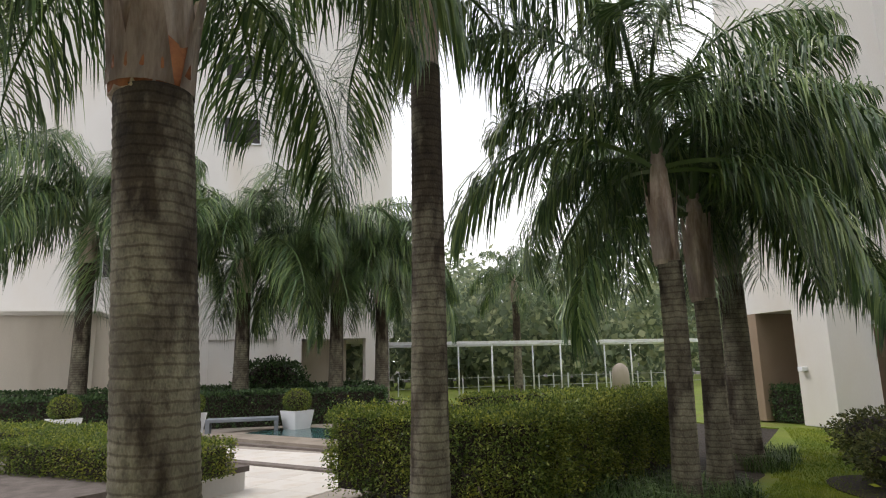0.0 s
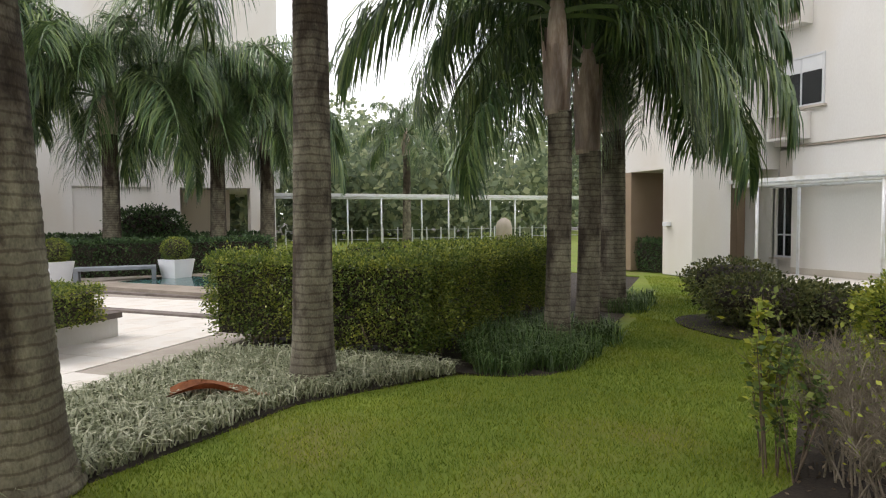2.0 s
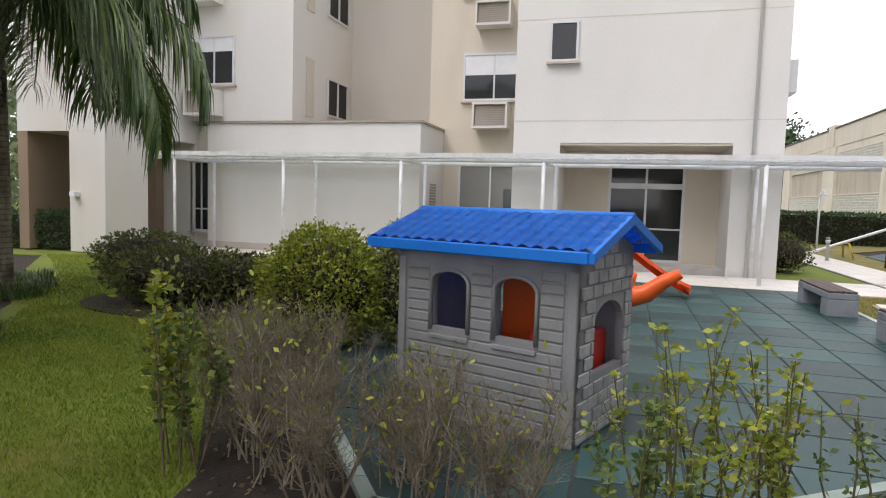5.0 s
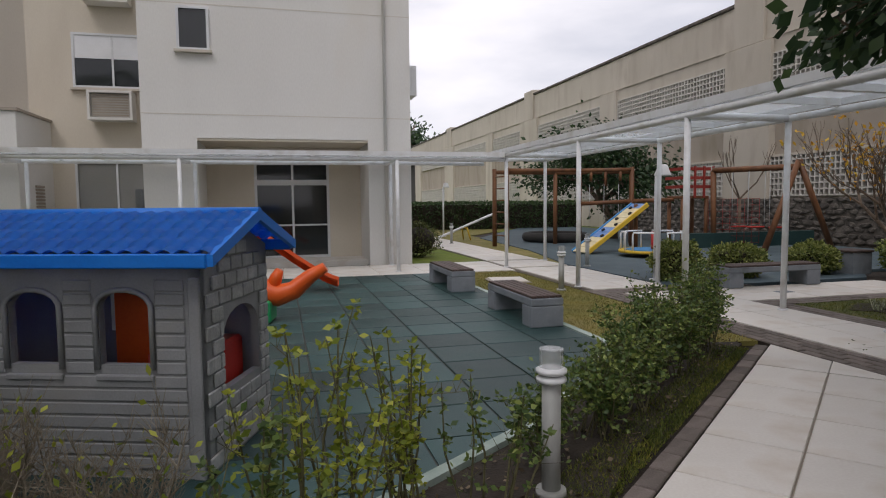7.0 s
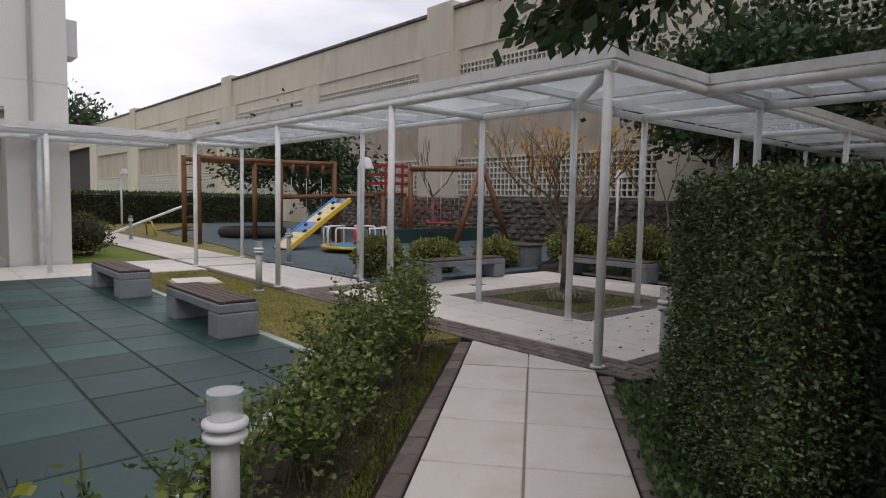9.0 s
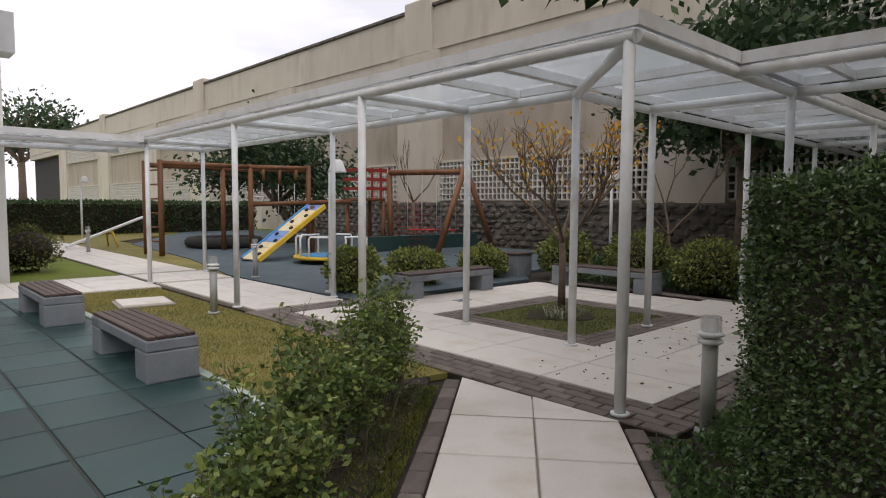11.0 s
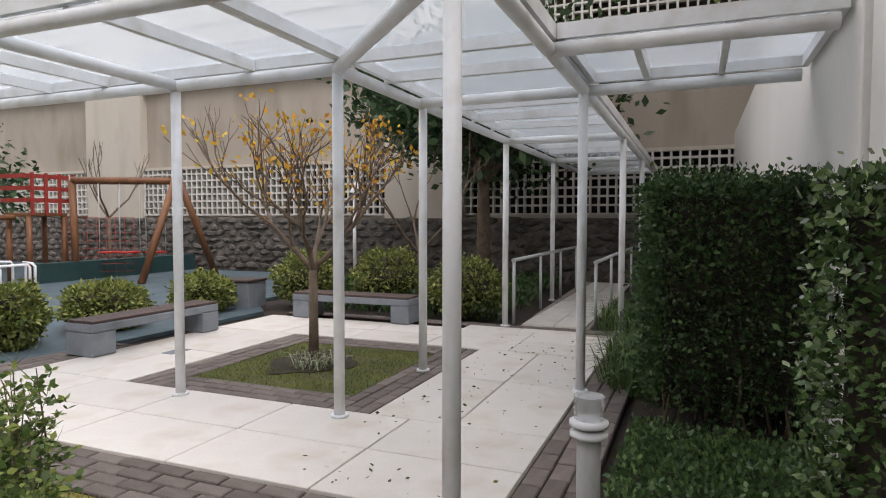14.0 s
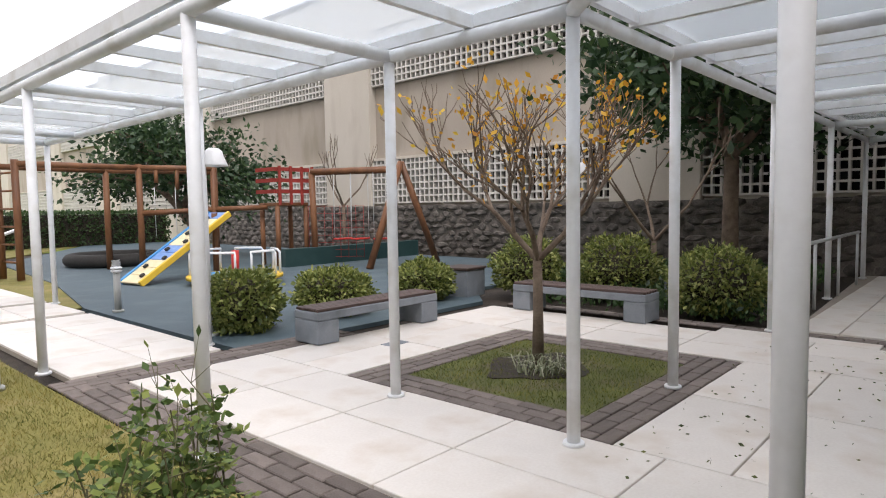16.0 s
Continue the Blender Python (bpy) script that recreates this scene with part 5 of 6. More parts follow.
# leafy rose shrubs along the footpath bed
for i, (x, y, h, s, st, lv) in enumerate(((1.5, 3.95, 0.95, 0.26, 15, 14), (1.75, 4.15, 0.9, 0.24, 12, 14), (2.15, 4.35, 0.62, 0.2, 7, 14), (2.75, 4.75, 0.5, 0.22, 10, 26), (3.15, 5.12, 0.52, 0.22, 16, 34), (3.55, 5.47, 0.60, 0.25, 20, 38), (3.95, 5.82, 0.66, 0.25, 20, 38), (4.35, 6.12, 0.68, 0.24, 20, 38), (4.8, 6.4, 0.76, 0.24, 20, 38), (5.15, 6.7, 0.80, 0.22, 18, 34), (1.25, 3.7, 0.75, 0.22, 9, 22))):
    if 3 <= i <= 9:
        x, y = x - 0.065, y + 0.08
    stem_shrub("rose_shrub", "leafy green shrub along the footpath bed", x, y, h, s, st, lv, L_YELLOWGREEN if i in (0, 1) else L_SHRUB, 0.033, 1 if h > 0.85 or i in (2, 10) else 3, M_STEM, 80 + i, "shrubs along the footpath", cluster=0.015 if i < 3 or i == 10 else 0.05)


def tuft(name, label, x, y, r, h, count, leaf, width=0.010, lean=1.3):
    a, q = rng.uniform(0, 6.28, count), r * np.sqrt(rng.uniform(0, 1, count))
    pos = np.c_[q * np.cos(a), q * np.sin(a), np.zeros(count)]
    ob = new(name, blades(name, pos, h, width, lean, leaf, True))
    ob.matrix_basis = pose(x, y, -0.02)
    return tagged(ob, label, "grass clump", "grass clumps of the beds", "stuff")


for x, y, r, h, k in ((-4.25, 4.35, 0.45, 0.32, 700), (-3.8, 4.65, 0.34, 0.24, 420), (-3.85, 4.1, 0.3, 0.24, 380), (-4.05, 5.1, 0.32, 0.26, 380), (-4.45, 5.75, 0.3, 0.26, 300), (-4.6, 4.75, 0.5, 0.36, 700), (-5.1, 6.2, 0.3, 0.22, 300), (-6.35, 7.8, 0.36, 0.25, 360), (-6.95, 8.5, 0.4, 0.28, 360), (-5.35, 5.6, 0.4, 0.3, 400)):
    tuft("liriope_clump", "dark green grassy clump under the palms", x, y, r, h, k, L_LIRIOPE, 0.010)
var_poly = [(-1.75, -0.6), (-2.2, 0.15), (-2.92, 1.15), (-3.52, 1.95), (-3.67, 2.65), (-3.82, 3.6), (-4.3, 3.5), (-5.8, 1.6), (-4.7, 0.55), (-3.6, -0.6), (-2.6, -1.3)]
ob = new("variegated_groundcover", blades("variegated_groundcover", scatter(var_poly, 1500), 0.14, 0.0125, 1.5, L_VARIEGATED, True))
tagged(ob, "pale variegated grassy groundcover round the palms", "groundcover", kind="stuff")
ivy = [(4.6, 3.7), (5.75, 4.95), (6.2, 5.02), (7.8, 5.0), (7.7, 4.0), (5.2, 3.7)]
q = scatter(ivy, 4500)
q[:, 2] = rng.uniform(0.0, 0.1, len(q))
ob = new("ivy_groundcover", leaf_cloud("ivy_groundcover", q, np.tile((0, 0, 0.8), (len(q), 1)), 0.036, L_IVY, 0, 0.6))
tagged(ob, "dark leafy groundcover beside the patio", "groundcover", kind="stuff")
q = scatter([(3.7, 3.6), (5.5, 5.1), (5.65, 4.95), (4.6, 3.7), (4.2, 3.2)], 3500)
q[:, 2] = rng.uniform(0.0, 0.09, len(q))
ob = new("ivy_groundcover", leaf_cloud("ivy_groundcover", q, np.tile((0, 0, 0.8), (len(q), 1)), 0.036, L_IVY, 0, 0.6))
tagged(ob, "dark leafy groundcover between footpath and hedge", "groundcover", kind="stuff")
q = scatter([(11.5, 7.0), (16.8, 7.2), (16.8, 11.3), (13, 11.3), (11.5, 10)], 420)
q[:, 2] = rng.uniform(0.0, 0.22, len(q))
ob = new("shade_groundcover", leaf_cloud("shade_groundcover", q, np.tile((0, 0, 0.8), (len(q), 1)), 0.09, L_HEDGEDARK, 0, 0.5))
tagged(ob, "dark shaded groundcover behind the patio bench", "groundcover", kind="stuff")
for x in (8.2, 9.0, 9.8, 10.6, 11.6, 12.6):
    tuft("liriope_clump", "dark grassy clump beside the handrail path", x + (1.3 if x < 9 else 0), 4.98 if x < 11 else 5.35, 0.4, 0.32, 420, L_LIRIOPE, 0.012)
moss = [path_point(6.2, -0.15), path_point(0.2, -0.15), path_point(0.2, -0.42), path_point(6.2, -0.5)]
blade_stuff("moss_edge", moss, 9000, 0.026, 0.009, 0.9, L_MOSS, "mossy green fringe beside the brick edging")
# tree square
struct("tree_square", prism([(7.79, 7.06), (9.42, 7.06), (9.42, 8.62), (7.79, 8.62)], -0.05, 0.0), M_MOSS, "grassy square round the small tree", "lawn")
blade_stuff("square_grass", [(7.79, 7.06), (9.42, 7.06), (9.42, 8.62), (7.79, 8.62)], 4200, 0.035, 0.009, 1.0, L_MOSS, "patchy mossy green grass round the tree")
struct("tree_pit", prism([(8.62 + (0.46 + 0.07 * math.sin(3 * a) + 0.04 * math.sin(7 * a)) * math.cos(a), 7.95 + (0.38 + 0.06 * math.cos(4 * a)) * math.sin(a)) for a in np.linspace(0, 6.1, 40)], -0.04, 0.008), M_SOIL, "round soil pit at the tree's foot", "soil")
tuft("spider_plant", "small pale striped plant at the tree's foot", 8.5, 7.85, 0.2, 0.16, 120, L_VARIEGATED, 0.012)


def branching(bm, p, d, length, r, depth, rnd, tips, fork=3, spread=0.6, up=0.25):
    q = p + d * length
    mid = p + d * length * 0.5 + Vector((rnd.normal(0, 0.04), rnd.normal(0, 0.04), 0)) * length
    tube(bm, [p, mid, q], [r, r * 0.85, r * 0.68], 7 if depth > 2 else 5, False)
    if depth == 0:
        tips.append((q, d))
        return
    if depth < 3:
        tips.append((mid, d))
    for k in range(fork):
        e = (d + Vector((rnd.normal(0, spread), rnd.normal(0, spread), rnd.normal(up, spread * 0.5)))).normalized()
        branching(bm, q if k < 2 else mid, e, length * rnd.uniform(0.6, 0.9), r * 0.62, depth - 1, rnd, tips, fork, spread, up)


def leafy_tree(name, label, x, y, trunk_h, r, length, depth, leaf, size, per_tip, scatter_r, seed, fork=3, spread=0.6, up=0.25, lean=(0, 0), z=0.0, keep=1.0):
    rnd = np.random.default_rng(seed)
    root = thing(name, label, "tree", (x, y, z))
    bm, tips = bmesh.new(), []
    top = Vector((lean[0], lean[1], trunk_h))
    tube(bm, [(0, 0, -0.02), (0.02, 0.01, trunk_h * 0.5), top], [r * 1.25, r, r * 0.9], 10)
    for k in range(fork + 1):
        a = k * 6.283 / (fork + 1) + seed
        branching(bm, top, Vector((math.cos(a) * 0.75, math.sin(a) * 0.75, 0.8)).normalized(), length, r * 0.65, depth, rnd, tips, fork, spread, up)
    part("trunk", bm, M_BRANCH, root)
    P, D = [], []
    for q, d in tips:
        if rnd.uniform() > keep:
            continue
        for _ in range(per_tip):
            P.append(q + Vector((rnd.normal(0, scatter_r), rnd.normal(0, scatter_r), rnd.normal(0, scatter_r * 0.7))))
            D.append(d)
    if P:
        ob = new("crown", leaf_cloud("crown", np.array(P), np.array(D), size, leaf, 0.3, 0.55))
        ob.parent = root
    return root


leafy_tree("autumn_tree", "small bare tree with a few orange autumn leaves", 8.62, 7.95, 0.88, 0.042, 0.57, 4, L_AUTUMN, 0.06, 4, 0.06, 5, 3, 0.42, 0.24, keep=0.3)
leafy_tree("bare_tree", "small leafless tree before the lattice wall", 12.9, 8.8, 0.8, 0.04, 0.68, 3, L_AUTUMN, 0.06, 1, 0.05, 9, 2, 0.35, 0.45, keep=0.1)
leafy_tree("bare_tree", "small leafless tree by the boundary wall", 15.8, 19.2, 1.4, 0.05, 0.7, 3, L_AUTUMN, 0.05, 1, 0.05, 12, 2, 0.3, 0.5, keep=0.02)
leafy_tree("shade_tree", "dark evergreen tree before the lattice wall", 15.6, 8.6, 2.1, 0.13, 1.15, 3, L_TREE, 0.2, 70, 0.5, 33, 3, 0.55, 0.15)
leafy_tree("shade_tree", "dark evergreen tree above the canopy roof", 13.2, 3.2, 4.2, 0.16, 1.2, 3, L_SHRUB, 0.13, 20, 0.36, 35, 3, 0.6, 0.1)
leafy_tree("conifer", "dark bluish evergreen tree in the playground", 13.2, 22.6, 1.3, 0.14, 1.15, 3, L_TREE, 0.17, 60, 0.4, 37, 3, 0.6, -0.1, lean=(-0.5, 0))
leafy_tree("distant_tree", "dark tree beyond the boundary wall", 19.5, 110, 7.0, 0.5, 3.4, 3, L_TREE, 0.7, 14, 1.0, 39, 3, 0.6, 0.2)

for x, s in ((25, 41), (31, 43), (36, 45)):
    leafy_tree("distant_tree", "dark tree beyond the boundary wall", x, 118, 6.5, 0.5, 3.2, 3, L_TREE, 0.7, 14, 1.0, s, 3, 0.6, 0.1)

# overhanging branch of a tree behind the hedge
over = thing("overhanging_tree", "broad-leaved tree reaching over the footpath", "tree", (5.25, 1.55, -0.02))
rnd = np.random.default_rng(51)
bm, tips, crown = bmesh.new(), [], []
tube(bm, [(0, 0, 0), (-0.1, 0.3, 1.4), (-0.2, 0.9, 2.35), (-0.45, 2.55, 2.5)], [0.12, 0.10, 0.07, 0.04], 9)
for d in ((-0.75, 0.6, -0.1), (-0.5, 0.85, -0.15), (-0.2, 0.95, 0.0), (-0.95, 0.3, 0.05), (0.2, 0.9, 0.2), (-0.6, 0.6, 0.4), (0.5, 0.6, 0.1)):
    branching(bm, Vector((-0.45, 2.55, 2.5)), Vector(d).normalized(), 0.44, 0.022, 2, rnd, tips, 3, 0.5, -0.1)
# upper crown out of view, enlarged to shade the hedge beneath
for d in ((-0.9, -0.2, 0.35), (-0.8, 0.5, 0.5), (-0.3, -0.7, 0.5), (0.1, 0.3, 0.9), (-0.5, 0.1, 0.8), (-0.9, -0.6, 0.5)):
    branching(bm, Vector((-0.2, 0.9, 2.35)), Vector(d).normalized(), 1.2, 0.045, 3, rnd, crown, 3, 0.5, 0.1)
part("trunk", bm, M_BRANCH, over)
P, D = [], []
for group_, k, r_ in ((tips, 9, 0.1), (crown, 26, 0.3)):
    for q, d in group_:
        for _ in range(k):
            o = q + Vector((rnd.normal(0, r_), rnd.normal(0, r_), rnd.normal(-0.02, r_ * 0.6)))
            if o.z > 2.0:
                P.append(o)
                D.append(d)
ob = new("crown", leaf_cloud("crown", np.array(P), np.array(D), 0.105, L_TREE, 0.7, 0.6))
ob.parent = over

# woods beyond the far canopy
ang = rng.uniform(radians(50), radians(110), 160)
P = []
for a in ang:
    dist = rng.uniform(38, 75)
    c = np.array([1.5 - math.sin(a) * dist, 1.0 + math.cos(a) * dist, 0])
    hh, ww = rng.uniform(6, 12) * dist / 55, rng.uniform(2, 4)
    n = 900
    d = rng.normal(0, 1, (n, 3))
    d /= np.linalg.norm(d, axis=1)[:, None]
    P.append(c + d * np.array([ww, ww, hh * 0.5]) * rng.uniform(0.65, 1.05, n)[:, None] + (0, 0, hh * 0.52))
P = np.concatenate(P)
P = P[P[:, 0] < -33]
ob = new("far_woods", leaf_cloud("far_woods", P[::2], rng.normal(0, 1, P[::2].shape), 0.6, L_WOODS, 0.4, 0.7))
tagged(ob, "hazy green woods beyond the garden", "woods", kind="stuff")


# ---- benches, lamps, furniture ----
def bench(x, y, length, turn_deg, label):
    """A grey concrete bench with a slatted timber top, along its own y."""
    root = thing("bench", label, "bench", (x, y, 0.018), turn_deg, "grey benches")
    w, h = 0.38, 0.315
    for s in (-1, 1):
        part("leg", bx(-w / 2, w / 2, s * (length / 2 - 0.26), s * length / 2, 0, h - 0.085, 0.012, 2), M_BENCHGREY, root)
    part("seat_beam", bx(-w / 2, w / 2, -length / 2, length / 2, h - 0.083, h, 0.012, 2), M_BENCHGREY, root)
    for i in range(5):
        a = -w / 2 + 0.012 + i * (w - 0.024) / 5
        part("slat", bx(a, a + (w - 0.024) / 5 - 0.008, -length / 2 + 0.01, length / 2 - 0.01, h + 0.002, h + 0.03, 0.005, 1), M_SLATWOOD, root)
    return root


bench(4.1, 8.82, 1.44, 0, "grey concrete bench with dark slatted top on the rubber mat")
bench(4.0, 11.67, 1.44, 0, "grey concrete bench with dark slatted top on the rubber mat")
bench(8.78, 10.17, 1.7, 90, "grey concrete bench with red-brown slats on the patio")
bench(11.0, 8.88, 1.76, 0, "grey concrete bench with red-brown slats before the bushes")
for x, y in ((11.55, 11.2), (12.6, 8.2)):
    r_ = thing("planter_block", "grey concrete block seat beside the bushes", "seat", (x, y, -0.01), 5)
    part("body", bx(-0.24, 0.24, -0.24, 0.24, 0, 0.4, 0.012, 2), M_BENCHGREY, r_)
    part("cap", bx(-0.26, 0.26, -0.26, 0.26, 0.402, 0.44, 0.008, 1), M_SLATWOOD, r_)


def bollard(x, y, h=0.66, z=0.0):
    root = thing("bollard_lamp", "dull grey round bollard lamp with ringed clear glass top", "bollard", (x, y, z - 0.004), 0, "bollard lamps")
    part("post", rod((0, 0, 0.02), (0, 0, h - 0.12), 0.044, None, 20), M_BOLLARD, root)
    part("foot", rod((0, 0, 0), (0, 0, 0.03), 0.075, 0.07, 20), M_BOLLARD, root)
    bm = tube(bmesh.new(), [(0, 0, h - 0.125), (0, 0, h - 0.115), (0, 0, h - 0.10), (0, 0, h - 0.09)], [0.05, 0.07, 0.07, 0.05], 20)
    part("lower_ring", bm, M_WHITEPLASTIC, root)
    bm = tube(bmesh.new(), [(0, 0, h - 0.085), (0, 0, h - 0.075), (0, 0, h - 0.06), (0, 0, h - 0.05)], [0.05, 0.072, 0.072, 0.05], 20)
    part("upper_ring", bm, M_WHITEPLASTIC, root)
    bm = tube(bmesh.new(), [(0, 0, h - 0.05), (0, 0, h + 0.03)], [0.056, 0.056], 20, False)
    part("glass", bm, G_LAMP, root, "clear glass cylinder")
    part("lid", rod((0, 0, h + 0.03), (0, 0, h + 0.036), 0.057, None, 20), G_LAMP, root)
    return root


for x, y in ((2.545, 4.58), (6.02, 5.0), (5.52, 10.76), (7.6, 13.9), (6.85, 22.0), (12.6, 5.1)):
    bollard(x, y)


def lamp_post(x, y, h):
    root = thing("lamp_post", "white garden lamp post with bell shade", "lamp", (x, y, -0.005), 0, "garden lamp posts")
    part("pole", rod((0, 0, 0), (0, 0, h - 0.1), 0.035, 0.03, 12), M_WHITE, root)
    part("foot", rod((0, 0, 0), (0, 0, 0.03), 0.1, 0.09, 14), M_WHITE, root)
    part("arm", tube(bmesh.new(), [(0, 0, h - 0.12), (0.04, 0, h), (0.12, 0, h + 0.02)], [0.02, 0.02, 0.02], 8), M_WHITE, root)
    bm = tube(bmesh.new(), [(0.12, 0, h - 0.1), (0.12, 0, h - 0.08), (0.12, 0, h), (0.12, 0, h + 0.06), (0.12, 0, h + 0.09)], [0.145, 0.14, 0.105, 0.09, 0.05], 16)
    part("shade", bm, M_WHITEPLASTIC, root, "white bell-shaped lamp shade")
    return root


lamp_post(7.58, 11.4, 1.9)
lamp_post(7.75, 26.5, 2.1)
lamp_post(13.6, 10.4, 1.95)


# ---- playhouse ----
def arch_wall(x0, x1, z0, z1, holes, thick):
    """A wall in the xz plane with arched openings; holes: (cx, half width, sill, spring)."""
    bm = bmesh.new()
    seq = []
    for cx, hw, sill, spring in holes:
        seq.append((cx - hw, cx + hw, sill, spring, hw, cx))
    cur = x0
    for a, b, sill, spring, hw, cx in seq:
        box(bm, cur, a, 0, thick, z0, z1)
        box(bm, a, b, 0, thick, z0, sill)
        n = 10
        for i in range(n):
            t0, t1 = math.pi * i / n, math.pi * (i + 1) / n
            xa, xb = cx - hw * math.cos(t0), cx - hw * math.cos(t1)
            za, zb = spring + hw * 0.62 * math.sin(t0), spring + hw * 0.62 * math.sin(t1)
            vs = [bm.verts.new(v) for v in ((xa, 0, za), (xb, 0, zb), (xb, 0, z1), (xa, 0, z1), (xa, thick, za), (xb, thick, zb), (xb, thick, z1), (xa, thick, z1))]
            for f in ((0, 1, 2, 3), (7, 6, 5, 4), (0, 4, 5, 1), (2, 6, 7, 3)):
                bm.faces.new([vs[j] for j in f])
        cur = b
    box(bm, cur, x1, 0, thick, z0, z1)
    bmesh.ops.remove_doubles(bm, verts=bm.verts[:], dist=0.0005)
    return bm


ph = thing("playhouse", "grey plastic playhouse with bright blue tiled roof", "playhouse", (0.97, 5.13, 0.02), 0)
PH_T = pose(0, 0, 0, 0, 0, -19.5)
PL, PD, PZ = 1.27, 0.86, 1.0


def ph_part(name, bm, material, label="", parent=None):
    bm.transform(PH_T)
    return part(name, bm, material, parent or ph, label)


# local axes: the long front wall runs towards -x from the near corner, the gable end towards +y
front = ph_part("front_wall", arch_wall(-PL, 0, 0, PZ + 0.1, ((-0.86, 0.13, 0.57, 0.855), (-0.39, 0.13, 0.57, 0.855)), 0.045), M_PLASTICGREY)
bm = arch_wall(-PL, 0, 0, PZ + 0.1, ((-0.86, 0.13, 0.57, 0.855), (-0.39, 0.13, 0.57, 0.855)), 0.045)
bm.transform(pose(0, PD - 0.045, 0))
ph_part("back_wall", bm, M_PLASTICGREY)
bm = arch_wall(0, PD, 0, PZ, ((0.47, 0.24, 0.38, 0.65),), 0.045)
bm.transform(pose(0, 0, 0, 0, 0, 90))
gable = ph_part("gable_wall", bm, M_PLASTICGREY)
ph_part("end_wall", bx(-PL, -PL + 0.045, 0.045, PD - 0.045, 0, PZ), M_PLASTICGREY)
for gx in (0.0, -PL + 0.045):
    bm = bmesh.new()
    prof = ((0, PZ), (PD, PZ), (PD, PZ + 0.11), (PD / 2, PZ + 0.26), (0, PZ + 0.11))
    fa = [bm.verts.new((gx, y_, z_)) for y_, z_ in prof]
    fb = [bm.verts.new((gx - 0.045, y_, z_)) for y_, z_ in prof]
    bm.faces.new(fa)
    bm.faces.new(fb[::-1])
    for q in range(5):
        bm.faces.new((fa[q], fb[q], fb[(q + 1) % 5], fa[(q + 1) % 5]))
    ph_part("gable_top", bm, M_PLASTICGREY)
# lapped boards between and below the windows
for i in range(14):
    z = 0.05 + i * 0.068
    spans = [(-PL + 0.08, -0.08)] if z < 0.5 else [(-PL + 0.08, -1.02), (-0.70, -0.55), (-0.23, -0.08)] if z < 0.95 else [(-PL + 0.08, -0.08)]
    for a, b in spans:
        ph_part("board", bx(a, b, -0.010, 0.0, z, z + 0.058, 0.005, 1), M_PLASTICGREY)
for cx in (-0.86, -0.39):
    bm = bmesh.new()
    pts = [(cx - 0.143, -0.012, 0.55), (cx - 0.143, -0.012, 0.855)] + [(cx - 0.143 * math.cos(t), -0.012, 0.855 + 0.088 * math.sin(t)) for t in np.linspace(0.2, 2.94, 8)] + [(cx + 0.143, -0.012, 0.855), (cx + 0.143, -0.012, 0.55)]
    tube(bm, pts, [0.014] * len(pts), 6)
    ph_part("window_trim", bm, M_PLASTICGREY)
    ph_part("window_sill", bx(cx - 0.15, cx + 0.15, -0.025, 0.0, 0.495, 0.525, 0.006, 1), M_PLASTICGREY)
for a in (-PL, -0.06):
    ph_part("corner_post", bx(a, a + 0.06, -0.016, 0.0, 0, PZ, 0.006, 1), M_PLASTICGREY)
for r_ in range(15):
    z = 0.02 + r_ * 0.082
    for c_ in range(6):
        y0 = 0.03 + c_ * 0.15 + (0.07 if r_ % 2 else 0)
        y1 = min(y0 + 0.138, PD - 0.02)
        lim = PD / 2 * (1 - max(0, (z + 0.075 - PZ)) / 0.24)
        y0, y1 = max(y0, PD / 2 - lim), min(y1, PD / 2 + lim)
        if y1 - y0 < 0.03 or z > 1.2:
            continue
        if 0.36 < z + 0.07 and z < 0.82 and y1 > 0.22 and y0 < 0.72:
            if y0 < 0.20:
                y1 = 0.22
            elif y1 > 0.74:
                y0 = 0.72
            else:
                continue
            if y1 - y0 < 0.03:
                continue
        ph_part("brick", bx(0.0, 0.014, y0, y1, z, z + 0.072, 0.005, 1), M_PALEBRICK, "pale grey moulded brick")
# blue tiled roof: two slopes of round-backed tiles
for sgn in (0, 1):
    bm = bmesh.new()
    nu, rows_ = 136, 5
    x0r, x1r = -PL - 0.15, 0.13
    n_t = 17
    grid = []
    run = PD / 2 + 0.15
    for j in range(rows_ * 4 + 1):
        v = j / (rows_ * 4)
        line = []
        step = (v * rows_) % 1.0
        for i in range(nu + 1):
            u = i / nu
            wave = abs(math.sin(u * math.pi * n_t)) ** 0.8 * 0.024
            lip = 0.022 * (step if 0 < step else (1.0 if j else 0.0))
            yy = PD / 2 - run * v if sgn == 0 else PD / 2 + run * v
            line.append(bm.verts.new((x0r + (x1r - x0r) * u, yy, PZ + 0.30 - 0.20 * v / 1.0 * (run / (PD / 2 + 0.15)) + wave + lip)))
        grid.append(line)
    for a, b in zip(grid, grid[1:]):
        for i in range(nu):
            f = bm.faces.new((a[i], a[i + 1], b[i + 1], b[i]))
            f.smooth = True
    bmesh.ops.solidify(bm, geom=bm.faces[:], thickness=0.035)
    ph_part("roof_slope", bm, M_BLUEROOF, "bright blue moulded roof tiles")
bm = tube(bmesh.new(), [(-PL - 0.16, PD / 2, PZ + 0.30), (0.14, PD / 2, PZ + 0.30)], [0.035, 0.035], 10)
ph_part("ridge", bm, M_BLUEROOF)
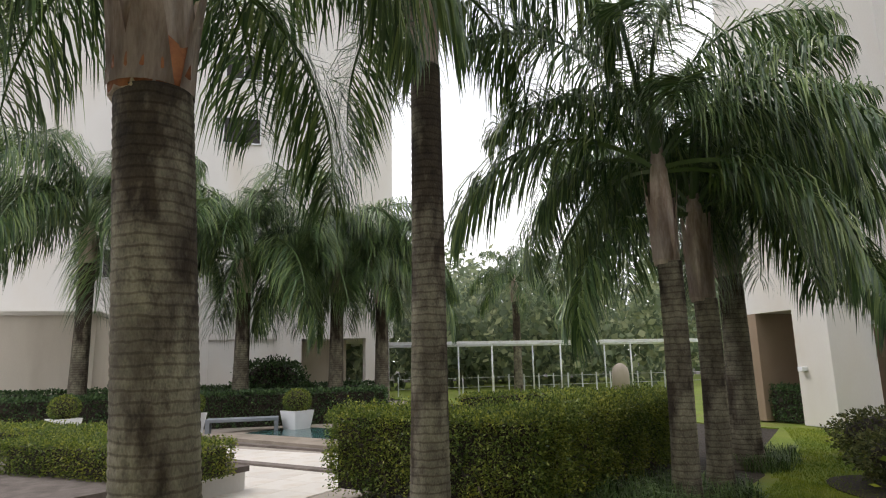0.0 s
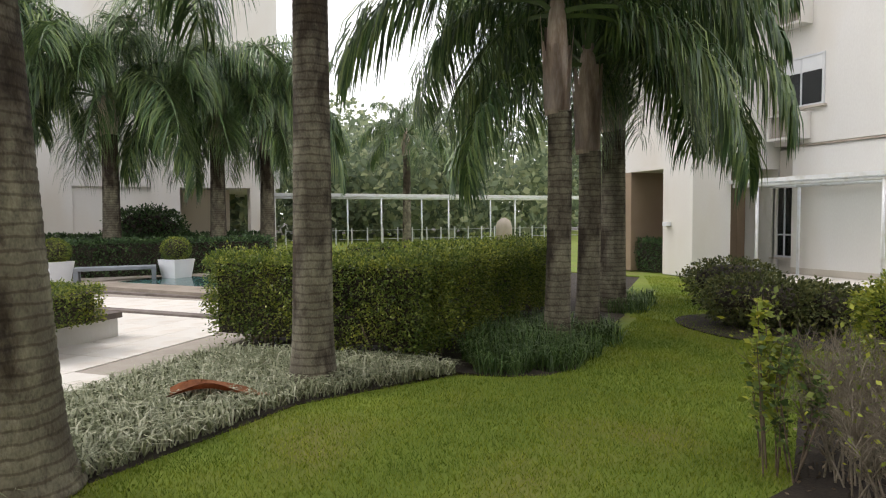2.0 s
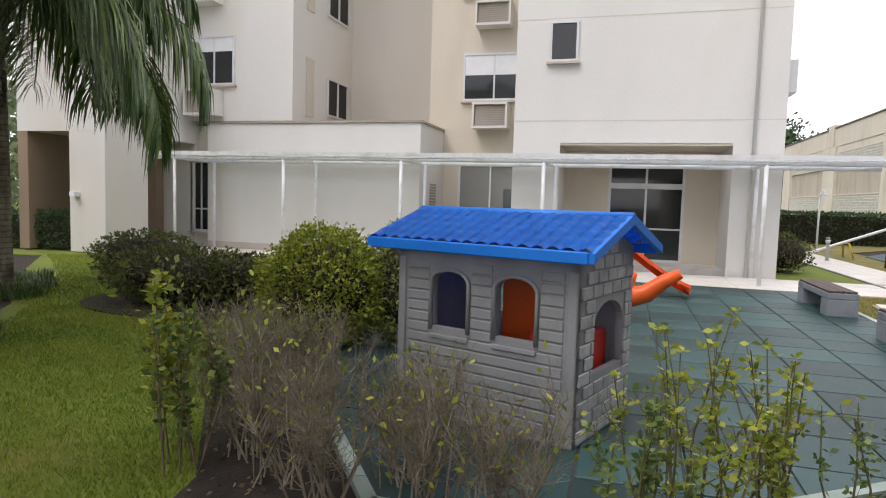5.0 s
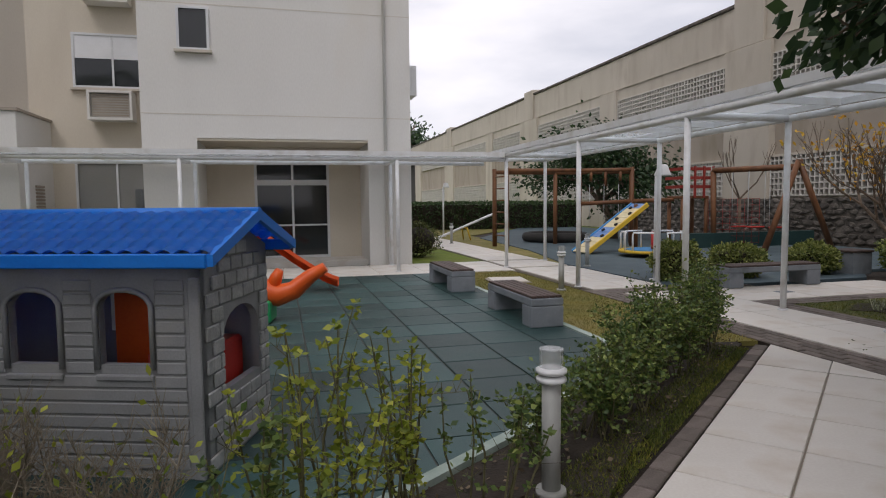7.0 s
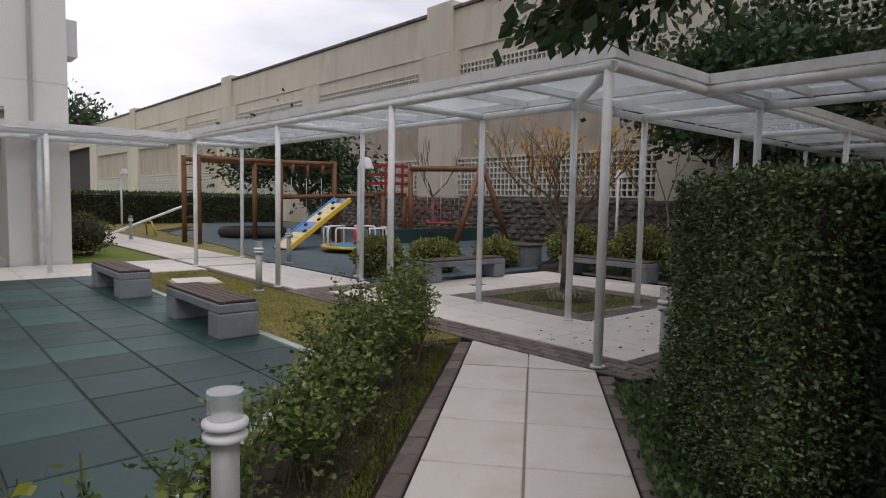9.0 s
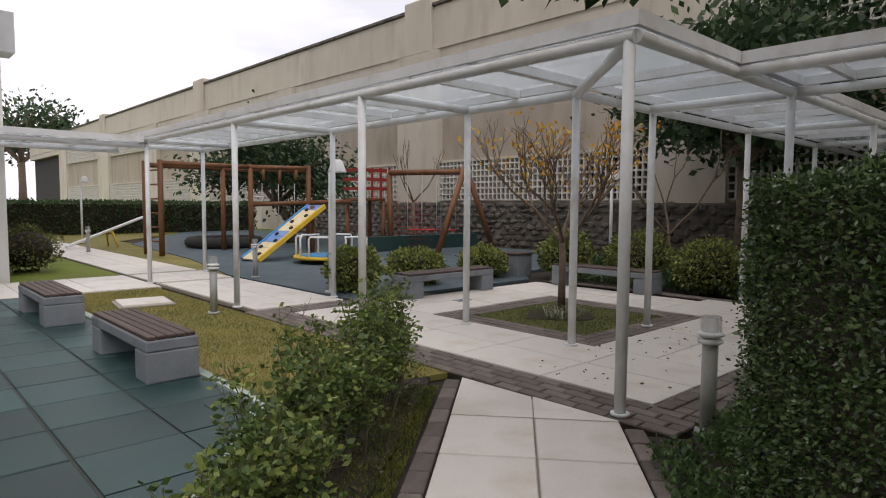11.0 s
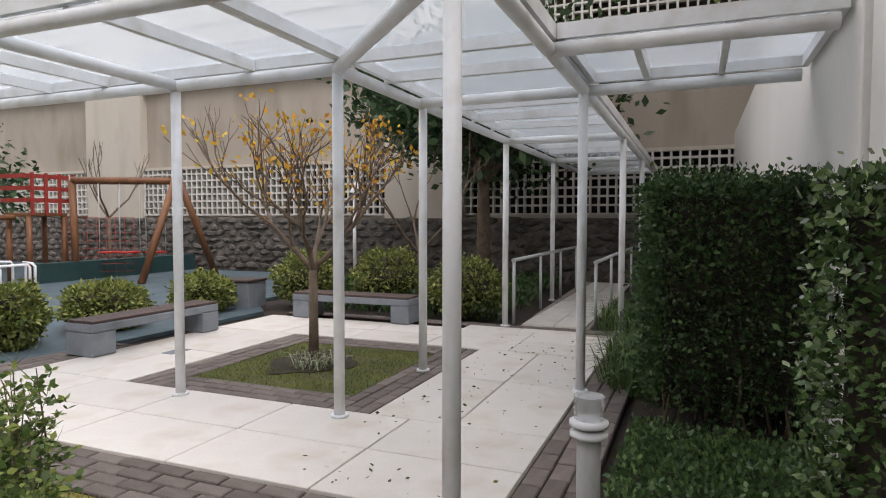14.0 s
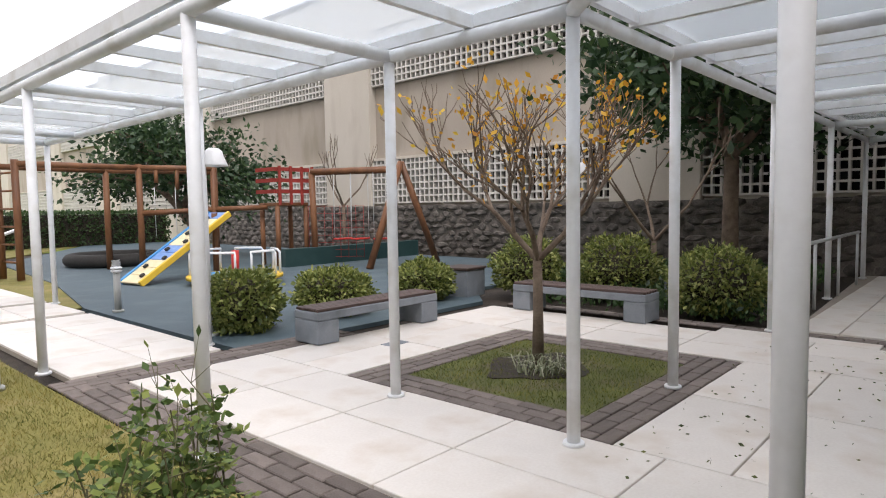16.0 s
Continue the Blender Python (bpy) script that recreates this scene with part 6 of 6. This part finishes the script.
for xx in (-PL - 0.16, 0.112):
    for sg in (-1, 1):
        bm = bmesh.new()
        y_e = PD / 2 + sg * (PD / 2 + 0.155)
        prof = ((PD / 2, PZ + 0.325), (y_e, PZ + 0.122), (y_e, PZ + 0.068), (PD / 2, PZ + 0.265))
        fa = [bm.verts.new((xx, y_, z_)) for y_, z_ in prof]
        fb = [bm.verts.new((xx + 0.03, y_, z_)) for y_, z_ in prof]
        bm.faces.new(fa)
        bm.faces.new(fb[::-1])
        for q in range(4):
            bm.faces.new((fa[q], fb[q], fb[(q + 1) % 4], fa[(q + 1) % 4]))
        bmesh.ops.recalc_face_normals(bm, faces=bm.faces[:])
        ph_part("barge_board", bm, M_BLUEROOF)
for y_e in (-0.162, PD + 0.137):
    ph_part("eave_fascia", bx(-PL - 0.128, 0.11, y_e, y_e + 0.025, PZ + 0.06, PZ + 0.128, 0.006, 1), M_BLUEROOF)
ph_part("inner_table", bx(-0.42, -0.1, 0.22, 0.72, 0.0, 0.58, 0.02, 1), M_RED, "red plastic inside the playhouse")
ph_part("inner_panel", bx(-0.80, -0.45, PD - 0.3, PD - 0.285, 0.4, 0.97), M_ORANGE, "orange panel seen through the window")

# ---- toddler slide ----
sl = thing("toddler_slide", "orange, green and blue plastic toddler slide", "slide", (0.52, 12.05, 0.02), -8)
bm = bmesh.new()
prev = None
for i in range(13):
    u = i / 12
    zz = 0.92 * (1 - u) ** 1.25 + 0.07
    row = [bm.verts.new((0.35 + 1.35 * u, yy, zz + up)) for yy, up in ((-0.2, 0.11), (-0.17, 0.0), (0.17, 0.0), (0.2, 0.11))]
    if prev:
        for q in range(3):
            f = bm.faces.new((prev[q], prev[q + 1], row[q + 1], row[q]))
            f.smooth = True
    prev = row
bmesh.ops.solidify(bm, geom=bm.faces[:], thickness=0.03)
part("chute", bm, M_ORANGE, sl)
part("deck", bx(-0.15, 0.35, -0.26, 0.26, 0.88, 0.95, 0.02, 2), M_ORANGE, sl)
for yy in (-0.22, 0.22):
    part("tower_post", bx(-0.12, 0.0, yy - 0.05, yy + 0.05, 0, 1.0, 0.02, 2), M_BLUE, sl, "blue plastic post")
    part("finial", rod((-0.06, yy, 1.0), (-0.06, yy, 1.1), 0.045, 0.02, 10), M_YELLOW, sl)
part("blue_roof", bx(-0.3, 0.3, -0.3, 0.3, 0.98, 1.05, 0.03, 3, pose(0, 0, 0, 0, 12, 0)), M_BLUE, sl)
el = thing("play_rocker", "orange and green plastic climbing rocker on the mat", "toy", (1.13, 9.4, 0.02), -10)
bm = tube(bmesh.new(), [(-0.25, 0, 0.28), (0.0, 0, 0.36), (0.18, 0, 0.30), (0.36, 0, 0.36), (0.55, 0, 0.52), (0.72, 0, 0.62)], [0.13, 0.16, 0.13, 0.11, 0.085, 0.06], 12)
part("body", bm, M_ORANGE, el)
part("horn", tube(bmesh.new(), [(0.1, 0, 0.36), (0.16, 0, 0.52), (0.2, 0, 0.6)], [0.09, 0.07, 0.045], 10), M_ORANGE, el)
part("base_block", bx(-0.3, 0.12, -0.2, 0.2, 0, 0.26, 0.04, 3), M_GREENPL, el, "green plastic base")
bm = bmesh.new()
bmesh.ops.create_uvsphere(bm, u_segments=14, v_segments=10, radius=0.14)
bm.transform(pose(-0.12, 0, 0.46))
part("red_knob", bm, M_RED, el)
part("blue_cap", tube(bmesh.new(), [(-0.2, 0, 0.62), (-0.12, 0, 0.7), (-0.02, 0, 0.72)], [0.05, 0.16, 0.14], 12), M_BLUE, el)
part("yellow_tip", rod((-0.14, 0, 0.74), (-0.14, 0, 0.98), 0.06, 0.04, 10), M_YELLOW, el)

# ---- far playground ----
frame_ = thing("timber_climbing_frame", "stained round-timber climbing frame with red net", "climbing frame", (0, 0, 0))


def pole(parent, a, b, r=0.07, name="post"):
    return part(name, rod(a, b, r, r * 0.95, 12), M_WOOD, parent)


for x, y in ((7.96, 19.7), (7.83, 20.45), (10.3, 19.6), (10.0, 20.7), (11.75, 19.0), (12.3, 19.95)):
    pole(frame_, (x, y, 0), (x, y, 2.4))
for a, b in (((7.96, 19.7, 2.32), (10.3, 19.6, 2.32)), ((10.3, 19.6, 2.32), (11.75, 19.0, 2.32)), ((7.83, 20.45, 2.3), (10.0, 20.7, 2.3)), ((10.0, 20.7, 2.3), (12.3, 19.95, 2.3)), ((11.75, 19.0, 2.32), (12.3, 19.95, 2.3)), ((10.3, 19.6, 1.3), (11.75, 19.0, 1.36)), ((11.75, 19.0, 1.36), (12.75, 18.3, 1.4))):
    pole(frame_, a, b, 0.065, "beam")
for i in range(6):
    part("rung", rod((7.96, 19.7, 0.35 + i * 0.36), (7.83, 20.45, 0.35 + i * 0.36), 0.022, None, 8), M_WOOD, frame_)
# short hanging logs on cables under the bridge beam
for i in range(3):
    u = (i + 0.8) / 3.6
    a = Vector((10.3, 19.6, 2.28)).lerp(Vector((11.75, 19.0, 2.28)), u)
    part("hanging_log", rod(a, a - Vector((0, 0, 0.45 if i % 2 else 0.3)), 0.045, None, 10), M_WOOD, frame_)
    part("cable", rod(a - Vector((0.05, 0, 0.4)), a - Vector((0.05, 0, 1.5)), 0.008, None, 5), M_STEEL, frame_)
PX0, PX1, PY0, PY1 = 12.7, 13.6, 17.85, 18.6
part("platform", bx(PX0, PX1, PY0, PY1, 1.42, 1.5, 0.01, 1), M_WOOD, frame_)
for x in (PX0 + 0.05, PX1 - 0.05):
    for y in (PY0 + 0.05, PY1 - 0.05):
        pole(frame_, (x, y, 0), (x, y, 1.42), 0.06)
for z in (1.72, 1.98, 2.24):
    part("railing_bar", bx(PX0 - 0.02, PX1 + 0.02, PY0 - 0.05, PY0, z, z + 0.09), M_REDDARK, frame_, "worn red platform railing bar")
    part("railing_bar", bx(PX0 - 0.07, PX0 - 0.02, PY0, PY1, z, z + 0.09), M_REDDARK, frame_)
for i in range(4):
    x = PX0 + 0.02 + i * 0.31
    part("railing_post", bx(x, x + 0.06, PY0 - 0.1, PY0 - 0.052, 1.45, 2.36), M_REDDARK, frame_)
bm = bmesh.new()
for i in range(8):
    u = i / 7
    tube(bm, [(PX1, PY0, 1.4 - 1.25 * u), (PX1 + 0.95, PY0 - 0.95, 1.4 - 1.25 * u)], [0.006, 0.006], 4)
    tube(bm, [(PX1 + 0.95 * u, PY0 - 0.95 * u, 0.12), (PX1 + 0.95 * u, PY0 - 0.95 * u, 1.42)], [0.006, 0.006], 4)
part("net", bm, M_REDDARK, frame_, "red rope net")
sw = thing("swing_set", "round-timber swing frame with angled legs", "swing", (0, 0, 0))
SW_A, SW_B = Vector((13.5, 17.55, 2.22)), Vector((14.5, 15.55, 2.22))
pole(sw, SW_A, SW_B, 0.085, "beam")
pole(sw, (13.52, 17.5, 0), (13.5, 17.55, 2.22), 0.08, "leg")
for f in ((13.4, 15.42), (15.6, 15.42)):
    pole(sw, (f[0], f[1], 0), (14.5, 15.5, 2.38), 0.08, "leg")
for u in (0.35, 0.55, 0.8):
    a = SW_A.lerp(SW_B, u)
    for o in (-0.2, 0.2):
        part("chain", rod(a + Vector((o * 0.66, -o * 0.75, 0)), a + Vector((o * 0.66, -o * 0.75, -1.55)), 0.008, None, 5), M_STEEL, sw)
    part("swing_seat", bx(a.x - 0.22, a.x + 0.22, a.y - 0.1, a.y + 0.1, 0.6, 0.64, 0.01, 1), M_RED, sw)
cr = thing("climbing_ramp", "yellow and blue plank climbing ramp with holds", "ramp", (8.95, 16.9, 0.0), 9)
cr_m = pose(0, 0, 0.02, 0, -32, 0)
for i in range(10):
    part("plank", bx(i * 0.235, i * 0.235 + 0.228, -0.3, 0.3, 0, 0.04, 0.006, 1, cr_m), M_PLANKBLUE if i in (3, 4, 9) else M_PLANK, cr, "blue plank" if i in (3, 4, 9) else "pale yellow plank")
for s in (-1, 1):
    part("side_rail", bx(0, 2.35, s * 0.31 - 0.03, s * 0.31 + 0.03, -0.05, 0.07, 0.01, 1, cr_m), M_YELLOW if s < 0 else M_BLUE, cr)
for i in range(8):
    part("hold", bx(0.15 + i * 0.27, 0.24 + i * 0.27, -0.2 + 0.25 * (i % 2), -0.12 + 0.25 * (i % 2), 0.042, 0.09, 0.015, 2, cr_m), M_DARKVOID, cr)
part("prop", rod((1.85, 0, 0), (1.85, 0, 1.28), 0.06), M_WOOD, cr)
mg = thing("merry_go_round", "white-railed merry-go-round with red, blue and yellow deck", "roundabout", (10.3, 15.6, 0.0), 20)
bm = rod((0, 0, 0.1), (0, 0, 0.16), 0.85, None, 28)
part("deck", bm, M_YELLOW, mg)
part("deck_inner", rod((0, 0, 0.162), (0, 0, 0.172), 0.68, None, 28), M_BLUE, mg)
part("hub", rod((0, 0, 0), (0, 0, 0.6), 0.07), M_RED, mg)
for k in range(6):
    a = k * math.pi / 3
    c_, s_ = math.cos(a), math.sin(a)
    b_, d_ = math.cos(a + 0.7), math.sin(a + 0.7)
    bm = tube(bmesh.new(), [(0.8 * c_, 0.8 * s_, 0.16), (0.8 * c_, 0.8 * s_, 0.55), (0.76 * c_, 0.76 * s_, 0.6), (0.76 * b_, 0.76 * d_, 0.6), (0.8 * b_, 0.8 * d_, 0.55), (0.8 * b_, 0.8 * d_, 0.16)], [0.022] * 6, 8)
    part("handrail", bm, M_WHITE, mg)
ss = thing("seesaw", "white plank seesaw with yellow stand", "seesaw", (7.9, 24.0, 0.0), 10)
part("plank", bx(-1.3, 1.3, -0.08, 0.08, -0.03, 0.03, 0.01, 1, pose(0, 0, 0.5, 0, -20, 0)), M_WHITE, ss)
part("stand", tube(bmesh.new(), [(0.1, -0.3, 0), (0.0, -0.2, 0.45), (0, 0.2, 0.45), (0.1, 0.3, 0)], [0.03] * 4, 8), M_YELLOW, ss)
gw = struct("green_low_wall", bx(12.6, 17.0, 14.4, 14.6, -0.02, 0.42, 0.01, 1, pose(0, 3.0, 0, 0, 0, 0)), M_RUBBER, "low dark green wall behind the swings", "wall")
sd = thing("sandpit", "dark round tyre sandpit", "sandpit", (10.6, 22.0, 0))
part("rim", tube(bmesh.new(), [(1.0 * math.cos(a), 1.0 * math.sin(a), 0.16) for a in np.linspace(0, 2 * math.pi, 25)], [0.16] * 25, 10), M_DARKVOID, sd)

# handrails beside the level path
for y, lab in ((6.82, "grey steel handrail along the path"), (5.78, "grey steel handrail beside the hedge")):
    hr = thing("handrail", lab, "handrail", (0, 0, 0), 0, "handrails")
    for x in (11.5, 13.0, 14.5, 16.0):
        part("post", rod((x, y, 0), (x, y, 0.82), 0.02, None, 10), M_STEEL, hr)
    part("top_rail", rod((11.45, y, 0.83), (16.1, y, 0.83), 0.024, None, 10), M_STEEL, hr)

# ---- pool terrace ----
M_COPING = mat("brown_grey_pool_coping", (0.23, 0.19, 0.15), (0.35, 0.30, 0.245), 0.75, 4, 60, 0.1, dirt=(0.18, 0.15, 0.115), dirt_scale=2)
pool = struct("pool_coping", prism([(-14.4, -0.9), (-10.9, 1.9), (-12.6, 4.2), (-16.2, 1.4)], -0.02, 0.10), M_COPING, "brown-grey stone pool coping", "pool")
part("pool_water", prism([(-14.35, 0.1), (-11.8, 2.3), (-12.7, 3.7), (-15.5, 1.3)], 0.06, 0.104), M_POOL, pool, "dark green pool water")
for nm, pts in (("terrace_step", [(-10.5, -0.3), (-8.2, 1.85), (-8.35, 2.0), (-10.65, -0.15)]), ("terrace_step", [(-13.6, -0.7), (-10.7, 2.0), (-10.82, 2.12), (-13.75, -0.55)])):
    struct(nm, prism(pts, -0.04, 0.04), M_BRICK, "dark brown step edge on the terrace", "step")
plw = struct("planter_wall", prism([(-7.45, 0.5), (-5.0, -2.1), (-8.6, -5.2), (-11.0, -2.6)], -0.02, 0.26), M_PLASTER, "low white planter wall on the terrace", "planter")
part("planter_cap", prism([(-7.35, 0.56), (-4.85, -2.1), (-8.6, -5.35), (-11.1, -2.6)], 0.26, 0.33), M_BRICK, plw, "brown stone planter cap")


def pot(x, y):
    root = thing("topiary_pot", "square white tapered pot with clipped round shrub", "planter", (x, y, 0.0), 38, "white topiary pots")
    bm = bmesh.new()
    h, a, b = 0.55, 0.22, 0.30
    lo = [bm.verts.new((sx * a, sy * a, 0)) for sx, sy in ((-1, -1), (1, -1), (1, 1), (-1, 1))]
    hi = [bm.verts.new((sx * b, sy * b, h)) for sx, sy in ((-1, -1), (1, -1), (1, 1), (-1, 1))]
    ri = [bm.verts.new((sx * (b - 0.05), sy * (b - 0.05), h)) for sx, sy in ((-1, -1), (1, -1), (1, 1), (-1, 1))]
    dp = [bm.verts.new((sx * (b - 0.06), sy * (b - 0.06), h - 0.06)) for sx, sy in ((-1, -1), (1, -1), (1, 1), (-1, 1))]
    bm.faces.new(lo[::-1])
    bm.faces.new(dp)
    for A, B in ((lo, hi), (hi, ri), (ri, dp)):
        for i in range(4):
            bm.faces.new((A[i], A[(i + 1) % 4], B[(i + 1) % 4], B[i]))
    part("pot", bm, M_WHITEPLASTIC, root)
    n = 4200
    d = rng.normal(0, 1, (n, 3))
    d /= np.linalg.norm(d, axis=1)[:, None]
    p = d * np.array([0.34, 0.34, 0.30]) * rng.uniform(0.93, 1.03, n)[:, None] + (0, 0, 0.78)
    ob = new("foliage", leaf_cloud("foliage", p, d * 0.5, 0.035, L_HEDGE, 0, 0.6))
    ob.parent = root
    bm = bmesh.new()
    bmesh.ops.create_icosphere(bm, subdivisions=2, radius=0.28)
    bm.transform(pose(0, 0, 0.78))
    # dark ball paints the shade inside the clipped shrub
    part("shade_core", bm, M_SOIL, root)


for x, y in ((-14.9, 1.35), (-15.4, -1.25), (-15.2, -4.0)):
    pot(x, y)
pb = thing("pool_bench", "pale blue low bench beside the pool", "bench", (-14.9, 0.05, 0), 90)
part("seat", bx(-0.85, 0.85, -0.25, 0.25, 0.34, 0.42, 0.01, 1), M_BENCHGREY, pb, "pale blue-grey seat slab")
for s in (-1, 1):
    part("leg", bx(s * 0.85 - 0.1 * (s > 0), s * 0.85 + 0.1 * (s < 0), -0.25, 0.25, 0, 0.34), M_BENCHGREY, pb)

# fallen palm sheath on the groundcover
sp = thing("fallen_sheath", "fallen curled orange-brown palm sheath", "palm sheath", (-3.75, 1.35, 0.07), 78)
bm = bmesh.new()
prev = None
for i in range(12):
    u = i / 11
    w = 0.15 * math.sin(math.pi * min(1, 0.12 + u * 0.9)) ** 0.8 * (1 - 0.55 * u) + 0.012
    c = Vector((-0.3 + 0.78 * u, 0.06 * math.sin(4 * u), 0.03 + 0.03 * math.sin(5 * u)))
    row = [bm.verts.new((c.x, c.y + w * math.sin(a), c.z + w * (0.45 + 0.2 * math.sin(7 * u + a)) * (1 - math.cos(a)))) for a in (-1.5, -0.8, 0, 0.8, 1.5)]
    if prev:
        for q_ in range(4):
            f = bm.faces.new((prev[q_], prev[q_ + 1], row[q_ + 1], row[q_]))
            f.smooth = True
    prev = row
bmesh.ops.solidify(bm, geom=bm.faces[:], thickness=0.012)
part("sheath", bm, M_SPATHE, sp)

t_mesh = mesh_of("tile", bx(-0.296, 0.296, -0.296, 0.296, -0.02, 0, 0.004, 1), M_TILE)
for i in range(14):
    for j in range(16):
        v = Vector((-4.2, -0.15)) + TE * (0.3 + (i - 4) * 0.6) + TF * (0.32 + j * 0.6)
        if inside(np.array([[v.x, v.y]]), [(-6.6, 1.6), (-3.6, -1.1), (-6, -13), (-27, -13), (-27, 6), (-10, 6), (-8.8, 3.6)])[0]:
            ob = new("tile", t_mesh)
            ob.parent = terrace
            ob.matrix_basis = pose(v.x, v.y, 0.008 + rng.uniform(-0.001, 0.001), 0, 0, math.degrees(math.atan2(TE.y, TE.x)))

cover = thing("inspection_cover", "pale concrete inspection cover set in the grass strip", "cover", (5.14, 12.1, -0.004), -8)
part("slab", bx(-0.3, 0.3, -0.3, 0.3, 0, 0.045, 0.012, 2), M_TILE, cover)
part("rim", bx(-0.34, 0.34, -0.34, 0.34, 0, 0.022, 0.006, 1), M_GROUT, cover)
dome = thing("garden_tank", "small dull beige domed tank beyond the low hedges", "tank", (-24.0, 15.7, -0.03))
part("body", tube(bmesh.new(), [(0, 0, 0), (0, 0, 1.1), (0, 0, 1.32), (0, 0, 1.46), (0, 0, 1.53)], [0.38, 0.38, 0.33, 0.2, 0.05], 20), M_TAUPE, dome)
part("base", rod((0, 0, 0), (0, 0, 0.12), 0.44, None, 20), M_GROUT, dome)
# fence beyond the far canopy
fe = thing("far_fence", "thin white post fence beyond the meadow", "fence", (0, 0, 0))
for i in range(22):
    y = 7 + i * 0.9
    part("post", bx(-32.03, -31.97, y, y + 0.06, -0.03, 1.0), M_STEEL, fe)
for z in (0.35, 0.85):
    part("rail", bx(-32.01, -31.99, 7, 26, z, z + 0.02), M_STEEL, fe)
# scattered fallen leaves on the patio
n = 170
pos = np.c_[rng.uniform(6.3, 10.8, n), rng.uniform(5.5, 6.7, n), np.full(n, 0.022)]
m2 = leaf_cloud("fallen_leaves", pos, np.tile((0.6, 0, 0.0), (n, 1)) * 0 + np.c_[rng.normal(0, 1, n), rng.normal(0, 1, n), np.zeros(n)] * 3, 0.03, L_AZALEA, 0.0, 0.5)
tagged(new("fallen_leaves", m2), "small brown leaves scattered on the patio tiles", "leaves", kind="stuff")
part("drain_cover", bx(8.35, 8.6, 9.42, 9.56, 0.0, 0.018), M_BENCHGREY, bpy.data.objects["patio"], "grey drain grate")
q = scatter(BED, 160, 0.004)
ob = new("leaf_litter", leaf_cloud("leaf_litter", q, np.c_[rng.normal(0, 2, len(q)), rng.normal(0, 2, len(q)), np.zeros(len(q))], 0.032, L_LITTER, 0.0, 0.6))
tagged(ob, "dry brown leaf litter on the soil bed", "leaves", kind="stuff")


# ---- pieces of walls and paving ----
for nm, lab, rows in BRICKS:
    brick_band(nm, lab, rows)
for i, (x, y, z) in enumerate(STONES):
    ob = new("stone", stone_kinds[i % 6])
    ob.parent = rub
    ob.matrix_basis = pose(x, y, z, rng.uniform(-11, 11), rng.uniform(-10, 10), rng.uniform(-8, 8)) @ Matrix.Diagonal((rng.uniform(0.7, 1.5), rng.uniform(0.6, 1.5), rng.uniform(0.5, 1.15), 1))
